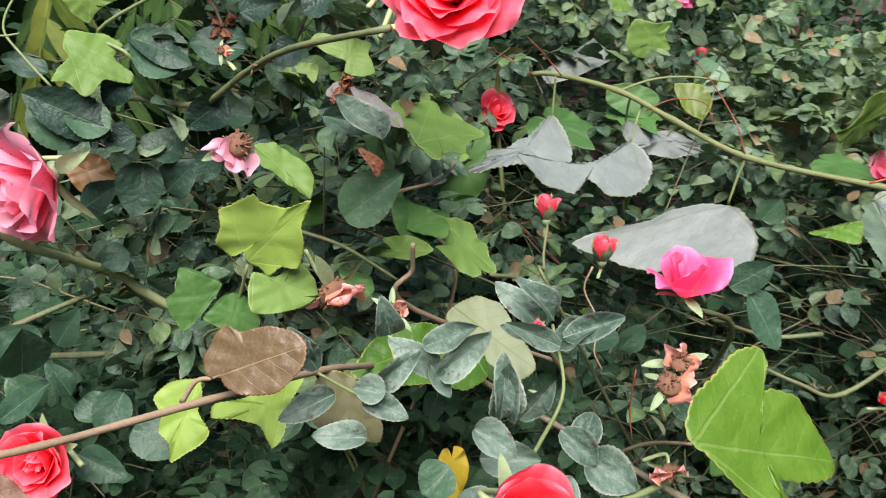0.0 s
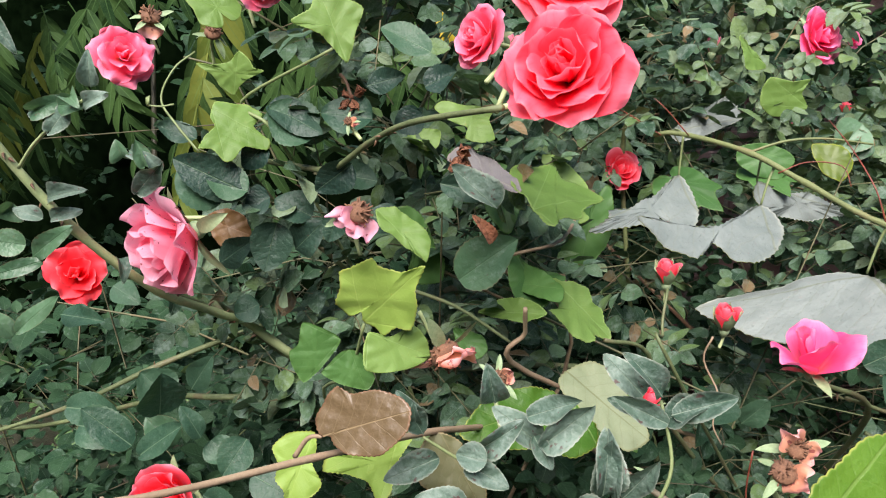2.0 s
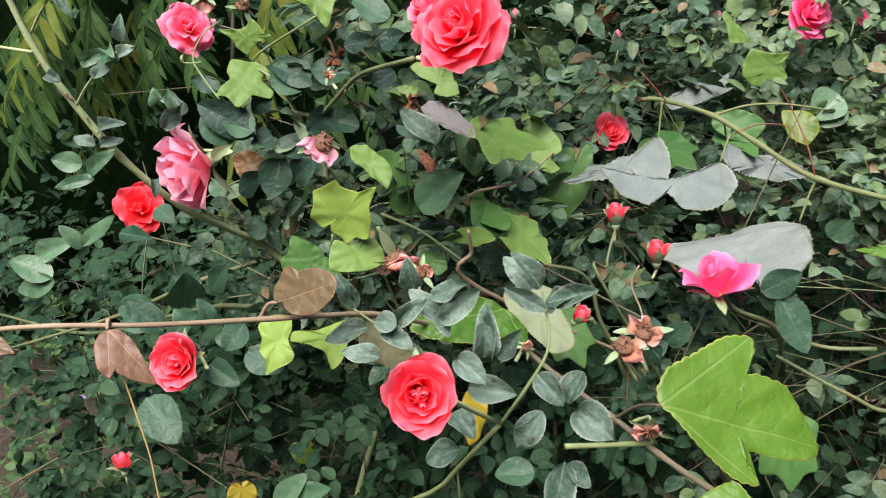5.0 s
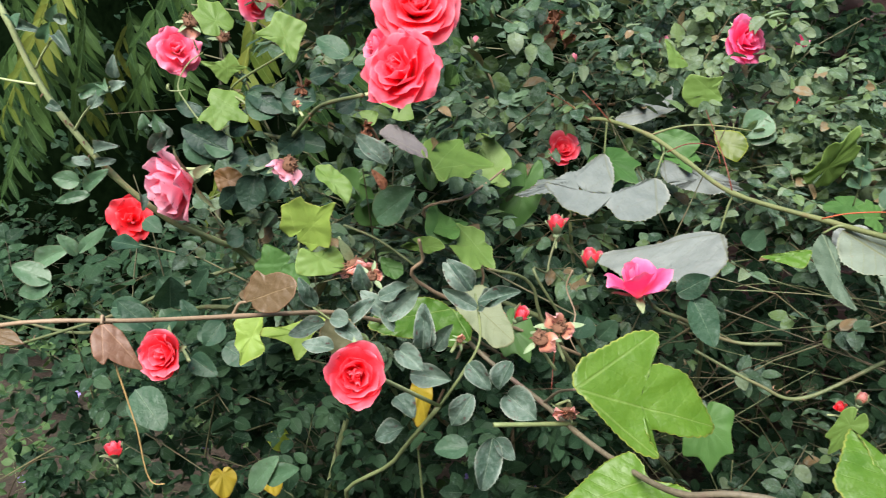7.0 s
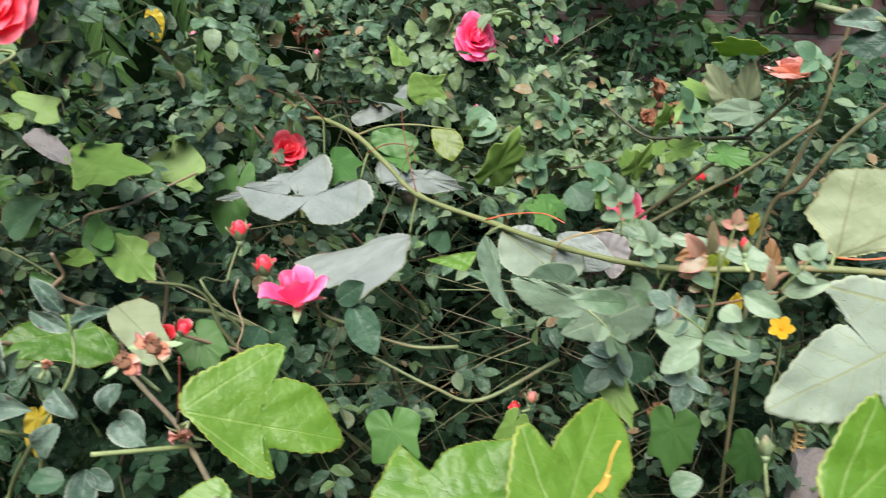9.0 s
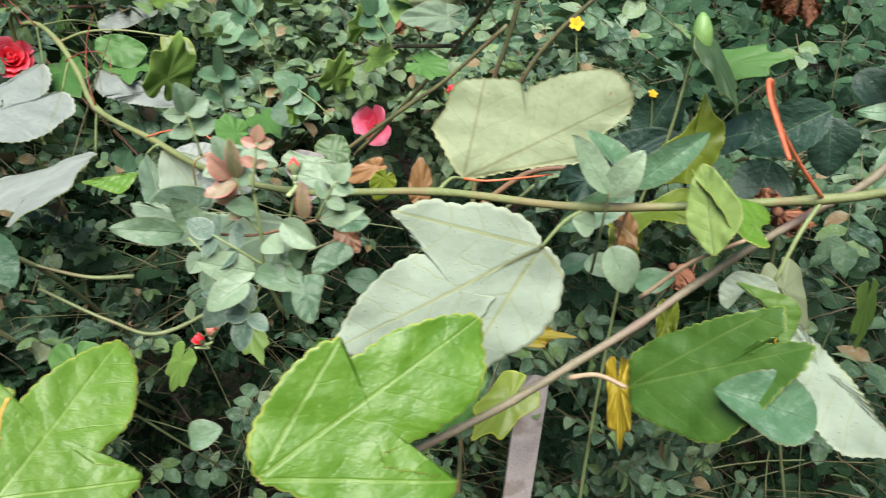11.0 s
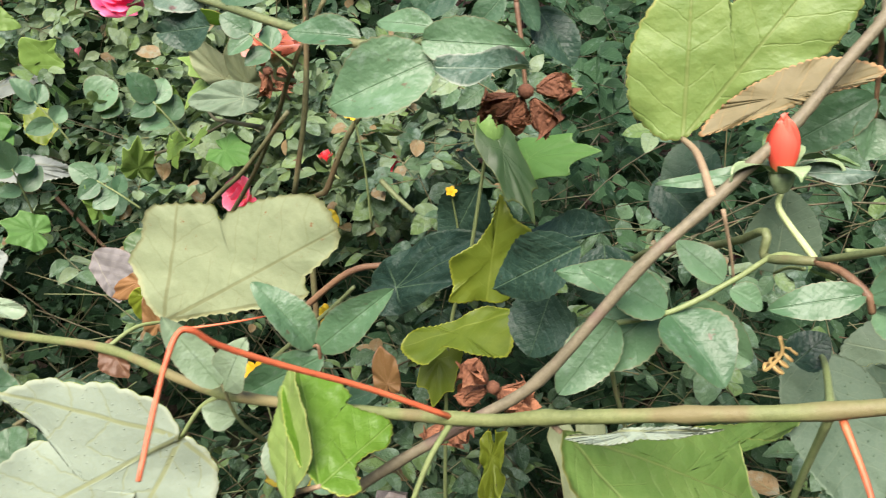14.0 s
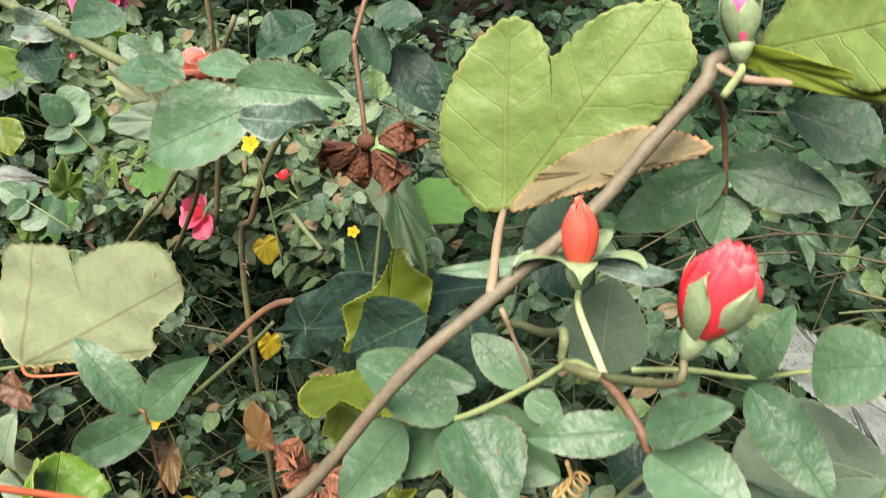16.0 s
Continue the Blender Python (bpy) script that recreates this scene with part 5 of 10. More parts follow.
shaped_leaf(vine, (1.263, 0.635, 1.195), (1.194, 0.587, 1.107), (0.181, 0.797, -0.577), ((0.00, 0.00), (-0.17, 0.01), (-0.32, 0.11), (-0.46, 0.29), (-0.49, 0.57), (-0.35, 0.55), (-0.21, 0.49), (-0.14, 0.39), (-0.13, 0.55), (-0.16, 0.76), (-0.13, 0.97), (0.00, 1.00), (0.16, 1.02), (0.32, 0.96), (0.50, 0.72), (0.50, 0.41), (0.25, 0.13)), (11, 4, 15,), [passion_top, passion_grey], stalk=(1.263, 0.562, 1.326), seed=26, droop=0.05, fold=0.05, label='grey-green underside of a broad lobed leaf')
shaped_leaf(vine, (1.287, 0.719, 1.276), (1.318, 0.663, 1.207), (0.281, 0.809, -0.517), ((0.00, 0.00), (0.16, 0.09), (0.26, 0.28), (0.22, 0.57), (0.14, 0.78), (0.00, 1.00), (-0.14, 0.93), (-0.26, 0.70), (-0.32, 0.44), (-0.30, 0.19), (-0.19, -0.04)), (5,), [passion_wet, passion_grey], stalk=(1.263, 0.562, 1.328), seed=27, fold=0.1)
shaped_leaf(vine, (1.407, 0.750, 1.246), (1.302, 0.720, 1.260), (-0.302, 0.897, -0.324), ((0.00, 0.00), (-0.16, 0.08), (-0.16, 0.33), (-0.08, 0.54), (-0.10, 0.85), (0.00, 1.00), (0.08, 0.91), (0.15, 0.79), (0.22, 0.66), (0.24, 0.45), (0.25, 0.22), (0.17, 0.01)), (5,), [passion_wet, passion_grey], stalk=(1.344, 0.560, 1.351), seed=28, fold=0.06)
shaped_leaf(low_vine, (1.202, 0.720, 1.398), (1.270, 0.730, 1.495), (-0.029, -0.991, 0.127), ((0.00, 0.00), (-0.08, -0.06), (-0.25, -0.05), (-0.36, 0.04), (-0.44, 0.16), (-0.49, 0.31), (-0.49, 0.48), (-0.44, 0.61), (-0.36, 0.64), (-0.25, 0.61), (-0.21, 0.59), (-0.20, 0.66), (-0.18, 0.77), (-0.12, 0.89), (0.00, 1.00), (0.09, 0.99), (0.17, 0.93), (0.22, 0.90), (0.25, 0.74), (0.24, 0.62), (0.18, 0.53), (0.08, 0.37), (0.06, 0.26), (0.02, 0.08)), (14, 7,), [passion_wet, passion_olive], stalk=(1.217, 0.652, 1.385), seed=29, droop=0.03, fold=0.06, wave=0.02, stalk_mat=vine_tan, stalk_r=0.002, label='broad yellow-green leaf with a tan rim')
shaped_leaf(low_vine, (1.210, 0.704, 1.403), (1.294, 0.699, 1.441), (-0.234, -0.893, 0.385), ((0.00, 0.00), (-0.10, 0.10), (-0.16, 0.27), (-0.20, 0.52), (-0.18, 0.76), (-0.10, 0.90), (0.00, 1.00), (0.03, 0.91), (0.02, 0.71), (0.02, 0.46), (0.01, 0.23)), (6,), [passion_tan, passion_tan], seed=30, fold=0.03, droop=0.03, label='folded lobe showing its tan underside')
shaped_leaf(low_vine, (1.307, 0.709, 1.476), (1.355, 0.666, 1.495), (-0.689, -0.706, 0.162), ((0.00, 0.00), (-0.10, 0.05), (-0.23, 0.18), (-0.41, 0.31), (-0.33, 0.58), (0.00, 1.00), (0.26, 0.98), (0.34, 0.72), (0.21, 0.46), (0.09, 0.21)), (5, 3,), [passion_wet, passion_olive], stalk=(1.299, 0.708, 1.476), seed=31, droop=0.05, fold=0.04, stalk_mat=vine_tan)
lobed_leaf(low_vine, (1.306, 0.705, 1.475), (1.353, 0.660, 1.466), 0.012, (0.028, -0.989, -0.146), "blade", [lime_leaf, yellow_leaf], seed=32, fold=0.1)
rose_leaflet(right_bush, (1.255, 0.700, 1.330), (1.258, 0.700, 1.377), 0.040, (0.120, -0.814, 0.568), passion_grey, stalk=(1.263, 0.660, 1.349), seed=33, label='pale leaf eaten full of holes')
shaped_leaf(vine, (1.402, 0.770, 1.284), (1.334, 0.799, 1.329), (0.201, 0.932, -0.301), ((0.00, 0.00), (0.20, -0.11), (0.20, 0.21), (0.24, 0.51), (0.25, 0.79), (0.13, 0.94), (-0.00, 1.00), (-0.04, 0.77), (-0.05, 0.53), (-0.04, 0.24)), (6,), [passion_top, passion_white], stalk=(1.344, 0.560, 1.351), seed=401, fold=0.05, label='whitish downy underside behind the rose leaves')
shaped_leaf(vine, (1.421, 0.800, 1.233), (1.324, 0.827, 1.233), (0.252, 0.908, -0.333), ((0.00, 0.00), (-0.31, 0.26), (-0.31, 0.52), (-0.29, 0.76), (0.00, 1.00), (0.31, 1.00), (0.60, 0.91), (0.42, 0.31)), (4,), [passion_top, passion_grey], stalk=(1.344, 0.560, 1.351), seed=402, fold=0.05)

# ---- bronze leaves ----
shaped_leaf(brown_vine, (-0.127, 0.430, 1.165), (-0.066, 0.423, 1.193), (-0.269, -0.889, 0.370), ((0.00, 0.00), (-0.17, -0.04), (-0.32, 0.09), (-0.42, 0.28), (-0.31, 0.42), (-0.28, 0.69), (-0.15, 0.92), (-0.00, 1.00), (0.17, 0.92), (0.32, 0.62), (0.25, 0.31), (0.13, 0.14), (0.02, 0.08)), (7,), [brown_leaf, brown_leaf], stalk=(-0.149, 0.435, 1.145), seed=34, fold=0.05, stalk_mat=vine_tan, label='bronze brown leaf beaded with drops')
shaped_leaf(brown_vine, (-0.198, 0.304, 1.171), (-0.154, 0.302, 1.138), (0.455, -0.612, 0.647), ((0.00, 0.00), (-0.11, 0.13), (-0.15, 0.34), (-0.07, 0.74), (0.00, 1.00), (0.18, 0.80), (0.28, 0.60), (0.30, 0.52), (0.41, 0.57), (0.44, 0.36), (0.29, 0.09), (0.14, -0.00)), (4, 8,), [russet_leaf, russet_leaf], stalk=(-0.201, 0.310, 1.172), seed=35, fold=0.12, droop=0.2, stalk_mat=vine_tan, label='drooping red-brown leaf with pale veins')
lobed_leaf(brown_vine, (-0.299, 0.270, 1.159), (-0.260, 0.270, 1.157), 0.019, (0.630, -0.466, 0.621), "heart", [brown_leaf, brown_leaf], seed=36, fold=0.1)
tendril(brown_vine, [(-0.188, 0.305, 1.136), (-0.175, 0.305, 1.096), (-0.167, 0.305, 1.069), (-0.161, 0.305, 1.032), (-0.153, 0.305, 1.019), (-0.140, 0.305, 1.021)], r=0.0008, material=tendril_tan)

# ---- gourd leaves ----
stem(gourd, "stem", [(-0.100, 0.850, 0.000), (-0.100, 0.850, 0.800), (-0.229, 0.700, 1.054), (-0.179, 0.620, 1.130), (-0.149, 0.575, 1.194)], 0.002, 0.0014, petiole_green, "")
stem(gourd, "stem", [(-0.100, 0.850, 0.800), (-0.200, 0.800, 1.100), (-0.266, 0.720, 1.293), (-0.269, 0.660, 1.347), (-0.301, 0.670, 1.369), (-0.190, 0.620, 1.415)], 0.002, 0.0014, petiole_green, "")
stem(gourd, "stem", [(-0.100, 0.850, 0.800), (0.000, 0.850, 1.100), (-0.070, 0.780, 1.200), (-0.010, 0.800, 1.229), (-0.005, 1.000, 1.250)], 0.0025, 0.0016, vine_tan, "")
stem(gourd, "stem", [(-0.343, 0.660, 1.321), (-0.365, 0.660, 1.346), (-0.386, 0.670, 1.369), (-0.377, 0.680, 1.397), (-0.365, 0.700, 1.414)], 0.0012, 0.0009, petiole_green, "")
shaped_leaf(gourd, (-0.149, 0.574, 1.197), (-0.095, 0.562, 1.249), (-0.011, -0.974, -0.227), ((0.00, 0.00), (-0.09, 0.07), (-0.15, -0.08), (-0.35, -0.08), (-0.45, 0.14), (-0.57, 0.24), (-0.52, 0.39), (-0.45, 0.65), (-0.33, 0.64), (-0.13, 0.74), (0.00, 1.00), (0.11, 0.75), (0.26, 0.62), (0.41, 0.35), (0.29, 0.23), (0.26, 0.05), (0.14, 0.04)), (10, 6, 13,), [ivy_yellow, ivy_top], seed=38, wave=0.025, fold=0.06, label='yellow-green lobed gourd leaf')
shaped_leaf(gourd, (-0.143, 0.568, 1.190), (-0.096, 0.591, 1.166), (0.563, -0.712, 0.420), ((0.00, 0.00), (-0.06, 0.33), (-0.33, 0.60), (-0.21, 0.87), (0.00, 1.00), (0.25, 0.79), (0.46, 0.42), (0.52, 0.13), (0.31, 0.02)), (4, 7,), [ivy_top, ivy_top], seed=39, wave=0.025, fold=0.06)
shaped_leaf(gourd, (-0.031, 0.713, 1.275), (0.031, 0.787, 1.279), (0.301, -0.306, 0.903), ((0.00, 0.00), (-0.21, 0.03), (-0.39, 0.01), (-0.61, 0.17), (-0.68, 0.34), (-0.65, 0.59), (-0.66, 0.81), (-0.43, 0.73), (-0.31, 0.82), (-0.16, 0.93), (0.00, 1.00), (0.08, 0.76), (0.18, 0.51), (0.27, 0.42), (0.26, 0.27), (0.27, 0.11), (0.36, -0.02), (0.29, -0.08)), (10, 6, 16,), [ivy_top, ivy_top], seed=40, wave=0.025, fold=0.06, label='light green lobed gourd leaf')
shaped_leaf(right_gourd, (0.007, 0.953, 1.225), (0.002, 0.968, 1.263), (0.349, -0.848, 0.399), ((0.00, 0.00), (-0.29, -0.18), (-0.79, -0.01), (-1.19, 0.17), (-1.68, 0.21), (-2.27, 0.38), (-2.05, 0.92), (-1.73, 1.25), (-1.27, 1.42), (-1.34, 1.75), (-1.28, 1.99), (-0.88, 1.93), (-0.36, 1.48), (0.00, 1.00), (0.04, 0.62), (-0.31, 0.37)), (13, 5, 10,), [ivy_top, ivy_top], seed=41, wave=0.025, fold=0.06)
shaped_leaf(gourd, (0.005, 1.072, 1.219), (-0.010, 1.047, 1.124), (0.301, -0.932, 0.201), ((0.00, 0.00), (0.09, -0.21), (0.21, -0.21), (0.36, -0.03), (0.42, 0.19), (0.40, 0.42), (0.30, 0.70), (0.15, 0.88), (0.00, 1.00), (-0.11, 0.84), (-0.27, 0.52), (-0.33, 0.18), (-0.27, -0.04), (-0.19, -0.29), (-0.11, -0.34), (-0.02, -0.19)), (8, 14,), [ivy_mid, ivy_mid], seed=42, wave=0.025, fold=0.06)
shaped_leaf(gourd, (-0.017, 0.768, 1.194), (0.048, 0.747, 1.144), (0.450, -0.450, 0.771), ((0.00, 0.00), (0.19, 0.13), (0.27, 0.33), (0.42, 0.29), (0.44, 0.54), (0.42, 0.72), (0.36, 0.84), (0.26, 0.89), (0.16, 0.84), (0.00, 1.00), (-0.14, 0.78), (-0.24, 0.65), (-0.17, 0.53), (-0.30, 0.38), (-0.24, 0.22), (-0.11, 0.12)), (9, 3,), [ivy_top, ivy_top], seed=43, wave=0.025, fold=0.06)
shaped_leaf(gourd, (-0.180, 0.750, 1.260), (-0.151, 0.751, 1.182), (0.556, -0.806, 0.204), ((0.00, 0.00), (-0.21, 0.04), (-0.33, 0.23), (-0.37, 0.66), (-0.42, 0.83), (-0.29, 1.08), (0.00, 1.00), (0.07, 0.78), (-0.06, 0.65), (0.06, 0.35), (0.13, 0.14)), (6,), [ivy_mid, ivy_mid], seed=44, wave=0.025, fold=0.06)
shaped_leaf(gourd, (-0.002, 0.743, 1.191), (-0.060, 0.768, 1.187), (-0.305, -0.557, 0.773), ((0.00, 0.00), (0.29, 0.49), (0.42, 0.98), (0.00, 1.00), (-0.18, 0.59), (-0.28, -0.02)), (3,), [ivy_mid, ivy_mid], seed=45, wave=0.025, fold=0.06)
shaped_leaf(gourd, (-0.015, 0.720, 1.171), (-0.087, 0.735, 1.164), (-0.207, -0.616, 0.760), ((0.00, 0.00), (-0.14, 0.24), (-0.12, 0.56), (0.00, 1.00), (0.15, 0.79), (0.24, 0.66), (0.21, 0.32), (0.13, 0.15)), (3,), [ivy_top, ivy_top], seed=46, wave=0.025, fold=0.06)
shaped_leaf(gourd, (-0.311, 0.673, 1.374), (-0.302, 0.669, 1.414), (0.253, -0.953, -0.165), ((0.00, 0.00), (-0.32, 0.14), (-0.52, 0.36), (-0.90, 0.54), (-0.47, 0.61), (-0.17, 0.73), (-0.00, 1.00), (0.26, 0.86), (0.39, 0.70), (0.61, 0.67), (0.29, 0.43), (0.11, 0.21)), (6, 3, 9,), [ivy_top, ivy_top], seed=47, wave=0.025, fold=0.06)
shaped_leaf(gourd, (-0.319, 0.646, 1.363), (-0.295, 0.624, 1.319), (0.505, -0.635, 0.585), ((0.00, 0.00), (-0.10, -0.12), (-0.34, -0.04), (-0.57, -0.01), (-0.79, 0.24), (-0.60, 0.44), (-0.80, 0.74), (-0.72, 0.89), (-0.37, 0.79), (-0.14, 0.99), (-0.00, 1.00), (0.17, 0.76), (0.38, 0.73), (0.25, 0.54), (0.03, 0.36), (0.06, 0.17)), (10, 6, 12,), [ivy_top, ivy_top], seed=48, wave=0.025, fold=0.06, label='light green lobed gourd leaf')
shaped_leaf(gourd, (-0.179, 0.624, 1.404), (-0.203, 0.625, 1.464), (0.508, -0.833, 0.220), ((0.00, 0.00), (-0.18, 0.42), (-0.49, 0.71), (-0.21, 0.79), (0.00, 1.00), (0.24, 0.84), (0.46, 0.60), (0.25, 0.33)), (4, 2, 6,), [ivy_top, ivy_top], seed=49, wave=0.025, fold=0.06)
lobed_leaf(gourd, (-0.328, 0.680, 1.454), (-0.354, 0.680, 1.487), 0.046, (0.497, -0.650, 0.575), "five_lobes", [ivy_top, ivy_top], seed=50, wave=0.025, fold=0.06)
shaped_leaf(gourd, (-0.179, 0.537, 1.112), (-0.194, 0.507, 1.056), (0.282, -0.875, 0.394), ((0.00, 0.00), (0.29, 0.11), (0.42, 0.34), (0.28, 0.50), (0.24, 0.70), (0.09, 0.79), (0.00, 1.00), (-0.15, 0.84), (-0.28, 0.69), (-0.31, 0.54), (-0.11, 0.36), (-0.10, 0.18)), (6, 9,), [ivy_yellow, ivy_top], seed=51, wave=0.025, fold=0.06)
shaped_leaf(gourd, (-0.110, 0.545, 1.117), (-0.111, 0.500, 1.079), (0.514, -0.557, 0.652), ((0.00, 0.00), (0.29, 0.27), (0.53, 0.51), (0.84, 0.66), (0.82, 0.84), (0.53, 0.78), (0.22, 0.79), (-0.00, 1.00), (-0.10, 0.80), (-0.08, 0.42), (-0.20, 0.01)), (7, 4, 10,), [ivy_yellow, ivy_top], seed=52, wave=0.025, fold=0.06, label='yellow-green lobed gourd leaf')
shaped_leaf(gourd, (-0.186, 0.616, 1.164), (-0.215, 0.598, 1.126), (0.366, -0.918, 0.156), ((0.00, 0.00), (0.40, 0.05), (0.70, 0.19), (0.52, 0.52), (0.54, 0.73), (0.34, 0.89), (0.00, 1.00), (-0.06, 0.69), (-0.06, 0.34)), (6, 2,), [ivy_mid, ivy_mid], seed=53, wave=0.025, fold=0.06)
shaped_leaf(gourd, (-0.170, 0.596, 1.163), (-0.154, 0.594, 1.128), (0.452, -0.854, 0.257), ((0.00, 0.00), (0.26, -0.02), (0.58, 0.12), (0.78, 0.23), (0.51, 0.61), (0.00, 1.00), (-0.27, 0.82), (-0.22, 0.46), (-0.20, 0.18)), (5, 3,), [ivy_mid, ivy_mid], seed=54, wave=0.025, fold=0.06)
shaped_leaf(gourd, (0.301, 1.295, 1.350), (0.244, 1.279, 1.393), (0.173, -0.976, -0.135), ((0.00, 0.00), (-0.29, 0.10), (-0.57, 0.44), (-0.53, 0.80), (-0.25, 0.99), (-0.00, 1.00), (0.21, 0.60), (0.43, 0.36), (0.14, 0.29)), (5, 3, 7,), [ivy_top, ivy_mid], seed=55, wave=0.025, fold=0.06)
shaped_leaf(gourd, (0.237, 1.293, 1.407), (0.196, 1.280, 1.455), (0.523, -0.821, 0.228), ((0.00, 0.00), (-0.45, 0.32), (-0.23, 0.69), (-0.00, 1.00), (0.03, 0.48)), (3,), [ivy_top, ivy_mid], seed=56, wave=0.025, fold=0.06)
shaped_leaf(gourd, (0.198, 1.192, 1.297), (0.275, 1.194, 1.279), (0.091, -0.950, 0.298), ((0.00, 0.00), (-0.18, 0.44), (-0.14, 0.83), (0.00, 1.00), (0.40, 0.82), (0.44, 0.40), (0.29, 0.03)), (3,), [ivy_mid, ivy_mid], seed=57, wave=0.025, fold=0.06)
shaped_leaf(gourd, (0.295, 1.204, 1.301), (0.336, 1.183, 1.255), (0.129, -0.851, 0.510), ((0.00, 0.00), (-0.51, 0.38), (-0.46, 0.82), (0.00, 1.00), (0.22, 0.58)), (3,), [lime_leaf, ivy_mid], seed=58, wave=0.025, fold=0.06)
shaped_leaf(gourd, (0.011, 0.678, 1.102), (-0.070, 0.602, 1.096), (0.470, -0.556, 0.685), ((0.00, 0.00), (-0.24, -0.16), (-0.42, -0.09), (-0.46, 0.18), (-0.33, 0.39), (-0.24, 0.66), (-0.15, 0.87), (-0.00, 1.00), (0.16, 0.79), (0.23, 0.55), (0.15, 0.15)), (7, 2,), [passion_top, passion_olive], seed=59, wave=0.025, fold=0.06)
shaped_leaf(gourd, (0.005, 0.727, 1.112), (0.088, 0.702, 1.062), (0.230, -0.654, 0.721), ((0.00, 0.00), (-0.24, 0.09), (-0.34, 0.36), (-0.22, 0.58), (-0.15, 0.83), (-0.00, 1.00), (0.24, 0.91), (0.26, 0.61), (0.25, 0.26), (0.16, 0.02)), (5,), [passion_olive, passion_olive], seed=60, wave=0.025, fold=0.06)
shaped_leaf(gourd, (-0.071, 0.525, 1.131), (-0.036, 0.518, 1.076), (0.418, -0.833, 0.363), ((0.00, 0.00), (-0.15, 0.20), (-0.19, 0.52), (-0.15, 0.86), (0.00, 1.00), (0.28, 0.68), (0.49, 0.40), (0.43, 0.14), (0.21, -0.02)), (4,), [olive_leaf, olive_leaf], seed=61, wave=0.025, fold=0.06)
lobed_leaf(gourd, (0.123, 1.200, 1.240), (0.180, 1.150, 1.215), 0.083, (0.056, -0.695, 0.717), "five_lobes", [ivy_mid, ivy_mid], seed=62, wave=0.025, fold=0.06)
lobed_leaf(right_gourd, (0.233, 1.200, 1.260), (0.266, 1.150, 1.240), 0.071, (0.175, -0.667, 0.724), "five_lobes", [ivy_mid, ivy_mid], seed=63, wave=0.025, fold=0.06)
lobed_leaf(gourd, (0.330, 0.850, 0.925), (0.344, 0.830, 0.860), 0.080, (-0.050, -0.596, 0.802), "five_lobes", [ivy_mid, ivy_mid], seed=64, wave=0.025, fold=0.06)
lobed_leaf(gourd, (0.045, 0.850, 1.027), (0.082, 0.830, 0.986), 0.069, (0.140, -0.624, 0.769), "five_lobes", [ivy_mid, ivy_mid], seed=65, wave=0.025, fold=0.06)
lobed_leaf(right_gourd, (0.747, 1.000, 1.443), (0.726, 0.960, 1.461), 0.070, (-0.118, -0.064, 0.991), "five_lobes", [ivy_yellow, ivy_top], seed=66, wave=0.025, fold=0.06, label='bright lime leaf seen from its edge')
lobed_leaf(right_gourd, (0.716, 1.050, 1.384), (0.679, 1.030, 1.402), 0.047, (-0.140, -0.621, 0.771), "five_lobes", [ivy_top, ivy_top], seed=67, wave=0.025, fold=0.06)
lobed_leaf(right_gourd, (0.702, 1.050, 1.372), (0.673, 1.030, 1.345), 0.040, (-0.130, -0.618, 0.775), "five_lobes", [ivy_top, ivy_top], seed=68, wave=0.025, fold=0.06)
lobed_leaf(right_gourd, (0.618, 1.080, 1.277), (0.632, 1.070, 1.300), 0.038, (0.114, -0.719, 0.686), "five_lobes", [ivy_top, ivy_top], seed=69, wave=0.025, fold=0.06)
lobed_leaf(right_gourd, (0.656, 1.080, 1.300), (0.675, 1.070, 1.310), 0.034, (0.066, -0.625, 0.778), "five_lobes", [ivy_top, ivy_top], seed=70, wave=0.025, fold=0.06)
lobed_leaf(right_gourd, (0.496, 1.100, 1.207), (0.535, 1.050, 1.197), 0.056, (0.012, -0.615, 0.788), "five_lobes", [ivy_mid, ivy_mid], seed=71, wave=0.025, fold=0.06)
lobed_leaf(right_gourd, (0.616, 0.720, 1.074), (0.639, 0.700, 1.039), 0.037, (-0.274, -0.656, 0.703), "five_lobes", [ivy_top, ivy_top], seed=72, wave=0.025, fold=0.06)
lobed_leaf(right_gourd, (0.689, 0.780, 1.007), (0.687, 0.770, 0.946), 0.062, (-0.110, -0.576, 0.810), "five_lobes", [ivy_mid, ivy_mid], seed=73, wave=0.025, fold=0.06, label='green lobed leaf low in the bush')
lobed_leaf(right_gourd, (0.766, 0.720, 1.019), (0.754, 0.720, 0.977), 0.051, (-0.172, -0.514, 0.841), "five_lobes", [ivy_mid, ivy_mid], seed=74, wave=0.025, fold=0.06)
lobed_leaf(right_gourd, (0.500, 0.800, 0.977), (0.479, 0.800, 0.930), 0.035, (0.246, -0.465, 0.851), "five_lobes", [ivy_top, ivy_mid], seed=75, wave=0.025, fold=0.06)
shaped_leaf(right_gourd, (1.075, 0.890, 1.201), (0.970, 0.878, 1.164), (-0.224, -0.523, 0.822), ((0.00, 0.00), (0.14, 0.22), (0.09, 0.52), (0.11, 0.91), (0.00, 1.00), (-0.16, 0.91), (-0.26, 0.76), (-0.13, 0.62), (-0.27, 0.39), (-0.39, 0.08)), (4, 9,), [lime_leaf, lime_leaf], seed=76, wave=0.025, fold=0.06)
lobed_leaf(right_gourd, (1.081, 0.920, 1.333), (1.140, 0.900, 1.350), 0.047, (0.157, -0.697, 0.700), "five_lobes", [ivy_mid, ivy_mid], seed=77, wave=0.025, fold=0.06)
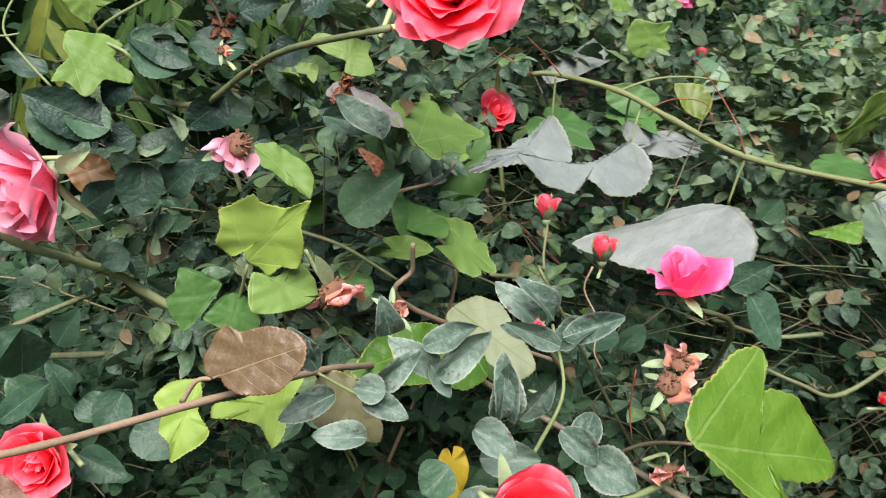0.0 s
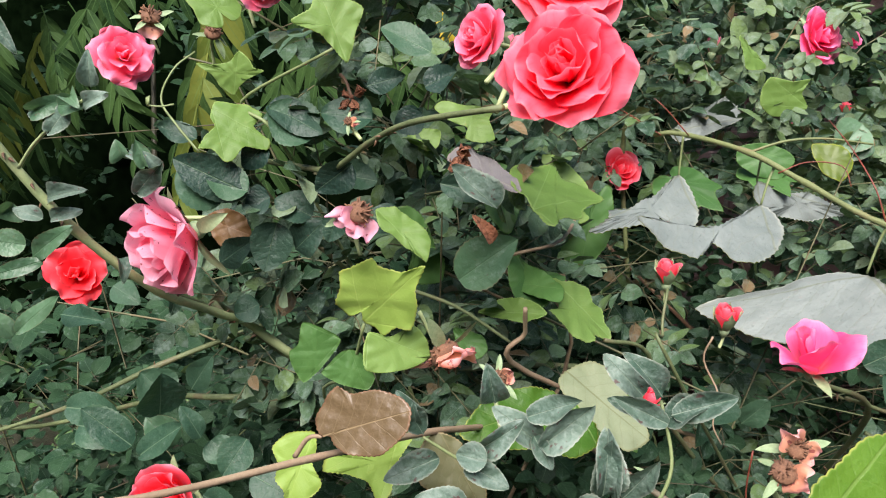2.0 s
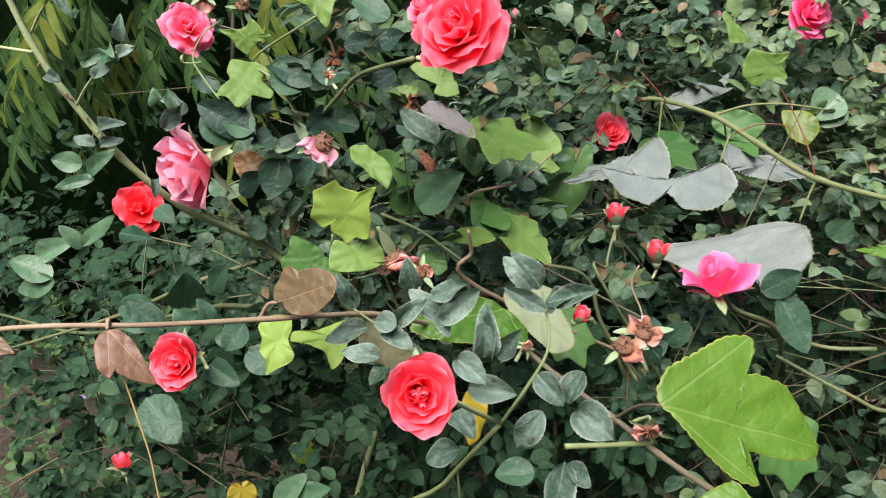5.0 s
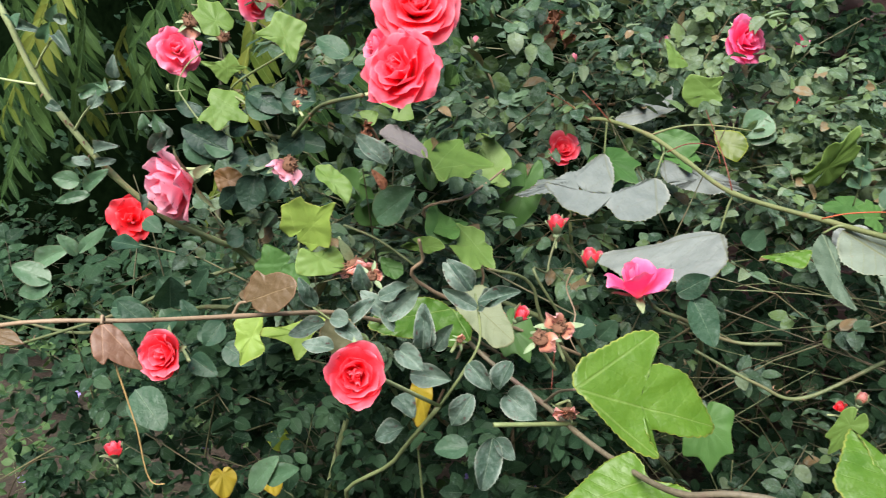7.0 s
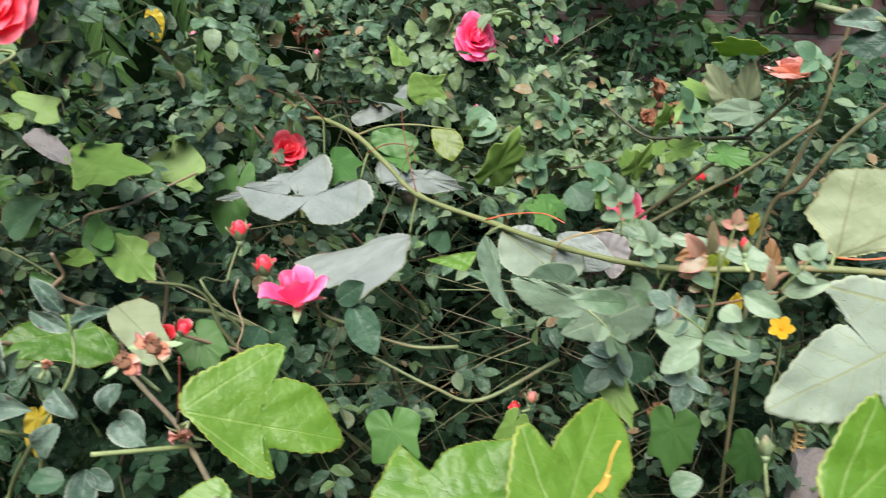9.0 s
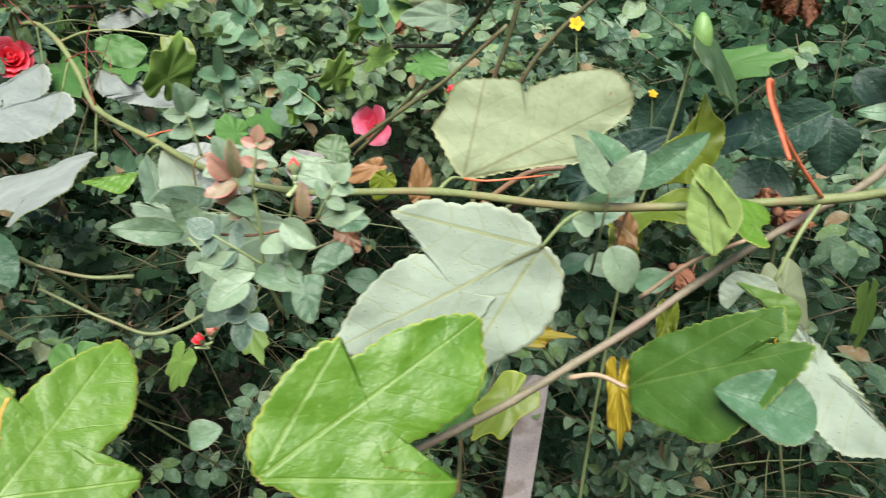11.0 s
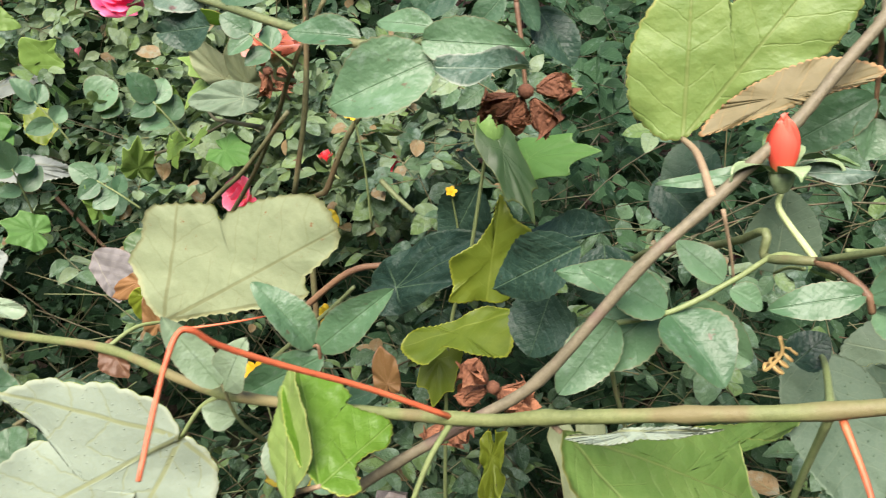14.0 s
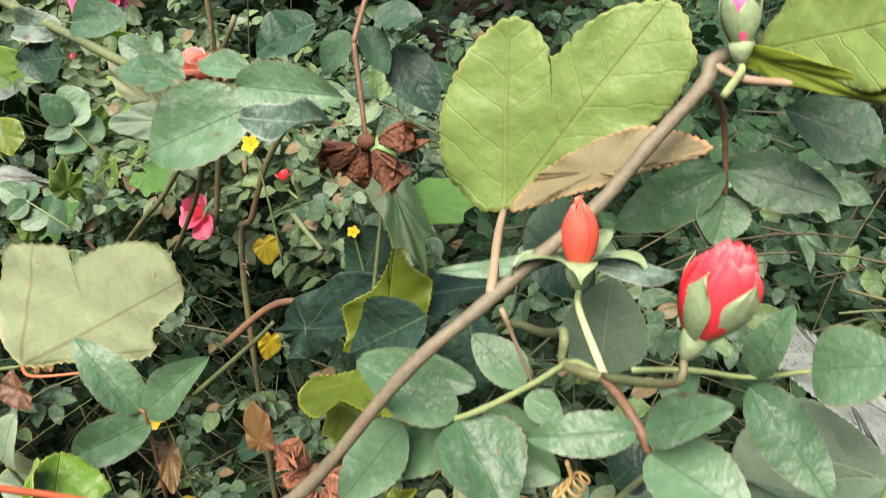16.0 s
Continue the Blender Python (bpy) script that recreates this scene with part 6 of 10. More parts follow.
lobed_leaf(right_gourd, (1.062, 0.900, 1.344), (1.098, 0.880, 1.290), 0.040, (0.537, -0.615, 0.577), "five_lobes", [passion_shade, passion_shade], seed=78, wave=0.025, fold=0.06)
lobed_leaf(right_gourd, (1.145, 0.800, 1.131), (1.166, 0.780, 1.067), 0.049, (0.094, -0.633, 0.768), "five_lobes", [passion_olive, passion_olive], seed=80, wave=0.025, fold=0.06)
lobed_leaf(right_gourd, (1.204, 0.750, 1.145), (1.207, 0.750, 1.095), 0.027, (0.283, -0.568, 0.772), "five_lobes", [ivy_top, ivy_top], seed=81, wave=0.025, fold=0.06)
lobed_leaf(right_gourd, (0.996, 0.920, 1.130), (0.994, 0.900, 1.086), 0.045, (0.198, -0.475, 0.857), "five_lobes", [lime_leaf, lime_leaf], seed=82, wave=0.025, fold=0.06)
lobed_leaf(right_gourd, (0.841, 0.620, 1.088), (0.837, 0.600, 1.037), 0.063, (0.171, -0.426, 0.888), "five_lobes", [ivy_mid, passion_olive], seed=83, wave=0.025, fold=0.06)
lobed_leaf(right_gourd, (0.893, 0.600, 1.092), (0.862, 0.580, 1.061), 0.044, (0.118, -0.428, 0.896), "five_lobes", [lime_leaf, passion_olive], seed=84, wave=0.025, fold=0.06)
shaped_leaf(right_gourd, (1.049, 0.894, 1.208), (1.061, 0.901, 1.304), (0.300, -0.953, 0.033), ((0.00, 0.00), (-0.33, -0.05), (-0.32, 0.11), (-0.38, 0.38), (-0.15, 0.55), (-0.05, 0.77), (0.00, 1.00), (0.14, 0.81), (0.33, 0.69), (0.32, 0.38), (0.20, 0.04)), (6,), [lime_leaf, lime_leaf], seed=85, fold=0.05, wave=0.03, label='yellowing leaf behind the rose leaves')
shaped_leaf(gourd, (-0.160, 0.640, 1.279), (-0.109, 0.625, 1.240), (0.351, -0.621, 0.701), ((0.00, 0.00), (-0.22, 0.14), (-0.28, 0.42), (-0.28, 0.77), (0.00, 1.00), (0.06, 0.73), (0.10, 0.51), (0.16, 0.24)), (4,), [ivy_top, ivy_top], seed=403, wave=0.03)
shaped_leaf(gourd, (-0.090, 0.850, 1.301), (-0.067, 0.805, 1.231), (0.302, -0.754, 0.583), ((0.00, 0.00), (-0.34, 0.29), (-0.19, 0.69), (0.00, 1.00), (0.23, 0.75), (0.28, 0.27)), (3, 5,), [ivy_mid, ivy_mid], seed=404, wave=0.03)
shaped_leaf(gourd, (-0.063, 0.800, 1.218), (-0.021, 0.747, 1.171), (0.202, -0.555, 0.807), ((0.00, 0.00), (-0.05, 0.26), (-0.16, 0.44), (-0.45, 0.67), (0.00, 1.00), (0.30, 0.73), (0.19, 0.29)), (4,), [ivy_mid, ivy_mid], seed=405, wave=0.03)
shaped_leaf(gourd, (-0.107, 0.720, 1.149), (-0.079, 0.701, 1.126), (0.204, -0.612, 0.764), ((0.00, 0.00), (-0.46, 0.55), (-0.36, 0.94), (0.00, 1.00), (0.22, 0.60)), (3,), [ivy_mid, ivy_mid], seed=406, wave=0.03)

# ---- roses ----
rose((0.011, 0.492, 1.406), (-0.15, -0.90, 0.42), 0.0800, coral, "large coral-pink rose in full bloom", stalk=(-0.025, 0.500, 1.376), seed=86, openness=0.90, count=26, ruffle=0.11)
rose((0.012, 0.545, 1.470), (0.430, -0.792, 0.433), 0.0837, coral_deep, "coral-red rose behind the largest bloom", stalk=(-0.041, 0.560, 1.369), seed=87, openness=0.9, count=32)
rose((-0.072, 0.620, 1.427), (-0.608, -0.746, 0.271), 0.0521, rose_pink, "fading pink rose turned away", stalk=(-0.056, 0.600, 1.390), seed=88, openness=0.85, count=22)
rose((-0.326, 0.555, 1.249), (-0.42, -0.86, -0.28), 0.0980, pink, "drooping salmon-pink rose with speckled petals", stalk=(-0.352, 0.600, 1.267), seed=89, openness=0.74, count=18, ruffle=0.12)
rose((-0.689, 0.900, 1.120), (0.550, -0.739, 0.389), 0.0821, scarlet, "small open scarlet rose", stalk=(-0.684, 0.920, 1.080), seed=90, openness=0.9, count=14, ruffle=0.16)
rose((-0.785, 1.180, 1.423), (0.603, -0.742, 0.294), 0.0991, rose_pink, "open pink rose with a coral heart", stalk=(-0.756, 1.200, 1.394), seed=91, openness=0.95, count=16, ruffle=0.14)
rose((-0.282, 0.475, 1.068), (0.035, -0.976, 0.217), 0.0651, coral_deep, "coral-red rose with a pale sepal", stalk=(-0.259, 0.500, 1.054), seed=92, openness=0.46, count=20, ruffle=0.06)
rose((0.066, 0.290, 1.169), (0.378, -0.879, 0.290), 0.0553, coral_deep, "coral-red rose with a spiral heart", stalk=(0.060, 0.500, 1.053), seed=93, openness=0.44, count=20, ruffle=0.05)
rose((0.038, 1.200, 1.258), (0.56, -0.74, 0.37), 0.0640, coral_deep, "small half-open coral-red rose", stalk=(0.020, 1.230, 1.225), seed=94, openness=0.56, count=18, ruffle=0.05)
rose((0.228, 0.750, 1.157), (-0.135, -0.290, 0.948), 0.0850, magenta, "loose magenta-pink rose seen from the side", stalk=(0.231, 0.770, 1.120), seed=95, openness=0.6, count=7, ruffle=0.09)
rose((0.337, 1.400, 1.460), (0.636, -0.734, 0.237), 0.0843, magenta, "pink rose turned to the light", stalk=(0.312, 1.440, 1.427), seed=96, openness=0.85, count=20)
rose((0.622, 1.200, 1.195), (-0.260, -0.842, 0.473), 0.0660, rose_pink, "ragged pink rose behind a cane", stalk=(0.648, 1.220, 1.157), seed=97, openness=1.0, count=8)
rose((0.814, 1.000, 1.427), (0.083, 0.078, 0.993), 0.0687, peach, "flat pale pink rose going over", stalk=(0.820, 1.020, 1.378), seed=98, openness=1.0, count=14)
rose((-0.341, 0.800, 1.484), (0.785, -0.594, 0.176), 0.0508, rose_pink, "pale pink fading rose", stalk=(-0.361, 0.820, 1.443), seed=99, openness=0.9, count=14)
rose((0.446, 1.700, 1.464), (0.434, -0.869, 0.237), 0.0372, magenta, "last pink petals of an old rose", stalk=(0.428, 1.720, 1.425), seed=100, openness=0.9, count=6)
rose((0.803, 1.330, 1.217), (0.331, -0.772, 0.543), 0.0357, coral_deep, "small coral-red rose deep in the bush", stalk=(0.776, 1.350, 1.185), seed=101, openness=0.7, count=12)
rose((0.048, 0.760, 1.069), (0.273, -0.688, 0.672), 0.0285, scarlet, "small dark red half-open rose", stalk=(0.050, 0.770, 1.041), seed=102, openness=0.8, count=14)

# ---- buds ----
rosebud((0.099, 0.876, 1.182), (-0.010, -0.197, 0.980), 0.0326, coral_deep, "coral-red bud breaking open", stalk=(0.099, 0.880, 1.146), seed=103)
rosebud((0.159, 0.824, 1.150), (-0.008, -0.301, 0.954), 0.0325, coral_deep, "coral-red bud on a thin stalk", stalk=(0.156, 0.830, 1.115), seed=104)
rosebud((0.086, 0.741, 1.085), (0.556, -0.258, 0.791), 0.0254, coral_deep, "small red and cream bud", stalk=(0.071, 0.750, 1.062), seed=105)
rosebud((0.321, 1.500, 1.316), (-0.099, 0.003, 0.995), 0.0298, pink, "tight small pink bud on a thin stalk", stalk=(0.324, 1.500, 1.282), seed=106, tight=0.8)
rosebud((-0.139, 1.210, 1.442), (-0.035, 0.014, 0.999), 0.0293, pink, "tight pale pink bud on a stalk", stalk=(-0.143, 1.220, 1.396), seed=107, tight=0.8)
rosebud((-0.001, 1.450, 1.414), (-0.060, 0.007, 0.998), 0.0328, pink, "tight small pink bud on a thin stalk", stalk=(-0.003, 1.450, 1.364), seed=108, tight=0.8)
rosebud((0.117, 1.550, 1.338), (-0.075, 0.005, 0.997), 0.0318, pink, "tight small pink bud on a thin stalk", stalk=(0.115, 1.550, 1.298), seed=109, tight=0.8)
rosebud((0.174, 1.500, 1.449), (0.132, 0.070, 0.989), 0.0394, pink, "pale pink bud among dry petals", stalk=(0.165, 1.500, 1.402), seed=110, tight=0.6)
rosebud((-0.596, 0.720, 0.762), (-0.089, -0.070, 0.994), 0.0341, coral_deep, "small coral bud with white sepals", stalk=(-0.605, 0.740, 0.706), seed=111, sepal_open=0.8)
rosebud((0.495, 0.858, 0.975), (-0.424, -0.449, 0.786), 0.0179, scarlet, "tiny red bud low on a twig", stalk=(0.482, 0.870, 0.957), seed=112)
rosebud((0.516, 0.849, 0.995), (0.149, -0.232, 0.961), 0.0220, peach, "pale dried bud low on a twig", stalk=(0.504, 0.860, 0.969), seed=113, tight=0.5)
rosebud((0.753, 0.600, 1.086), (-0.092, 0.139, 0.986), 0.0229, sepal_petal, "closed green bud standing upright", stalk=(0.761, 0.600, 1.034), seed=114, tight=1.0)
rosebud((0.742, 1.250, 1.237), (-0.119, -0.242, 0.963), 0.0224, scarlet, "tiny scarlet bud among the canes", stalk=(0.755, 1.260, 1.205), seed=115)
rosebud((0.443, 1.700, 1.333), (-0.048, -0.102, 0.994), 0.0303, coral_deep, "tiny coral bud far in the bush", stalk=(0.452, 1.700, 1.290), seed=116)
rosebud((0.714, 0.600, 1.273), (-0.091, 0.134, 0.987), 0.0168, scarlet, "thin red bud on a young shoot", stalk=(0.716, 0.580, 1.255), seed=117, tight=1.0)
rosebud((1.248, 0.672, 1.408), (-0.061, 0.101, 0.993), 0.0338, coral_leaf, "pointed coral bud with long curled sepals", stalk=(1.265, 0.647, 1.359), seed=118, tight=1.0, sepal_open=1.3, fat=0.95, group='rosebuds near the vine')
rosebud((1.300, 0.700, 1.491), (-0.106, 0.089, 0.990), 0.0255, magenta, "green rosebud just showing pink", stalk=(1.297, 0.700, 1.460), seed=119, tight=1.0, sepal_open=0.05, group='rosebuds near the vine')
rosebud((1.304, 0.600, 1.420), (0.307, 0.023, 0.951), 0.0355, scarlet, "fat red rosebud opening from green sepals", stalk=(1.265, 0.645, 1.359), seed=120, tight=0.86, sepal_open=0.05, fat=1.2, ruffle=0.05, count=18, sepal_wide=1.0, stalk_mat=cane_mid, group='rosebuds near the vine')

# ---- faded and dead blooms ----
spent_rose((-0.141, 0.543, 1.293), (0.529, -0.666, 0.526), 0.0370, "faded pink rose with a bare brown heart", stalk=(-0.146, 0.560, 1.256), seed=121, petals=3, material=faded_pink, sepals=2)
spent_rose((-0.087, 0.598, 1.168), (0.690, -0.396, -0.606), 0.0560, "withered rose with peach and pink petals", stalk=(-0.109, 0.600, 1.201), seed=122, petals=4, material=peach, sepals=5)
spent_rose((0.167, 0.500, 1.144), (0.138, -0.725, 0.675), 0.0338, "spent rose with a brown heart and peach petals", stalk=(0.176, 0.540, 1.097), seed=123, petals=2, sepals=3)
spent_rose((0.179, 0.530, 1.148), (0.282, -0.620, 0.732), 0.0324, "spent rose with a dark brown heart", stalk=(0.183, 0.550, 1.104), seed=124, petals=2, sepals=2)
spent_rose((0.189, 0.560, 1.044), (0.195, -0.822, -0.536), 0.0307, "withered pink rose hanging down", stalk=(0.171, 0.580, 1.039), seed=125, petals=4, material=peach)
spent_rose((-0.610, 1.000, 1.466), (0.489, -0.589, 0.644), 0.0528, "spent rose with pale star-shaped sepals", stalk=(-0.613, 1.020, 1.417), seed=126, petals=1, sepals=5)
spent_rose((-0.402, 0.800, 1.435), (0.428, -0.555, 0.713), 0.0370, "dry brown seed head with sepals", stalk=(-0.413, 0.820, 1.401), seed=127, petals=0, sepals=5)
spent_rose((-0.177, 0.620, 1.356), (-0.109, -0.707, 0.699), 0.0153, "dry reddish seed head with sepals", stalk=(-0.166, 0.620, 1.341), seed=128, petals=1, sepals=4)
spent_rose((-0.027, 0.520, 1.181), (0.316, -0.676, 0.666), 0.0246, "crumpled grey mildewed rose bud", stalk=(-0.021, 0.500, 1.152), seed=129, petals=1, sepals=5)
spent_rose((0.082, 0.500, 1.130), (0.568, -0.486, 0.665), 0.0152, "small dry grey rose bud", stalk=(0.073, 0.500, 1.115), seed=130, petals=1, sepals=4)
dead_bloom((1.104, 0.773, 1.414), 0.0437, "dried dark brown bloom hanging from a red stalk", stalk=(1.096, 0.780, 1.468), seed=131, lumps=5)
dead_bloom((1.098, 0.700, 1.238), 0.0385, "crumpled brown dead bloom behind the vine", stalk=(1.113, 0.720, 1.213), seed=132, lumps=6)
dead_bloom((0.666, 1.250, 1.354), 0.0573, "dry reddish brown dead bloom", stalk=(0.690, 1.260, 1.314), seed=133, lumps=6)
dead_bloom((-0.072, 1.590, 1.483), 0.0698, "dried brown rose head", stalk=(-0.084, 1.600, 1.421), seed=134, lumps=6)
dead_bloom((1.036, 0.800, 1.145), 0.0381, "crumpled brown dead bloom low in the bush", stalk=(1.051, 0.800, 1.134), seed=135, lumps=5)
dead_bloom((-0.081, 0.620, 1.333), 0.022, "shrivelled brown rose head among twigs", stalk=(-0.074, 0.640, 1.314), seed=407, lumps=4)
dead_bloom((-0.189, 0.660, 1.375), 0.020, "shrivelled dark rose head on a bare twig", stalk=(-0.203, 0.670, 1.394), seed=408, lumps=4)

# ---- single rose leaves in front ----
rose_leaflet(bush, (-0.069, 0.470, 1.155), (-0.083, 0.460, 1.186), 0.018, (0.202, -0.842, 0.500), rose_sick, seed=136, fold=0.51, curl=0.27, wave=0.12)
rose_leaflet(bush, (-0.058, 0.470, 1.139), (-0.092, 0.450, 1.128), 0.020, (0.116, -0.829, 0.547), rose_sick, seed=137, fold=0.65, curl=0.09, wave=0.12)
rose_leaflet(bush, (0.011, 0.480, 1.152), (0.045, 0.480, 1.185), 0.021, (0.375, -0.825, 0.423), rose_sick, seed=138, fold=0.98, curl=0.06, wave=0.12)
rose_leaflet(bush, (0.007, 0.490, 1.149), (-0.021, 0.480, 1.176), 0.020, (0.099, -0.824, 0.558), rose_sick, seed=139, fold=0.83, curl=0.17, wave=0.12)
rose_leaflet(bush, (0.089, 0.520, 1.179), (0.067, 0.510, 1.213), 0.019, (0.497, -0.753, 0.431), rose_sick, seed=140, fold=0.75, curl=0.17, wave=0.12)
rose_leaflet(bush, (0.094, 0.520, 1.160), (0.058, 0.510, 1.179), 0.017, (0.095, -0.936, 0.340), rose_sick, seed=141, fold=1.10, curl=0.27, wave=0.12)
rose_leaflet(bush, (0.095, 0.520, 1.167), (0.138, 0.520, 1.185), 0.020, (0.186, -0.841, 0.508), rose_sick, seed=142, fold=0.61, curl=0.11, wave=0.12)
rose_leaflet(bush, (0.053, 0.470, 1.126), (0.058, 0.460, 1.173), 0.023, (0.404, -0.763, 0.505), rose_sick, seed=143, fold=0.51, curl=0.17, wave=0.12)
rose_leaflet(bush, (0.040, 0.470, 1.097), (0.082, 0.470, 1.098), 0.026, (0.533, -0.732, 0.424), rose_sick, seed=144, fold=0.90, curl=0.23, wave=0.12)
rose_leaflet(bush, (0.104, 0.480, 1.081), (0.084, 0.470, 1.046), 0.025, (0.176, -0.899, 0.402), rose_sick, seed=145, fold=0.61, curl=0.10, wave=0.12)
rose_leaflet(bush, (0.033, 0.470, 1.036), (0.003, 0.460, 1.023), 0.025, (0.320, -0.656, 0.683), rose_sick, seed=146, fold=0.87, curl=0.18, wave=0.12)
rose_leaflet(bush, (0.098, 0.490, 1.017), (0.063, 0.480, 1.012), 0.027, (0.156, -0.653, 0.741), rose_green, seed=147, fold=0.37, curl=0.06, wave=0.05)
rose_leaflet(bush, (0.124, 0.490, 1.033), (0.121, 0.470, 0.980), 0.029, (0.369, -0.670, 0.644), rose_sick, seed=148, fold=0.80, curl=0.16, wave=0.12)
rose_leaflet(bush, (0.126, 0.490, 1.031), (0.150, 0.490, 1.013), 0.018, (0.247, -0.711, 0.659), rose_sick, seed=149, fold=0.57, curl=0.18, wave=0.12)
rose_leaflet(bush, (0.095, 0.490, 1.111), (0.122, 0.480, 1.090), 0.022, (-0.011, -0.814, 0.581), rose_sick, seed=150, fold=0.87, curl=0.12, wave=0.12)
rose_leaflet(bush, (0.027, 0.460, 1.075), (0.053, 0.450, 1.063), 0.024, (0.551, -0.610, 0.569), rose_sick, seed=151, fold=0.54, curl=0.17, wave=0.12)
rose_leaflet(bush, (-0.029, 0.470, 1.150), (-0.002, 0.460, 1.172), 0.017, (0.569, -0.709, 0.417), rose_sick, seed=152, fold=0.84, curl=0.25, wave=0.12)
rose_leaflet(bush, (-0.037, 0.460, 1.143), (-0.007, 0.450, 1.135), 0.018, (0.167, -0.840, 0.517), rose_sick, seed=153, fold=0.81, curl=0.13, wave=0.12)
rose_leaflet(bush, (0.123, 0.550, 1.055), (0.159, 0.530, 1.043), 0.036, (0.091, -0.841, 0.533), rose_sick, seed=154, fold=0.65, curl=0.18, wave=0.12)
rose_leaflet(bush, (0.125, 0.550, 1.095), (0.113, 0.540, 1.064), 0.024, (-0.037, -0.805, 0.593), rose_sick, seed=155, fold=1.10, curl=0.12, wave=0.12)
rose_leaflet(bush, (0.066, 0.470, 1.127), (0.087, 0.460, 1.160), 0.018, (0.199, -0.875, 0.442), rose_sick, seed=156, fold=0.56, curl=0.09, wave=0.12)
rose_leaflet(bush, (-0.074, 0.470, 1.158), (-0.074, 0.460, 1.179), 0.009, (0.068, -0.696, 0.715), rose_sick, seed=157, fold=0.57, curl=0.23, wave=0.12)
rose_leaflet(bush, (-0.025, 0.500, 1.170), (-0.029, 0.490, 1.200), 0.021, (0.076, -0.744, 0.663), rose_sick, seed=158, fold=0.90, curl=0.13, wave=0.12)
rose_leaflet(bush, (0.001, 0.480, 1.172), (0.034, 0.470, 1.192), 0.019, (-0.033, -0.851, 0.525), rose_sick, seed=159, fold=0.54, curl=0.19, wave=0.12)
rose_leaflet(bush, (-0.032, 0.440, 1.124), (-0.064, 0.430, 1.131), 0.019, (0.144, -0.721, 0.677), rose_sick, seed=160, fold=0.61, curl=0.22, wave=0.12)
rose_leaflet(bush, (-0.021, 0.450, 1.151), (-0.042, 0.450, 1.155), 0.020, (0.337, -0.772, 0.539), rose_sick, seed=161, fold=0.69, curl=0.21, wave=0.12)
rose_leaflet(bush, (0.057, 0.480, 1.126), (0.057, 0.460, 1.170), 0.020, (-0.048, -0.656, 0.753), rose_sick, seed=162, fold=1.03, curl=0.05, wave=0.12)
rose_leaflet(bush, (0.090, 0.530, 1.158), (0.120, 0.520, 1.179), 0.023, (-0.246, -0.733, 0.634), rose_sick, seed=163, fold=0.69, curl=0.11, wave=0.12)
rose_leaflet(bush, (0.086, 0.530, 1.162), (0.051, 0.530, 1.171), 0.014, (0.193, -0.854, 0.484), rose_sick, seed=164, fold=0.57, curl=0.17, wave=0.12)
rose_leaflet(bush, (0.076, 0.540, 1.171), (0.047, 0.540, 1.200), 0.020, (-0.106, -0.783, 0.613), rose_sick, seed=165, fold=0.60, curl=0.09, wave=0.12)
rose_leaflet(bush, (0.005, 0.480, 1.159), (0.020, 0.470, 1.141), 0.013, (0.111, -0.806, 0.582), rose_sick, seed=166, fold=0.56, curl=0.24, wave=0.12)
rose_leaflet(bush, (0.036, 0.450, 1.129), (0.064, 0.440, 1.118), 0.023, (-0.009, -0.709, 0.705), rose_sick, seed=167, fold=1.10, curl=0.28, wave=0.12)
rose_leaflet(bush, (0.022, 0.440, 1.107), (0.005, 0.430, 1.092), 0.027, (0.031, -0.805, 0.592), rose_green, seed=168, fold=0.42, curl=0.06, wave=0.05)
rose_leaflet(left_bush, (-0.413, 0.510, 1.258), (-0.435, 0.490, 1.265), 0.023, (0.815, -0.539, 0.211), rose_near, seed=169, fold=0.39, curl=0.06, wave=0.05)
rose_leaflet(left_bush, (-0.409, 0.510, 1.248), (-0.367, 0.500, 1.276), 0.018, (0.490, -0.806, 0.332), rose_near, seed=170, fold=0.25, curl=0.14, wave=0.05)
rose_leaflet(left_bush, (-0.398, 0.510, 1.246), (-0.436, 0.490, 1.234), 0.014, (0.726, -0.595, 0.344), rose_near, seed=171, fold=0.17, curl=0.01, wave=0.05)
rose_leaflet(left_bush, (-0.335, 0.550, 1.299), (-0.305, 0.540, 1.323), 0.020, (0.731, -0.620, 0.284), rose_sick, seed=172, fold=0.53, curl=0.15, wave=0.14)
rose_leaflet(left_bush, (-0.346, 0.470, 1.353), (-0.321, 0.460, 1.377), 0.016, (0.503, -0.695, 0.514), rose_sick, seed=173, fold=0.48, curl=0.28, wave=0.14)
rose_leaflet(left_bush, (-0.311, 0.460, 1.371), (-0.290, 0.455, 1.382), 0.013, (0.358, -0.850, 0.386), rose_sick, seed=174, fold=0.30, curl=0.11, wave=0.14)
rose_leaflet(left_bush, (-0.353, 0.470, 1.364), (-0.363, 0.470, 1.368), 0.010, (0.623, -0.763, 0.173), rose_sick, seed=175, fold=0.33, curl=0.24, wave=0.14)
rose_leaflet(left_bush, (-0.403, 0.520, 1.278), (-0.423, 0.510, 1.289), 0.014, (0.766, -0.576, 0.285), rose_sick, seed=176, fold=0.46, curl=0.24, wave=0.14)
rose_leaflet(left_bush, (-0.396, 0.520, 1.278), (-0.371, 0.520, 1.288), 0.012, (0.770, -0.434, 0.468), rose_sick, seed=177, fold=0.50, curl=0.24, wave=0.14)
rose_leaflet(left_bush, (-0.419, 0.480, 1.353), (-0.404, 0.480, 1.347), 0.013, (0.669, -0.730, 0.141), rose_sick, seed=178, fold=0.59, curl=0.18, wave=0.14)
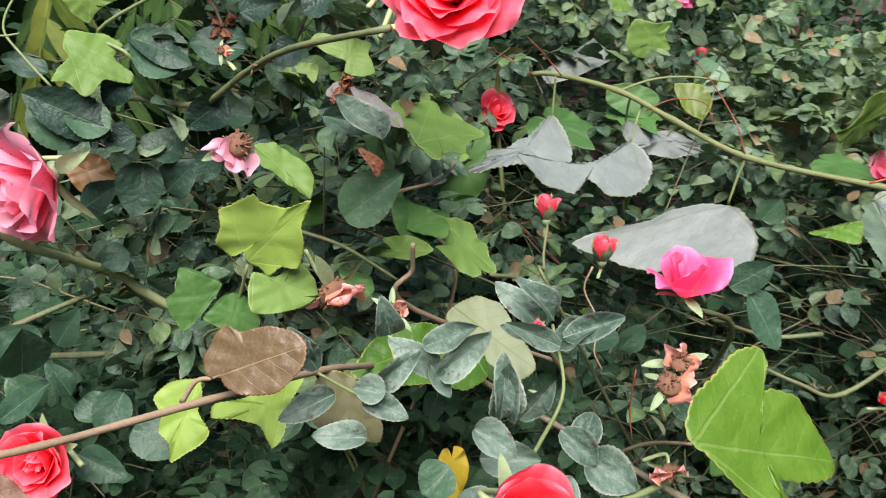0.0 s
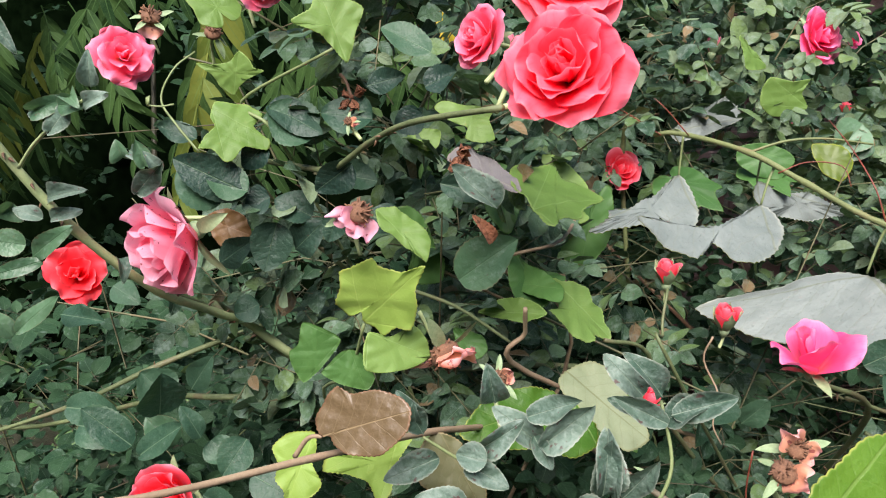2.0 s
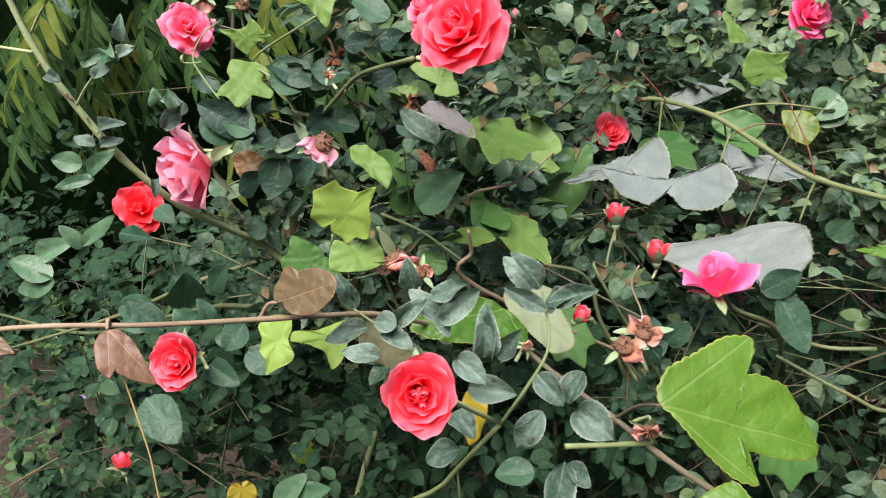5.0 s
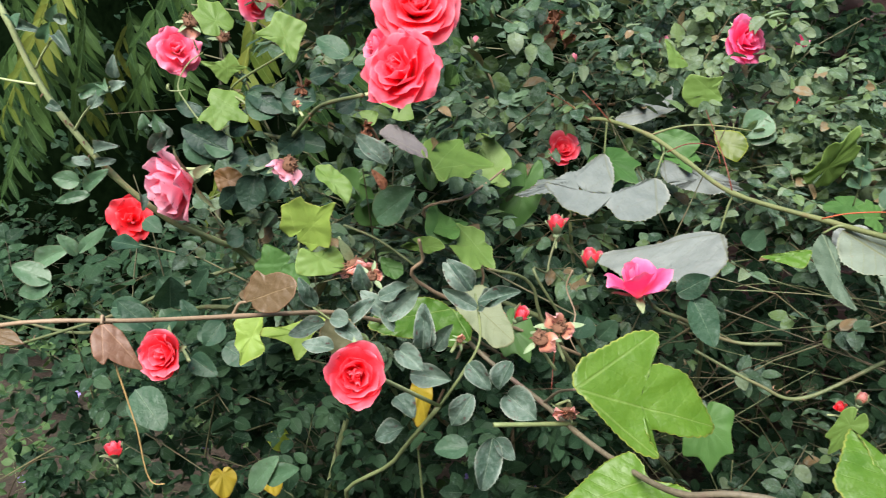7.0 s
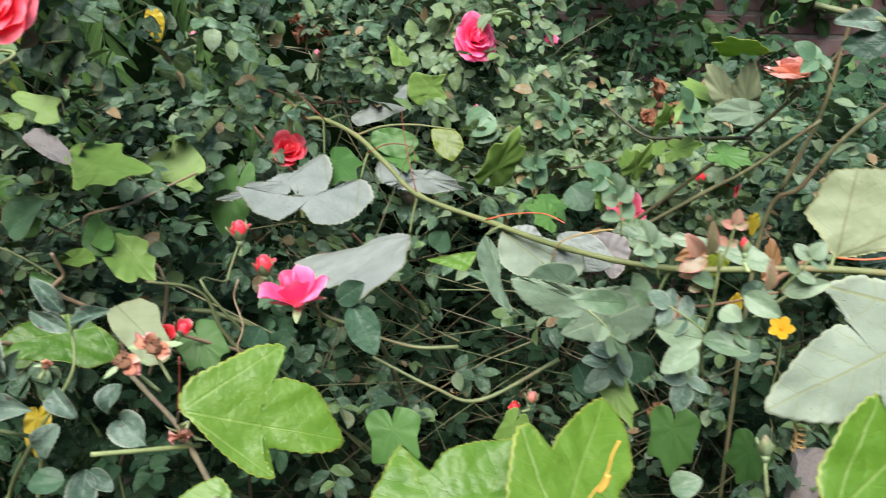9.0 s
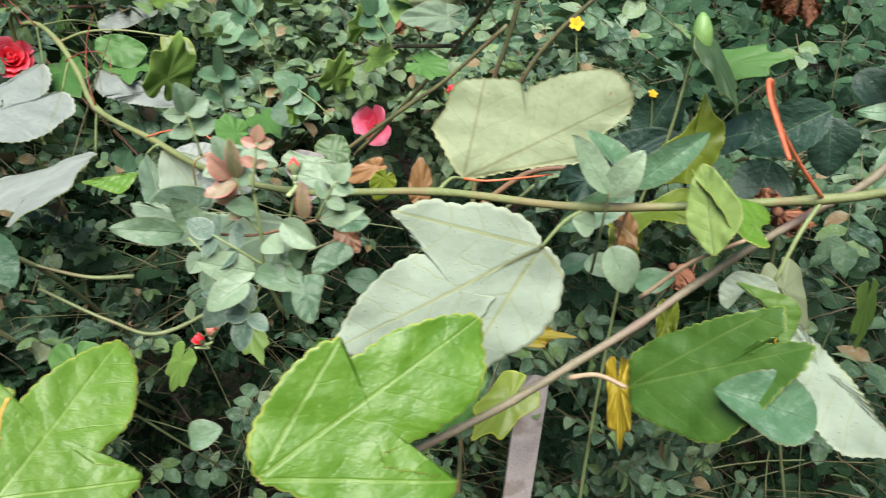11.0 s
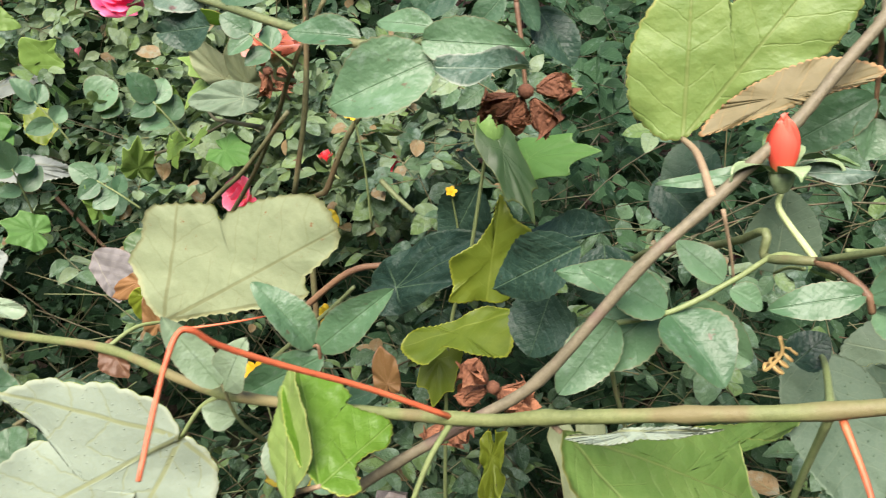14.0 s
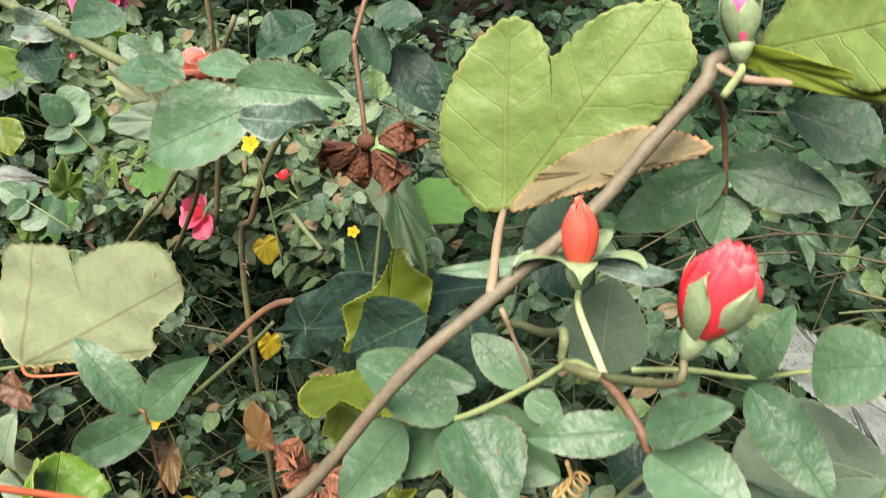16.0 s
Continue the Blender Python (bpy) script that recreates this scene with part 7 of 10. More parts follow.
rose_leaflet(left_bush, (-0.577, 0.660, 1.115), (-0.590, 0.640, 1.150), 0.022, (0.664, -0.477, 0.576), rose_near, seed=179, fold=0.3, curl=0.07, wave=0.05)
rose_leaflet(left_bush, (-0.571, 0.660, 1.121), (-0.513, 0.640, 1.169), 0.021, (0.497, -0.655, 0.569), rose_near, seed=180, fold=0.14, curl=0.19, wave=0.05)
rose_leaflet(left_bush, (-0.449, 0.660, 1.182), (-0.415, 0.650, 1.171), 0.027, (0.462, -0.759, 0.459), rose_green, seed=181, fold=0.2, curl=0.18, wave=0.05)
rose_leaflet(left_bush, (-0.364, 0.600, 1.078), (-0.345, 0.580, 1.128), 0.046, (0.521, -0.497, 0.694), rose_green, seed=182, fold=0.31, curl=0.04, wave=0.05)
rose_leaflet(left_bush, (-0.390, 0.590, 1.047), (-0.425, 0.570, 1.089), 0.033, (0.298, -0.720, 0.627), rose_green, seed=183, fold=0.42, curl=0.11, wave=0.05)
rose_leaflet(left_bush, (-0.374, 0.580, 1.044), (-0.324, 0.570, 1.087), 0.026, (0.313, -0.667, 0.676), rose_green, seed=184, fold=0.36, curl=0.12, wave=0.05)
rose_leaflet(bush, (-0.309, 0.580, 1.070), (-0.319, 0.570, 1.103), 0.020, (0.647, -0.554, 0.524), rose_green, seed=185, fold=0.18, curl=0.14, wave=0.05)
rose_leaflet(bush, (-0.252, 0.560, 1.086), (-0.267, 0.540, 1.059), 0.032, (0.397, -0.643, 0.655), rose_green, seed=186, fold=0.37, curl=0.15, wave=0.05)
rose_leaflet(bush, (-0.243, 0.550, 1.058), (-0.198, 0.540, 1.047), 0.034, (0.106, -0.741, 0.663), rose_green, seed=187, fold=0.17, curl=0.17, wave=0.05)
rose_leaflet(bush, (-0.280, 0.530, 1.045), (-0.239, 0.520, 1.033), 0.028, (0.268, -0.840, 0.472), rose_green, seed=188, fold=0.38, curl=0.18, wave=0.05)
rose_leaflet(bush, (-0.699, 0.720, 1.044), (-0.758, 0.700, 1.071), 0.041, (0.641, -0.525, 0.560), rose_near, seed=189, fold=0.27, curl=0.06, wave=0.05)
rose_leaflet(bush, (-0.694, 0.720, 1.039), (-0.753, 0.700, 1.023), 0.037, (0.436, -0.828, 0.351), rose_near, seed=190, fold=0.25, curl=0.08, wave=0.05)
rose_leaflet(bush, (-0.754, 0.740, 1.061), (-0.679, 0.730, 1.100), 0.037, (0.445, -0.794, 0.414), rose_near, seed=191, fold=0.42, curl=0.17, wave=0.05)
rose_leaflet(bush, (-0.519, 0.660, 1.041), (-0.448, 0.650, 1.049), 0.037, (0.590, -0.697, 0.407), rose_green, seed=192, fold=0.32, curl=0.06, wave=0.05)
rose_leaflet(bush, (-0.354, 0.640, 1.088), (-0.326, 0.630, 1.127), 0.028, (0.366, -0.784, 0.500), rose_green, seed=193, fold=0.24, curl=0.11, wave=0.05)
rose_leaflet(bush, (-0.452, 0.620, 0.937), (-0.389, 0.600, 0.895), 0.053, (0.560, -0.728, 0.396), rose_green, seed=194, fold=0.19, curl=0.05, wave=0.05)
rose_leaflet(bush, (-0.225, 0.600, 0.851), (-0.171, 0.600, 0.879), 0.030, (0.174, -0.734, 0.657), rose_near, seed=195, fold=0.34, curl=0.01, wave=0.05)
rose_leaflet(bush, (-0.252, 0.600, 0.828), (-0.206, 0.600, 0.889), 0.034, (0.291, -0.671, 0.682), rose_near, seed=196, fold=0.18, curl=0.05, wave=0.05)
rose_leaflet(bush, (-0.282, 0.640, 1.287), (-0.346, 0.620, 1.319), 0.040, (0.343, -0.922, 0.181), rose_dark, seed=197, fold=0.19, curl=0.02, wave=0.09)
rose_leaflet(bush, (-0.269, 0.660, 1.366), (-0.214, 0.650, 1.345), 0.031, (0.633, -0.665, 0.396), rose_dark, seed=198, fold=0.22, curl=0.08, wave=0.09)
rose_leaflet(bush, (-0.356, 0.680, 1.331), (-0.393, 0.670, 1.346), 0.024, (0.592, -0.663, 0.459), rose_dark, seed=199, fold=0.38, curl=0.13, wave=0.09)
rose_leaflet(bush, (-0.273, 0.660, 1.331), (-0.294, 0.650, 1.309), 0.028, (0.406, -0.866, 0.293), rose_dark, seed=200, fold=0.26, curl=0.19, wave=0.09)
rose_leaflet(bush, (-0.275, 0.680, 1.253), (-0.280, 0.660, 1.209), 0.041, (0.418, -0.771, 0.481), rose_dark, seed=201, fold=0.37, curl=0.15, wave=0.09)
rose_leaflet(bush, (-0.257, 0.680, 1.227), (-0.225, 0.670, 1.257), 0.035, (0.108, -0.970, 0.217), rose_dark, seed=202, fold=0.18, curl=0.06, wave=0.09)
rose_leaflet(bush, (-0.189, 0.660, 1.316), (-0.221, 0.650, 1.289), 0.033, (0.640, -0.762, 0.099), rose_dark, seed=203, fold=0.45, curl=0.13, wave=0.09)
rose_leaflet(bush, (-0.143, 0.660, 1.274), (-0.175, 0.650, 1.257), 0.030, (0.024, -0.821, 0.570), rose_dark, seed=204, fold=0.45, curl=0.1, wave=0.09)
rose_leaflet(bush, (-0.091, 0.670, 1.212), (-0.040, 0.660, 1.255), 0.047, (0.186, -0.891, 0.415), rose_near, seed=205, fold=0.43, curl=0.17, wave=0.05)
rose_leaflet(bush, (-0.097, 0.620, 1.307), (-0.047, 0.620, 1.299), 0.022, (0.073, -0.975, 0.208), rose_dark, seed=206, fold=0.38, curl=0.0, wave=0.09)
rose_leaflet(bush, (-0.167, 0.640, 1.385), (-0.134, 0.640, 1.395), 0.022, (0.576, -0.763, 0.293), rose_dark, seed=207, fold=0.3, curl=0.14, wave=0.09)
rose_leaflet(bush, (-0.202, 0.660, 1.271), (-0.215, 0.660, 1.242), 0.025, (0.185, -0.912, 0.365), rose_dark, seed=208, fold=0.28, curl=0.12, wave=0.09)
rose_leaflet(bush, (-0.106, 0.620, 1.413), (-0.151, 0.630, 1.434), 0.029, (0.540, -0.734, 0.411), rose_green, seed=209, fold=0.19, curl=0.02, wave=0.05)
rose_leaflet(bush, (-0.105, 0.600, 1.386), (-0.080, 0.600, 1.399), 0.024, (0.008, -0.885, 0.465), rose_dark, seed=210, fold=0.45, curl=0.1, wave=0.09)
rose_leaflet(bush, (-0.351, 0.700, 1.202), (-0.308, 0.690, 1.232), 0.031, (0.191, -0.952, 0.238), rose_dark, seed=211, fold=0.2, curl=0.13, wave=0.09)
rose_leaflet(bush, (0.280, 0.770, 1.130), (0.317, 0.760, 1.159), 0.032, (0.057, -0.945, 0.322), rose_green, seed=212, fold=0.16, curl=0.04, wave=0.05)
rose_leaflet(bush, (0.298, 0.770, 1.126), (0.335, 0.750, 1.075), 0.041, (0.195, -0.725, 0.661), rose_green, seed=213, fold=0.25, curl=0.19, wave=0.05)
rose_leaflet(bush, (0.285, 0.780, 1.109), (0.291, 0.770, 1.131), 0.022, (-0.192, -0.807, 0.559), rose_green, seed=214, fold=0.21, curl=0.02, wave=0.05)
rose_leaflet(bush, (0.164, 0.800, 1.075), (0.152, 0.790, 1.045), 0.038, (0.343, -0.661, 0.668), rose_green, seed=215, fold=0.4, curl=0.13, wave=0.05)
rose_leaflet(bush, (0.181, 0.800, 1.045), (0.204, 0.790, 1.076), 0.030, (0.404, -0.794, 0.455), rose_green, seed=216, fold=0.14, curl=0.06, wave=0.05)
rose_leaflet(right_bush, (0.540, 1.050, 1.244), (0.571, 1.030, 1.216), 0.049, (0.149, -0.941, 0.304), rose_green, seed=217, fold=0.17, curl=0.09, wave=0.05)
rose_leaflet(right_bush, (0.361, 0.950, 1.160), (0.379, 0.940, 1.188), 0.036, (0.295, -0.836, 0.463), rose_green, seed=218, fold=0.27, curl=0.09, wave=0.05)
rose_leaflet(right_bush, (0.381, 1.300, 1.327), (0.346, 1.280, 1.287), 0.060, (-0.038, -0.985, 0.166), rose_near, seed=219, fold=0.41, curl=0.04, wave=0.05)
rose_leaflet(right_bush, (0.352, 1.300, 1.300), (0.396, 1.280, 1.289), 0.050, (-0.122, -0.951, 0.283), rose_near, seed=220, fold=0.1, curl=0.13, wave=0.05)
rose_leaflet(right_bush, (0.638, 0.600, 1.211), (0.620, 0.580, 1.246), 0.021, (0.107, -0.836, 0.538), rose_pale, seed=221, fold=0.1, curl=0.01, wave=0.05)
rose_leaflet(right_bush, (0.620, 0.600, 1.210), (0.573, 0.570, 1.220), 0.023, (-0.020, -0.940, 0.341), rose_pale, seed=222, fold=0.29, curl=0.18, wave=0.05)
rose_leaflet(right_bush, (0.685, 0.585, 1.188), (0.643, 0.570, 1.199), 0.026, (-0.016, -0.940, 0.340), rose_pale, seed=223, fold=0.16, curl=0.04, wave=0.05)
rose_leaflet(right_bush, (0.686, 0.585, 1.188), (0.724, 0.570, 1.188), 0.022, (0.239, -0.708, 0.665), rose_pale, seed=224, fold=0.35, curl=0.18, wave=0.05)
rose_leaflet(right_bush, (0.681, 0.580, 1.182), (0.652, 0.560, 1.165), 0.026, (0.000, -0.818, 0.576), rose_pale, seed=225, fold=0.31, curl=0.16, wave=0.05)
rose_leaflet(right_bush, (0.697, 0.580, 1.218), (0.714, 0.570, 1.213), 0.021, (0.203, -0.785, 0.586), rose_pale, seed=226, fold=0.34, curl=0.03, wave=0.05)
rose_leaflet(right_bush, (0.714, 0.570, 1.237), (0.743, 0.560, 1.223), 0.021, (-0.091, -0.943, 0.320), rose_pale, seed=227, fold=0.44, curl=0.09, wave=0.05)
rose_leaflet(right_bush, (0.732, 0.570, 1.241), (0.733, 0.560, 1.269), 0.011, (0.242, -0.900, 0.362), rose_young, seed=228, fold=0.12, curl=0.19, wave=0.05)
rose_leaflet(right_bush, (0.743, 0.570, 1.242), (0.777, 0.560, 1.255), 0.018, (0.119, -0.949, 0.294), rose_pale, seed=229, fold=0.15, curl=0.15, wave=0.05)
rose_leaflet(right_bush, (0.675, 0.570, 1.267), (0.662, 0.560, 1.287), 0.015, (-0.245, -0.790, 0.562), rose_young, seed=230, fold=0.39, curl=0.14, wave=0.05)
rose_leaflet(right_bush, (0.681, 0.570, 1.268), (0.682, 0.555, 1.299), 0.012, (0.195, -0.822, 0.535), rose_young, seed=231, fold=0.44, curl=0.1, wave=0.05)
rose_leaflet(right_bush, (0.680, 0.570, 1.265), (0.657, 0.560, 1.256), 0.014, (-0.035, -0.788, 0.615), rose_young, seed=232, fold=0.16, curl=0.09, wave=0.05)
rose_leaflet(right_bush, (0.690, 0.580, 1.242), (0.670, 0.570, 1.247), 0.016, (-0.032, -0.817, 0.576), rose_pale, seed=233, fold=0.4, curl=0.06, wave=0.05)
rose_leaflet(right_bush, (0.759, 0.700, 1.139), (0.725, 0.700, 1.144), 0.025, (-0.244, -0.829, 0.503), rose_green, seed=234, fold=0.15, curl=0.12, wave=0.05)
rose_leaflet(right_bush, (0.953, 0.620, 1.265), (0.927, 0.610, 1.309), 0.022, (0.049, -0.733, 0.678), rose_pale, seed=235, fold=0.43, curl=0.17, wave=0.05)
rose_leaflet(right_bush, (0.955, 0.620, 1.261), (0.974, 0.610, 1.299), 0.025, (0.153, -0.788, 0.596), rose_pale, seed=236, fold=0.11, curl=0.15, wave=0.05)
rose_leaflet(right_bush, (0.948, 0.640, 1.230), (0.931, 0.630, 1.239), 0.021, (-0.102, -0.893, 0.439), rose_pale, seed=237, fold=0.16, curl=0.15, wave=0.05)
rose_leaflet(right_bush, (0.963, 0.660, 1.209), (0.983, 0.650, 1.173), 0.033, (0.251, -0.809, 0.532), rose_pale, seed=238, fold=0.18, curl=0.16, wave=0.05)
rose_leaflet(right_bush, (0.986, 0.660, 1.178), (1.016, 0.650, 1.190), 0.022, (0.192, -0.770, 0.608), rose_near, seed=239, fold=0.34, curl=0.04, wave=0.05)
rose_leaflet(right_bush, (0.945, 0.700, 1.180), (0.970, 0.690, 1.174), 0.023, (-0.140, -0.683, 0.717), rose_pale, seed=240, fold=0.4, curl=0.09, wave=0.05)
rose_leaflet(right_bush, (0.653, 0.800, 1.056), (0.632, 0.800, 1.090), 0.039, (0.044, -0.612, 0.790), rose_green, seed=241, fold=0.35, curl=0.0, wave=0.05)
rose_leaflet(right_bush, (0.572, 0.800, 1.068), (0.598, 0.790, 1.029), 0.030, (0.247, -0.806, 0.538), rose_green, seed=242, fold=0.14, curl=0.18, wave=0.05)
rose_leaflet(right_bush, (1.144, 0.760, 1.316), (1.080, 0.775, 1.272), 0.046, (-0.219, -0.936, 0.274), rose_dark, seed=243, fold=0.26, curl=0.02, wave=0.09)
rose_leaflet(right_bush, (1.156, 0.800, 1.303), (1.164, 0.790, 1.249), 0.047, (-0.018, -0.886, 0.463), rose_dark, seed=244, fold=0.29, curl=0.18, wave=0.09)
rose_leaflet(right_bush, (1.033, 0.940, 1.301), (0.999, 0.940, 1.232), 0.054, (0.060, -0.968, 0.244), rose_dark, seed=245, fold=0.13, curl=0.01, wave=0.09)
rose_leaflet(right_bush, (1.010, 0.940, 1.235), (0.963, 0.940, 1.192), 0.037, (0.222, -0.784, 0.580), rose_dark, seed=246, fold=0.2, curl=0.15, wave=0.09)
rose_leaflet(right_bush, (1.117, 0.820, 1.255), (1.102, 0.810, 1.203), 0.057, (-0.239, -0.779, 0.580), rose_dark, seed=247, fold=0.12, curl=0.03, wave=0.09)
rose_leaflet(right_bush, (1.201, 0.680, 1.324), (1.138, 0.680, 1.330), 0.020, (-0.332, -0.799, 0.502), rose_near, seed=248, fold=0.43, curl=0.09, wave=0.05)
rose_leaflet(right_bush, (1.198, 0.670, 1.318), (1.156, 0.660, 1.282), 0.039, (-0.459, -0.826, 0.329), rose_near, seed=249, fold=0.24, curl=0.08, wave=0.05)
rose_leaflet(right_bush, (1.202, 0.670, 1.316), (1.245, 0.660, 1.293), 0.037, (-0.368, -0.847, 0.385), rose_near, seed=250, fold=0.3, curl=0.17, wave=0.05)
rose_leaflet(right_bush, (1.225, 0.800, 1.373), (1.192, 0.790, 1.350), 0.041, (-0.428, -0.750, 0.504), rose_green, seed=251, fold=0.15, curl=0.13, wave=0.05)
rose_leaflet(right_bush, (1.188, 0.850, 1.340), (1.225, 0.840, 1.304), 0.040, (0.075, -0.936, 0.345), rose_dark, seed=252, fold=0.27, curl=0.05, wave=0.09)
rose_leaflet(right_bush, (1.092, 0.500, 1.156), (1.027, 0.490, 1.180), 0.046, (0.165, -0.745, 0.647), rose_near, seed=253, fold=0.35, curl=0.12, wave=0.05)
rose_leaflet(right_bush, (1.170, 0.480, 1.190), (1.143, 0.480, 1.179), 0.021, (-0.327, -0.511, 0.795), rose_near, seed=254, fold=0.45, curl=0.01, wave=0.05)
rose_leaflet(right_bush, (0.663, 0.500, 1.085), (0.686, 0.500, 1.098), 0.023, (0.239, -0.634, 0.735), rose_pale, seed=255, fold=0.42, curl=0.17, wave=0.05)
rose_leaflet(right_bush, (1.200, 0.655, 1.322), (1.158, 0.645, 1.349), 0.027, (0.076, -0.708, 0.702), rose_near, seed=256, fold=0.42, curl=0.14, wave=0.05)
rose_leaflet(right_bush, (1.175, 0.655, 1.314), (1.147, 0.640, 1.274), 0.029, (0.318, -0.511, 0.798), rose_near, seed=257, fold=0.16, curl=0.04, wave=0.05)
rose_leaflet(right_bush, (1.201, 0.655, 1.321), (1.232, 0.630, 1.298), 0.040, (0.431, -0.617, 0.658), rose_near, seed=258, fold=0.44, curl=0.12, wave=0.05)
rose_leaflet(right_bush, (1.300, 0.740, 1.420), (1.252, 0.730, 1.391), 0.027, (-0.168, -0.954, 0.247), rose_near, seed=259, fold=0.21, curl=0.15, wave=0.05)
rose_leaflet(right_bush, (1.301, 0.740, 1.421), (1.348, 0.730, 1.414), 0.026, (-0.250, -0.846, 0.470), rose_near, seed=260, fold=0.11, curl=0.13, wave=0.05)
rose_leaflet(right_bush, (1.301, 0.740, 1.409), (1.299, 0.730, 1.388), 0.025, (0.294, -0.763, 0.576), rose_near, seed=261, fold=0.44, curl=0.19, wave=0.05)
rose_leaflet(right_bush, (1.282, 0.620, 1.354), (1.243, 0.610, 1.349), 0.017, (-0.175, -0.838, 0.518), rose_near, seed=262, fold=0.23, curl=0.19, wave=0.05)
rose_leaflet(right_bush, (1.283, 0.620, 1.353), (1.312, 0.610, 1.376), 0.018, (0.191, -0.599, 0.777), rose_near, seed=263, fold=0.26, curl=0.01, wave=0.05)
rose_leaflet(right_bush, (1.286, 0.620, 1.347), (1.322, 0.600, 1.343), 0.029, (0.321, -0.630, 0.708), rose_near, seed=264, fold=0.16, curl=0.11, wave=0.05)
rose_leaflet(right_bush, (1.319, 0.680, 1.350), (1.328, 0.670, 1.385), 0.016, (-0.042, -0.670, 0.741), rose_near, seed=265, fold=0.11, curl=0.13, wave=0.05)
rose_leaflet(right_bush, (1.341, 0.680, 1.357), (1.366, 0.660, 1.376), 0.032, (-0.053, -0.755, 0.654), rose_near, seed=266, fold=0.19, curl=0.15, wave=0.05)
rose_leaflet(right_bush, (1.319, 0.680, 1.346), (1.355, 0.660, 1.313), 0.026, (-0.042, -0.664, 0.746), rose_near, seed=267, fold=0.11, curl=0.13, wave=0.05)
rose_leaflet(right_bush, (1.299, 0.660, 1.349), (1.291, 0.660, 1.358), 0.013, (0.256, -0.539, 0.802), rose_near, seed=268, fold=0.14, curl=0.09, wave=0.05)
rose_leaflet(right_bush, (1.227, 0.670, 1.335), (1.203, 0.670, 1.356), 0.020, (0.185, -0.702, 0.688), rose_near, seed=269, fold=0.21, curl=0.07, wave=0.05)
rose_leaflet(right_bush, (1.230, 0.660, 1.335), (1.247, 0.660, 1.326), 0.015, (0.234, -0.720, 0.654), rose_near, seed=270, fold=0.43, curl=0.03, wave=0.05)
rose_leaflet(right_bush, (1.357, 0.720, 1.439), (1.322, 0.720, 1.455), 0.029, (-0.170, -0.760, 0.627), rose_green, seed=271, fold=0.21, curl=0.16, wave=0.05)
rose_leaflet(right_bush, (1.268, 0.680, 1.287), (1.282, 0.680, 1.305), 0.023, (0.143, -0.638, 0.757), rose_dark, seed=272, fold=0.17, curl=0.18, wave=0.09)
rose_leaflet(right_bush, (1.242, 0.672, 1.394), (1.189, 0.660, 1.389), 0.009, (0.238, -0.649, 0.722), rose_near, seed=273, fold=0.36, curl=0.07, wave=0.05)
rose_leaflet(right_bush, (1.255, 0.672, 1.394), (1.289, 0.660, 1.399), 0.010, (-0.100, -0.767, 0.634), rose_sick, seed=274, fold=0.48, curl=0.10, wave=0.14)
rose_leaflet(right_bush, (1.055, 0.735, 1.438), (0.988, 0.720, 1.411), 0.048, (0.518, -0.688, 0.508), rose_near, seed=275, fold=0.39, curl=0.06, wave=0.05)
rose_leaflet(right_bush, (1.047, 0.735, 1.449), (1.112, 0.730, 1.447), 0.031, (0.278, -0.931, 0.236), rose_near, seed=276, fold=0.4, curl=0.1, wave=0.05)
rose_leaflet(right_bush, (1.054, 0.740, 1.456), (1.015, 0.740, 1.463), 0.017, (0.413, -0.780, 0.470), rose_near, seed=277, fold=0.34, curl=0.17, wave=0.05)
rose_leaflet(right_bush, (1.002, 0.750, 1.449), (0.950, 0.750, 1.454), 0.023, (0.579, -0.676, 0.456), rose_near, seed=278, fold=0.4, curl=0.03, wave=0.05)
rose_leaflet(right_bush, (1.059, 0.720, 1.435), (1.118, 0.710, 1.438), 0.023, (0.321, -0.718, 0.617), rose_sick, seed=279, fold=0.59, curl=0.05, wave=0.14)
rose_leaflet(right_bush, (0.866, 0.800, 1.452), (0.818, 0.800, 1.447), 0.032, (0.640, -0.728, 0.245), rose_dark, seed=280, fold=0.14, curl=0.06, wave=0.09)
rose_leaflet(right_bush, (0.876, 0.800, 1.475), (0.920, 0.800, 1.479), 0.030, (0.527, -0.729, 0.436), rose_green, seed=281, fold=0.38, curl=0.08, wave=0.05)
rose_leaflet(right_bush, (0.861, 0.800, 1.471), (0.810, 0.800, 1.474), 0.023, (0.634, -0.759, 0.148), rose_sick, seed=282, fold=0.33, curl=0.19, wave=0.14)
rose_leaflet(right_bush, (1.084, 0.800, 1.471), (1.059, 0.800, 1.447), 0.020, (0.111, -0.918, 0.380), rose_green, seed=283, fold=0.17, curl=0.17, wave=0.05)
rose_leaflet(right_bush, (1.091, 0.800, 1.474), (1.108, 0.800, 1.449), 0.020, (0.681, -0.596, 0.425), rose_green, seed=284, fold=0.32, curl=0.05, wave=0.05)
rose_leaflet(right_bush, (1.050, 0.820, 1.475), (0.999, 0.820, 1.457), 0.029, (0.377, -0.800, 0.467), rose_green, seed=285, fold=0.35, curl=0.13, wave=0.05)
rose_leaflet(right_bush, (1.103, 0.820, 1.462), (1.128, 0.820, 1.423), 0.031, (0.336, -0.813, 0.476), rose_dark, seed=286, fold=0.3, curl=0.01, wave=0.09)
rose_leaflet(right_bush, (1.099, 0.800, 1.483), (1.130, 0.800, 1.481), 0.019, (0.613, -0.610, 0.503), rose_green, seed=287, fold=0.13, curl=0.05, wave=0.05)
rose_leaflet(right_bush, (1.018, 0.820, 1.482), (1.032, 0.820, 1.454), 0.021, (0.297, -0.942, 0.158), rose_green, seed=288, fold=0.44, curl=0.04, wave=0.05)
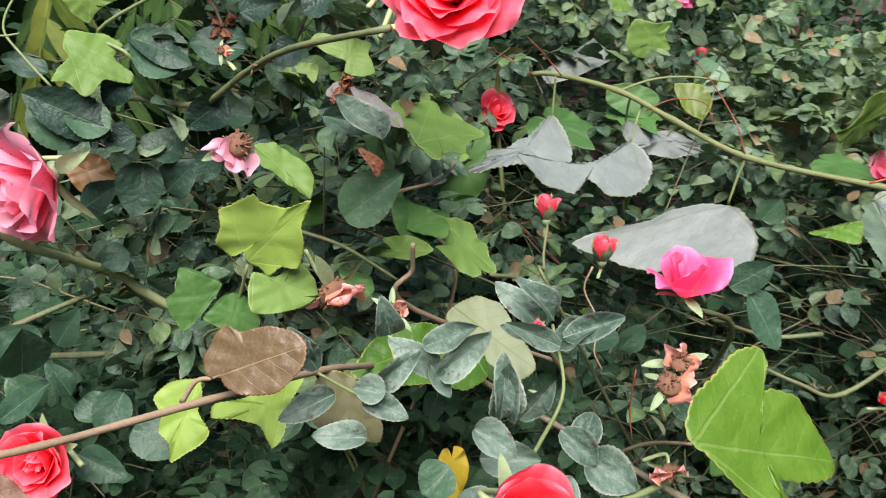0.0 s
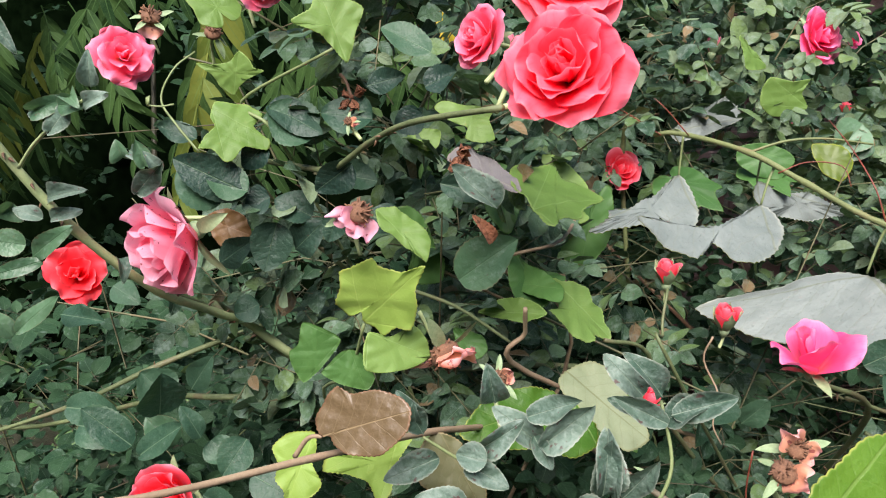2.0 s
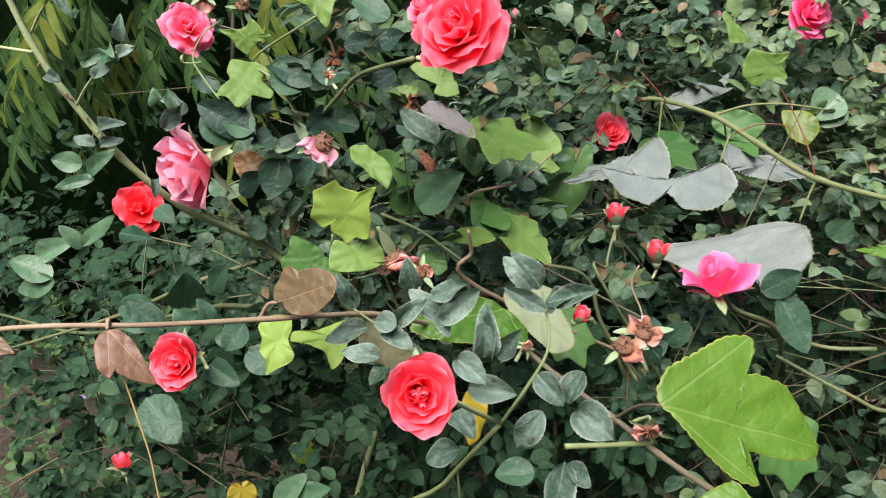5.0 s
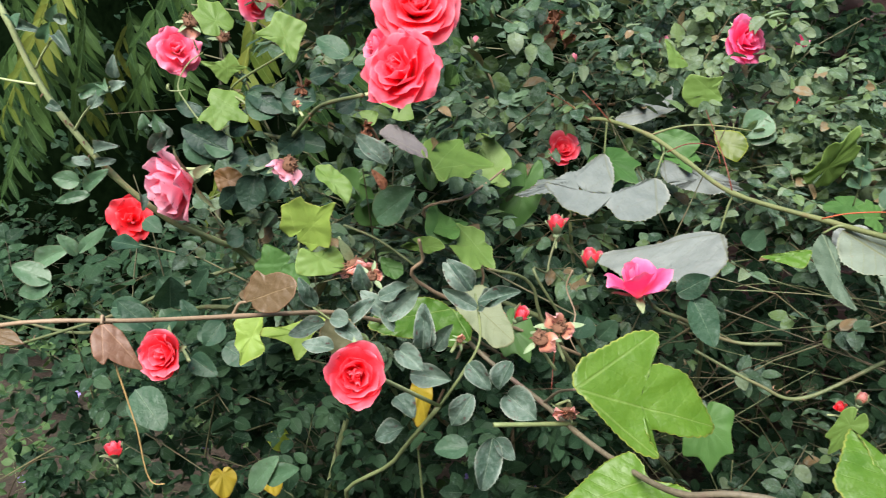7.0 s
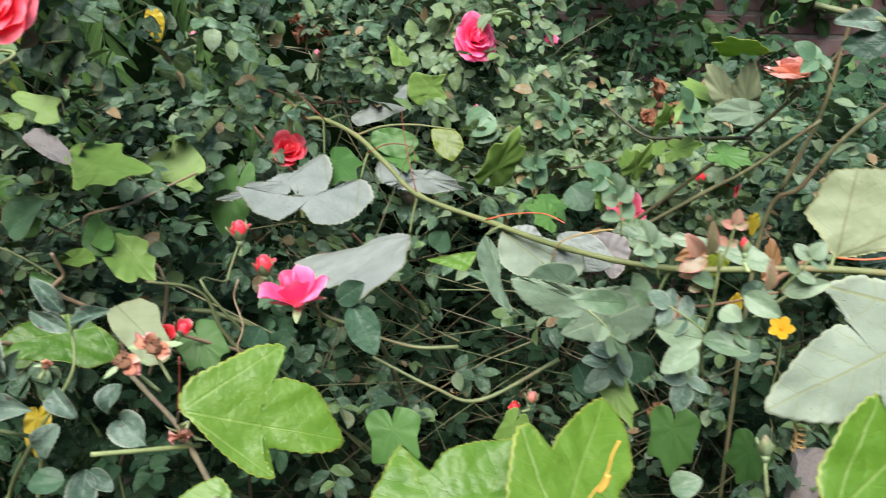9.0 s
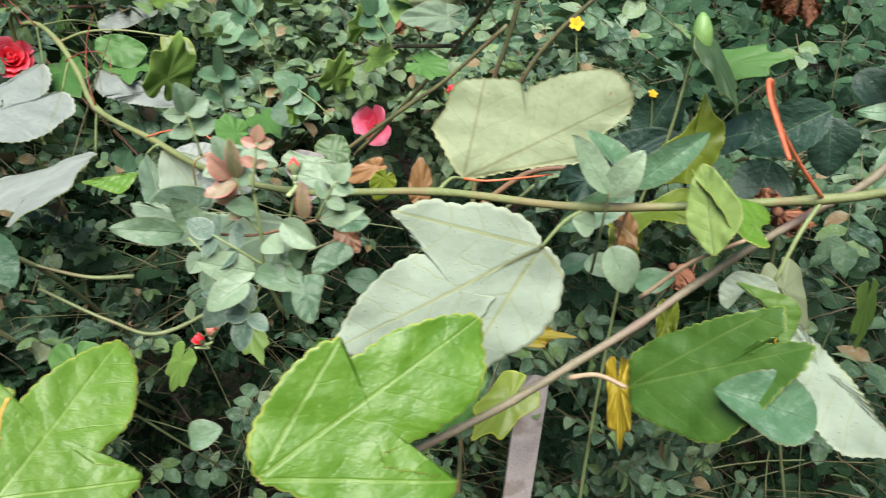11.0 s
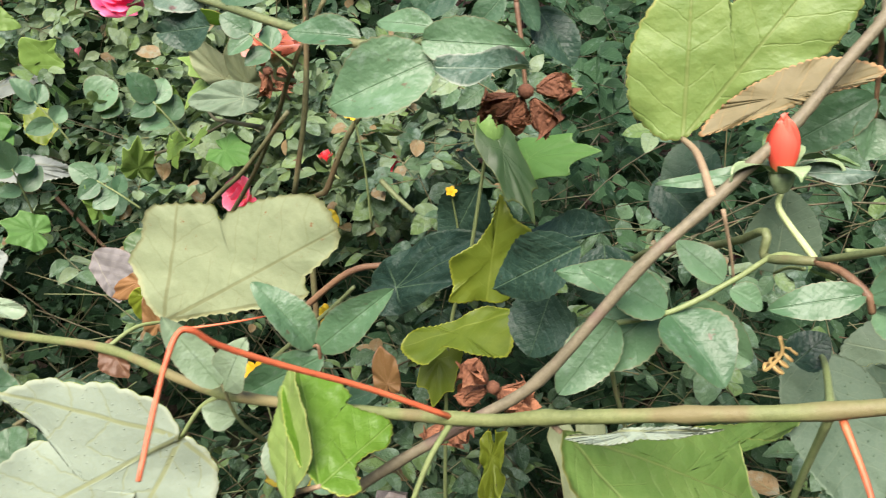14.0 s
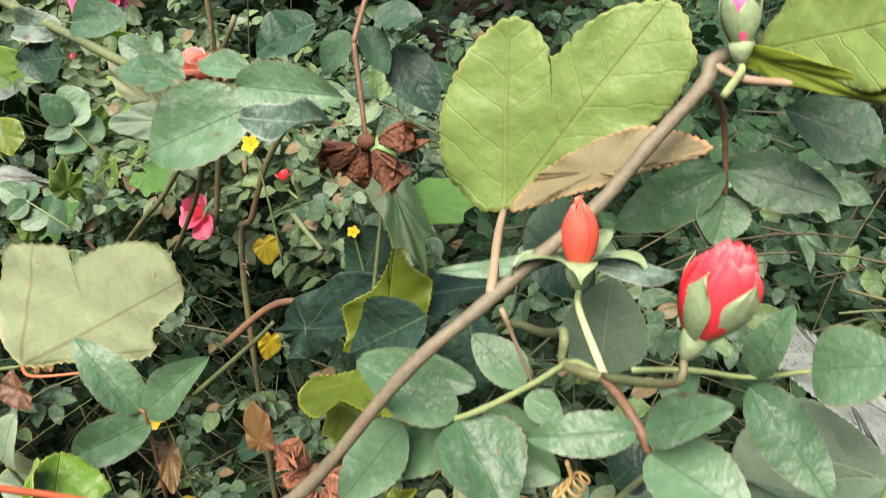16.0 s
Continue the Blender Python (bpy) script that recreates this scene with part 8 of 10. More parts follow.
rose_leaflet(right_bush, (0.975, 0.700, 1.251), (0.945, 0.690, 1.302), 0.028, (0.673, -0.548, 0.496), rose_near, seed=289, fold=0.36, curl=0.19, wave=0.05)
rose_leaflet(right_bush, (0.977, 0.700, 1.250), (1.033, 0.690, 1.302), 0.028, (0.574, -0.497, 0.650), rose_near, seed=290, fold=0.36, curl=0.11, wave=0.05)
rose_leaflet(right_bush, (0.981, 0.700, 1.246), (0.916, 0.690, 1.209), 0.029, (0.599, -0.595, 0.536), rose_near, seed=291, fold=0.43, curl=0.03, wave=0.05)
rose_leaflet(right_bush, (0.925, 0.850, 1.112), (0.958, 0.850, 1.131), 0.024, (0.383, -0.516, 0.766), rose_green, seed=292, fold=0.15, curl=0.08, wave=0.05)
rose_leaflet(right_bush, (1.063, 0.940, 1.241), (1.152, 0.915, 1.279), 0.051, (0.543, -0.451, 0.709), rose_dark, seed=293, fold=0.32, curl=0.08, wave=0.09)
stem(right_bush, "twig", [(0.694, 0.620, 1.139), (0.687, 0.600, 1.179), (0.691, 0.585, 1.221), (0.691, 0.570, 1.273)], 0.0018, 0.0012, petiole_green, "")
stem(right_bush, "twig", [(0.638, 0.600, 1.212), (0.686, 0.590, 1.218), (0.746, 0.570, 1.243)], 0.0014, 0.001, twig_red, "")
stem(right_bush, "twig", [(0.950, 0.700, 1.160), (0.952, 0.640, 1.226), (0.954, 0.620, 1.266)], 0.0014, 0.001, cane_mid, "")
stem(right_bush, "cane", [(1.286, 0.620, 1.346), (1.283, 0.620, 1.354), (1.274, 0.630, 1.360), (1.265, 0.645, 1.359)], 0.0018, 0.0022, twig_red, "reddish thorny shoot")
stem(right_bush, "cane", [(1.300, 1.050, 0.600), (1.153, 0.900, 1.184), (1.236, 0.690, 1.352), (1.245, 0.665, 1.352), (1.256, 0.650, 1.357), (1.265, 0.645, 1.359)], 0.0022, 0.0024, cane_mid, "")
stem(right_bush, "twig", [(1.167, 0.660, 1.308), (1.202, 0.655, 1.322), (1.232, 0.660, 1.341), (1.249, 0.660, 1.355), (1.262, 0.650, 1.358)], 0.0016, 0.0014, petiole_green, "")
stem(right_bush, "twig", [(1.276, 0.640, 1.367), (1.298, 0.660, 1.360), (1.319, 0.680, 1.350), (1.341, 0.680, 1.357)], 0.0013, 0.001, petiole_green, "")
stem(right_bush, "twig", [(1.288, 0.710, 1.463), (1.296, 0.730, 1.450), (1.300, 0.740, 1.421), (1.301, 0.740, 1.409)], 0.0016, 0.0012, twig_red, "")
stem(right_bush, "twig", [(1.066, 0.740, 1.456), (1.028, 0.740, 1.445), (0.966, 0.760, 1.450), (0.861, 0.800, 1.471), (0.792, 0.820, 1.488)], 0.003, 0.0035, cane_mid, "")
stem(right_bush, "twig", [(0.965, 0.720, 1.161), (0.979, 0.700, 1.246), (0.975, 0.700, 1.253)], 0.0014, 0.0012, twig_red, "")
stem(right_bush, "twig", [(1.096, 0.780, 1.468), (1.096, 0.790, 1.481), (1.100, 0.800, 1.502)], 0.0016, 0.0018, twig_red, "")
tendril(vine, [(1.100, 0.600, 1.277), (1.069, 0.565, 1.310), (1.045, 0.530, 1.338), (1.032, 0.506, 1.358), (1.028, 0.497, 1.368), (1.025, 0.492, 1.369), (1.025, 0.482, 1.361), (1.028, 0.467, 1.349), (1.032, 0.450, 1.335)], r=0.0016)
tendril(vine, [(0.827, 0.743, 1.235), (0.851, 0.730, 1.238), (0.884, 0.740, 1.241), (0.910, 0.760, 1.241)], r=0.0013)
tendril(vine, [(0.444, 0.870, 1.223), (0.474, 0.860, 1.234), (0.518, 0.840, 1.242), (0.547, 0.820, 1.236)], r=0.0011)
tendril(vine, [(0.534, 0.800, 1.188), (0.544, 0.780, 1.221), (0.581, 0.760, 1.241), (0.617, 0.750, 1.246), (0.648, 0.740, 1.229)], r=0.0011, material=tendril_tan)
tendril(vine, [(0.333, 0.950, 1.237), (0.320, 0.960, 1.275), (0.300, 1.000, 1.315), (0.283, 1.050, 1.344)], r=0.001, material=tendril_dark)
tendril(vine, [(0.126, 1.150, 1.313), (0.096, 1.140, 1.346), (0.076, 1.140, 1.364)], r=0.001, material=tendril_dark)
tendril(vine, [(0.088, 1.170, 1.312), (0.036, 1.200, 1.341), (-0.011, 1.220, 1.359)], r=0.001, material=tendril_dark)
tendril(vine, [(0.231, 1.050, 1.277), (0.263, 1.050, 1.292), (0.301, 1.040, 1.290), (0.312, 1.030, 1.266)], r=0.001, material=tendril_dark)
tendril(vine, [(0.776, 0.620, 1.113), (0.783, 0.620, 1.091), (0.783, 0.620, 1.074)], r=0.0011, material=tendril_tan, coil=(0.006, -0.006, 5))
tendril(vine, [(1.267, 0.560, 1.326), (1.272, 0.550, 1.316), (1.277, 0.540, 1.304), (1.280, 0.530, 1.290)], r=0.0017)
tendril(low_vine, [(1.222, 0.650, 1.380), (1.229, 0.660, 1.352), (1.233, 0.670, 1.330)], r=0.0011, material=vine_tan)
tendril(low_vine, [(1.253, 0.640, 1.321), (1.255, 0.640, 1.312), (1.249, 0.640, 1.302)], r=0.001, material=tendril_tan, coil=(0.0045, -0.004, 4))
tendril(bush, [(0.144, 0.780, 1.143), (0.137, 0.780, 1.118), (0.153, 0.770, 1.086), (0.149, 0.760, 1.059), (0.159, 0.760, 1.038)], r=0.0012, material=vine_tan)
tendril(bush, [(0.163, 0.600, 1.110), (0.161, 0.600, 1.076), (0.163, 0.590, 1.052)], r=0.0008, material=tendril_dark)
rose_leaflet(bush, (-0.046, 0.600, 1.292), (-0.080, 0.590, 1.327), 0.025, (0.35, -0.75, 0.50), rose_sick, seed=410, fold=1.05, curl=0.10, wave=0.12)
rose_leaflet(bush, (-0.169, 0.660, 1.356), (-0.215, 0.650, 1.363), 0.040, (0.35, -0.75, 0.50), rose_green, seed=411, fold=0.30, curl=0.10, wave=0.08)
rose_leaflet(bush, (-0.226, 0.660, 1.337), (-0.264, 0.650, 1.367), 0.050, (0.35, -0.75, 0.50), rose_green, seed=412, fold=0.30, curl=0.10, wave=0.08)
rose_leaflet(bush, (-0.310, 0.640, 1.277), (-0.348, 0.630, 1.309), 0.050, (0.35, -0.75, 0.50), rose_green, seed=413, fold=0.40, curl=0.10, wave=0.08)
rose_leaflet(bush, (-0.283, 0.640, 1.289), (-0.319, 0.630, 1.304), 0.035, (0.35, -0.75, 0.50), rose_green, seed=414, fold=0.40, curl=0.10, wave=0.08)
rose_leaflet(bush, (-0.048, 0.600, 1.263), (-0.055, 0.590, 1.285), 0.012, (0.35, -0.75, 0.50), dead_petal, seed=415, fold=0.80, curl=0.50, wave=0.08)
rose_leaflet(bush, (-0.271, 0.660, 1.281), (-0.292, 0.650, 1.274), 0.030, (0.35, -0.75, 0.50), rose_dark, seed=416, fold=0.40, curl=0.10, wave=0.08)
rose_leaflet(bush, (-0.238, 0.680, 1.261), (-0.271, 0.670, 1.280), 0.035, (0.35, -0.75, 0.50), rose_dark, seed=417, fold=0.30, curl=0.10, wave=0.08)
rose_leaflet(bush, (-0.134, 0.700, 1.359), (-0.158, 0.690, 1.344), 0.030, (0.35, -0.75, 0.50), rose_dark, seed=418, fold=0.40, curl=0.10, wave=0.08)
rose_leaflet(bush, (-0.179, 0.700, 1.295), (-0.232, 0.690, 1.305), 0.030, (0.35, -0.75, 0.50), rose_green, seed=419, fold=0.50, curl=0.10, wave=0.08)
rose_leaflet(bush, (-0.455, 0.600, 1.055), (-0.395, 0.590, 1.061), 0.042, (0.35, -0.75, 0.50), rose_green, seed=420, fold=0.25, curl=0.10, wave=0.08)
rose_leaflet(bush, (-0.348, 0.600, 1.048), (-0.372, 0.590, 1.078), 0.034, (0.35, -0.75, 0.50), rose_near, seed=421, fold=0.30, curl=0.10, wave=0.08)
rose_leaflet(bush, (-0.364, 0.620, 1.084), (-0.389, 0.610, 1.114), 0.042, (0.35, -0.75, 0.50), rose_green, seed=422, fold=0.30, curl=0.10, wave=0.08)
rose_leaflet(bush, (-0.311, 0.600, 1.058), (-0.288, 0.590, 1.043), 0.030, (0.35, -0.75, 0.50), rose_green, seed=423, fold=0.30, curl=0.10, wave=0.08)
rose_leaflet(bush, (-0.549, 0.700, 1.131), (-0.490, 0.690, 1.133), 0.028, (0.35, -0.75, 0.50), rose_green, seed=424, fold=0.40, curl=0.10, wave=0.08)
rose_leaflet(bush, (-0.297, 0.680, 1.169), (-0.320, 0.670, 1.159), 0.030, (0.35, -0.75, 0.50), rose_green, seed=425, fold=0.30, curl=0.10, wave=0.08)
shaped_leaf(gourd, (-0.045, 0.730, 1.287), (-0.121, 0.743, 1.316), (0.201, -0.602, 0.773), ((0.00, 0.00), (-0.11, 0.23), (-0.08, 0.63), (0.00, 1.00), (0.25, 1.01), (0.26, 0.61), (0.18, 0.22)), (3,), [lilac_leaf, lilac_leaf], seed=430, wave=0.03, fold=0.06)
shaped_leaf(gourd, (-0.104, 0.753, 1.344), (-0.082, 0.772, 1.361), (0.303, -0.808, 0.505), ((0.00, 0.00), (-0.48, -0.28), (-1.06, -0.38), (-1.09, -0.02), (-0.69, 0.31), (-0.36, 0.69), (0.00, 1.00), (0.20, 0.69), (0.75, 0.46), (0.66, 0.05), (0.24, -0.26)), (6, 2,), [ivy_top, ivy_top], seed=431, wave=0.03, fold=0.06)
shaped_leaf(gourd, (-0.135, 0.770, 1.339), (-0.165, 0.753, 1.331), (0.303, -0.808, 0.505), ((0.00, 0.00), (0.19, 0.44), (0.18, 0.82), (0.00, 1.00), (-0.50, 0.57), (-0.44, 0.22)), (3,), [ivy_top, ivy_top], seed=432, wave=0.03, fold=0.06)
shaped_leaf(right_bush, (0.579, 0.963, 1.191), (0.611, 0.951, 1.137), (0.251, -0.902, 0.351), ((0.00, 0.00), (0.17, 0.23), (0.14, 0.52), (0.09, 0.84), (0.00, 1.00), (-0.25, 0.93), (-0.56, 0.63), (-0.60, 0.32), (-0.42, 0.12), (-0.20, 0.00)), (4,), [lilac_leaf, lilac_leaf], seed=433, wave=0.05, fold=0.10)
shaped_leaf(right_bush, (0.463, 0.884, 1.185), (0.512, 0.909, 1.203), (0.202, -0.807, 0.555), ((0.00, 0.00), (-0.32, 0.16), (-0.35, 0.56), (-0.24, 0.86), (0.00, 1.00), (0.26, 0.91), (0.44, 0.72), (0.37, 0.36)), (4,), [passion_white, passion_white], seed=434, wave=0.05, fold=0.08)
shaped_leaf(right_bush, (0.698, 0.641, 1.257), (0.749, 0.639, 1.247), (0.100, -0.752, 0.652), ((0.00, 0.00), (-0.18, 0.13), (-0.28, 0.49), (-0.18, 0.80), (-0.00, 1.00), (0.17, 0.91), (0.21, 0.58), (0.14, 0.23)), (4,), [rose_pale, rose_pale], seed=435, wave=0.03, fold=0.2)
shaped_leaf(right_bush, (0.660, 0.718, 1.248), (0.717, 0.722, 1.244), (0.100, -0.752, 0.652), ((0.00, 0.00), (-0.14, 0.12), (-0.11, 0.43), (-0.10, 0.74), (0.00, 1.00), (0.16, 0.93), (0.15, 0.54), (0.13, 0.19)), (4,), [rose_pale, rose_pale], seed=436, wave=0.03, fold=0.2)
shaped_leaf(right_bush, (0.725, 0.657, 1.212), (0.759, 0.663, 1.214), (0.100, -0.752, 0.652), ((0.00, 0.00), (-0.30, 0.17), (-0.39, 0.53), (-0.00, 1.00), (0.32, 0.72), (0.33, 0.24)), (3,), [rose_near, rose_near], seed=437, wave=0.03, fold=0.2)
shaped_leaf(right_bush, (0.679, 0.752, 1.117), (0.712, 0.770, 1.136), (0.100, -0.796, 0.597), ((0.00, 0.00), (0.00, 1.00), (-0.22, 1.15), (-0.52, 0.91), (-0.55, 0.49), (-0.31, 0.11)), (1,), [rose_near, rose_near], seed=438, wave=0.03, fold=0.2)
shaped_leaf(right_bush, (0.644, 0.974, 1.174), (0.612, 0.987, 1.208), (0.199, -0.845, 0.497), ((0.00, 0.00), (-0.27, 0.44), (-0.27, 0.83), (0.00, 1.00), (0.35, 0.92), (0.55, 0.69), (0.47, 0.24)), (3,), [passion_shade, passion_shade], seed=439, wave=0.05, fold=0.08)
shaped_leaf(right_bush, (0.601, 0.698, 1.257), (0.664, 0.699, 1.249), (0.101, -0.704, 0.704), ((0.00, 0.00), (-0.12, 0.15), (-0.15, 0.50), (-0.13, 0.79), (0.00, 1.00), (0.12, 0.93), (0.08, 0.56), (0.07, 0.19)), (4,), [rose_pale, rose_pale], seed=440, wave=0.03, fold=0.15)
shaped_leaf(right_bush, (0.680, 0.844, 1.151), (0.703, 0.837, 1.116), (0.206, -0.928, 0.309), ((0.00, 0.00), (0.30, 0.19), (0.40, 0.58), (0.00, 1.00), (-0.20, 0.71), (-0.16, 0.28), (-0.13, 0.04)), (3,), [russet_leaf, russet_leaf], seed=441, wave=0.06, fold=0.3)
shaped_leaf(right_bush, (0.680, 0.714, 1.135), (0.697, 0.688, 1.098), (0.100, -0.796, 0.597), ((0.00, 0.00), (0.23, 0.10), (0.32, 0.48), (0.24, 0.83), (0.00, 1.00), (-0.24, 0.58), (-0.40, 0.16), (-0.23, 0.03)), (4,), [rose_near, rose_near], seed=442, wave=0.03, fold=0.15)

# ---- yellow leaves and flowers, pod and stake ----
lobed_leaf(right_gourd, (0.866, 0.850, 1.026), (0.948, 0.830, 1.046), 0.037, (0.232, -0.671, 0.704), "five_lobes", [yellow_leaf, yellow_leaf], seed=294, wave=0.05, fold=0.12)
lobed_leaf(right_gourd, (1.184, 0.900, 1.061), (1.196, 0.880, 1.015), 0.042, (-0.098, -0.725, 0.681), "five_lobes", [yellow_leaf, yellow_leaf], seed=295, wave=0.05, fold=0.12)
lobed_leaf(right_gourd, (1.140, 0.900, 1.028), (1.159, 0.880, 1.007), 0.037, (-0.051, -0.709, 0.703), "five_lobes", [yellow_leaf, yellow_leaf], seed=296, wave=0.05, fold=0.12)
lobed_leaf(right_gourd, (0.989, 0.720, 1.049), (0.996, 0.700, 0.985), 0.026, (-0.196, -0.717, 0.669), "five_lobes", [yellow_leaf, yellow_leaf], seed=297, wave=0.14, fold=0.12)
lobed_leaf(right_gourd, (1.053, 0.900, 1.039), (1.053, 0.880, 0.973), 0.028, (-0.213, -0.753, 0.623), "five_lobes", [lime_leaf, yellow_leaf], seed=298, wave=0.14, fold=0.12)
lobed_leaf(right_bush, (0.777, 0.800, 1.200), (0.778, 0.800, 1.238), 0.025, (0.368, -0.732, 0.573), "heart", [rust_leaf, rust_leaf], seed=299, wave=0.05, fold=0.12)
lobed_leaf(right_bush, (0.729, 0.850, 1.201), (0.718, 0.850, 1.173), 0.029, (0.403, -0.730, 0.552), "heart", [lime_leaf, yellow_leaf], seed=300, wave=0.05, fold=0.12)
lobed_leaf(right_bush, (0.717, 0.860, 1.210), (0.679, 0.860, 1.191), 0.022, (0.414, -0.732, 0.541), "heart", [rust_leaf, rust_leaf], seed=301, wave=0.05, fold=0.12)
lobed_leaf(right_bush, (0.674, 0.850, 0.996), (0.698, 0.850, 0.968), 0.031, (0.124, -0.738, 0.663), "heart", [rust_leaf, rust_leaf], seed=302, wave=0.05, fold=0.12)
shaped_leaf(bush, (-0.388, 0.742, 1.241), (-0.337, 0.744, 1.224), (0.108, -0.966, 0.235), ((0.00, 0.00), (-0.33, 0.35), (-0.30, 0.77), (0.00, 1.00), (0.42, 0.80), (0.38, 0.40)), (3,), [rust_leaf, yellow_leaf], seed=303, wave=0.05, fold=0.12)
lobed_leaf(bush, (-0.258, 1.280, 1.480), (-0.252, 1.280, 1.432), 0.038, (0.437, -0.860, 0.262), "heart", [yellow_leaf, yellow_leaf], seed=304, wave=0.05, fold=0.12)
lobed_leaf(bush, (0.016, 0.560, 1.040), (0.017, 0.550, 0.995), 0.029, (0.362, -0.687, 0.631), "heart", [yellow_leaf, rust_leaf], seed=305, wave=0.05, fold=0.12)
lobed_leaf(bush, (-0.312, 0.750, 0.763), (-0.297, 0.740, 0.732), 0.036, (0.473, -0.558, 0.682), "heart", [yellow_leaf, yellow_leaf], seed=306, wave=0.05, fold=0.12)
lobed_leaf(bush, (-0.404, 0.750, 0.743), (-0.393, 0.740, 0.705), 0.046, (0.512, -0.531, 0.675), "heart", [yellow_leaf, yellow_leaf], seed=307, wave=0.05, fold=0.12)
lobed_leaf(bush, (-0.331, 0.800, 0.805), (-0.321, 0.800, 0.776), 0.037, (0.482, -0.584, 0.653), "heart", [lime_leaf, yellow_leaf], seed=308, wave=0.05, fold=0.12)
lobed_leaf(right_gourd, (0.804, 1.100, 1.204), (0.809, 1.100, 1.177), 0.033, (0.557, -0.602, 0.572), "heart", [yellow_leaf, yellow_leaf], seed=309, wave=0.05, fold=0.12)
lobed_leaf(right_gourd, (0.798, 1.100, 1.080), (0.787, 1.100, 1.047), 0.028, (0.522, -0.548, 0.654), "heart", [yellow_leaf, yellow_leaf], seed=310, wave=0.05, fold=0.12)
lobed_leaf(right_bush, (0.973, 0.720, 1.209), (0.991, 0.700, 1.196), 0.016, (0.562, -0.418, 0.714), "heart", [rust_leaf, rust_leaf], seed=311, wave=0.05, fold=0.12)
lobed_leaf(right_bush, (0.988, 0.800, 1.169), (0.983, 0.800, 1.202), 0.023, (0.116, -0.769, 0.629), "heart", [rust_leaf, rust_leaf], seed=312, wave=0.05, fold=0.12)
lobed_leaf(right_bush, (0.739, 1.020, 1.379), (0.710, 1.000, 1.422), 0.036, (-0.053, -0.935, 0.352), "heart", [passion_olive, rust_leaf], seed=313, wave=0.05, fold=0.12)
lobed_leaf(right_bush, (0.764, 1.020, 1.375), (0.762, 1.000, 1.429), 0.039, (-0.075, -0.932, 0.356), "heart", [passion_olive, rust_leaf], seed=314, wave=0.05, fold=0.12)
lobed_leaf(right_bush, (0.770, 1.000, 1.363), (0.714, 0.980, 1.363), 0.038, (-0.082, -0.927, 0.366), "heart", [passion_grey, passion_grey], seed=315, wave=0.05, fold=0.12)
lobed_leaf(vine, (0.948, 0.940, 1.192), (1.050, 0.917, 1.263), 0.063, (-0.176, -0.848, 0.499), "heart", [rose_dark, rose_dark], seed=316, wave=0.05, fold=0.12)
small_flower((0.816, 0.884, 1.108), (-0.213, -0.755, 0.620), 0.0321, yellow_petal, "small five-petalled yellow flower")
small_flower((0.920, 0.926, 1.366), (0.094, -0.868, 0.488), 0.0171, yellow_petal, "small yellow flower on a cane")
small_flower((1.009, 0.930, 1.296), (0.253, -0.722, 0.644), 0.0110, yellow_petal, "dry yellow flower deep in the bush")
small_flower((-1.737, 1.500, 0.050), (0.484, -0.347, 0.803), 0.0294, violet_petal, "tiny violet weed flower near the ground")
small_flower((-1.088, 1.600, 0.250), (0.380, -0.454, 0.806), 0.0275, violet_petal, "tiny violet weed flower near the ground")
small_flower((-1.580, 1.600, 0.332), (0.487, -0.412, 0.770), 0.0291, violet_petal, "tiny violet weed flower near the ground")
small_flower((-0.155, 1.300, 0.503), (0.155, -0.541, 0.827), 0.0202, violet_petal, "tiny violet weed flower near the ground")
small_flower((0.003, 1.300, 0.512), (0.402, -0.349, 0.847), 0.0224, violet_petal, "tiny violet weed flower near the ground")
small_flower((0.024, 1.300, 0.528), (0.398, -0.355, 0.846), 0.0200, violet_petal, "tiny violet weed flower near the ground")
part("fruit", lathe_mesh([(0.002, 0.0), (0.008, 0.006), (0.0115, 0.018), (0.011, 0.03), (0.007, 0.042), (0.002, 0.048)]), pod_green, right_gourd, "green oblong fruit", axis_pose((1.052, 0.910, 1.337), (-0.1, 0.0, 1.0)))
stake = thing("wooden_stake", (0.858, 1.000, 0.0), "weathered grey wooden stake among the stems", "stake")
part("post", stake_mesh(0.04, 0.02, 0.892), stake_grey, stake, "", pose(0.858, 1.000, 0.0, 0, 3, 8))

# ---- crinkled leaf scraps along the bare cane ----
rose_leaflet(left_bush, (-0.436, 0.455, 1.448), (-0.419, 0.445, 1.445), 0.018, (0.832, -0.526, 0.177), rose_near, seed=317, fold=0.9, curl=0.5, wave=0.12)
rose_leaflet(left_bush, (-0.431, 0.457, 1.441), (-0.401, 0.447, 1.437), 0.013, (0.909, -0.405, -0.093), rose_sick, seed=318, fold=0.9, curl=0.5, wave=0.12)
rose_leaflet(left_bush, (-0.389, 0.455, 1.425), (-0.379, 0.445, 1.438), 0.016, (0.444, -0.801, 0.400), rose_near, seed=319, fold=0.9, curl=0.5, wave=0.12)
rose_leaflet(left_bush, (-0.366, 0.450, 1.443), (-0.360, 0.440, 1.457), 0.018, (0.316, -0.843, 0.436), rose_near, seed=320, fold=0.9, curl=0.5, wave=0.12)
rose_leaflet(left_bush, (-0.351, 0.450, 1.446), (-0.361, 0.440, 1.446), 0.012, (0.902, -0.403, -0.152), rose_sick, seed=321, fold=0.9, curl=0.5, wave=0.12)
rose_leaflet(left_bush, (-0.374, 0.452, 1.430), (-0.350, 0.442, 1.419), 0.012, (0.440, -0.702, 0.561), rose_sick, seed=322, fold=0.9, curl=0.5, wave=0.12)
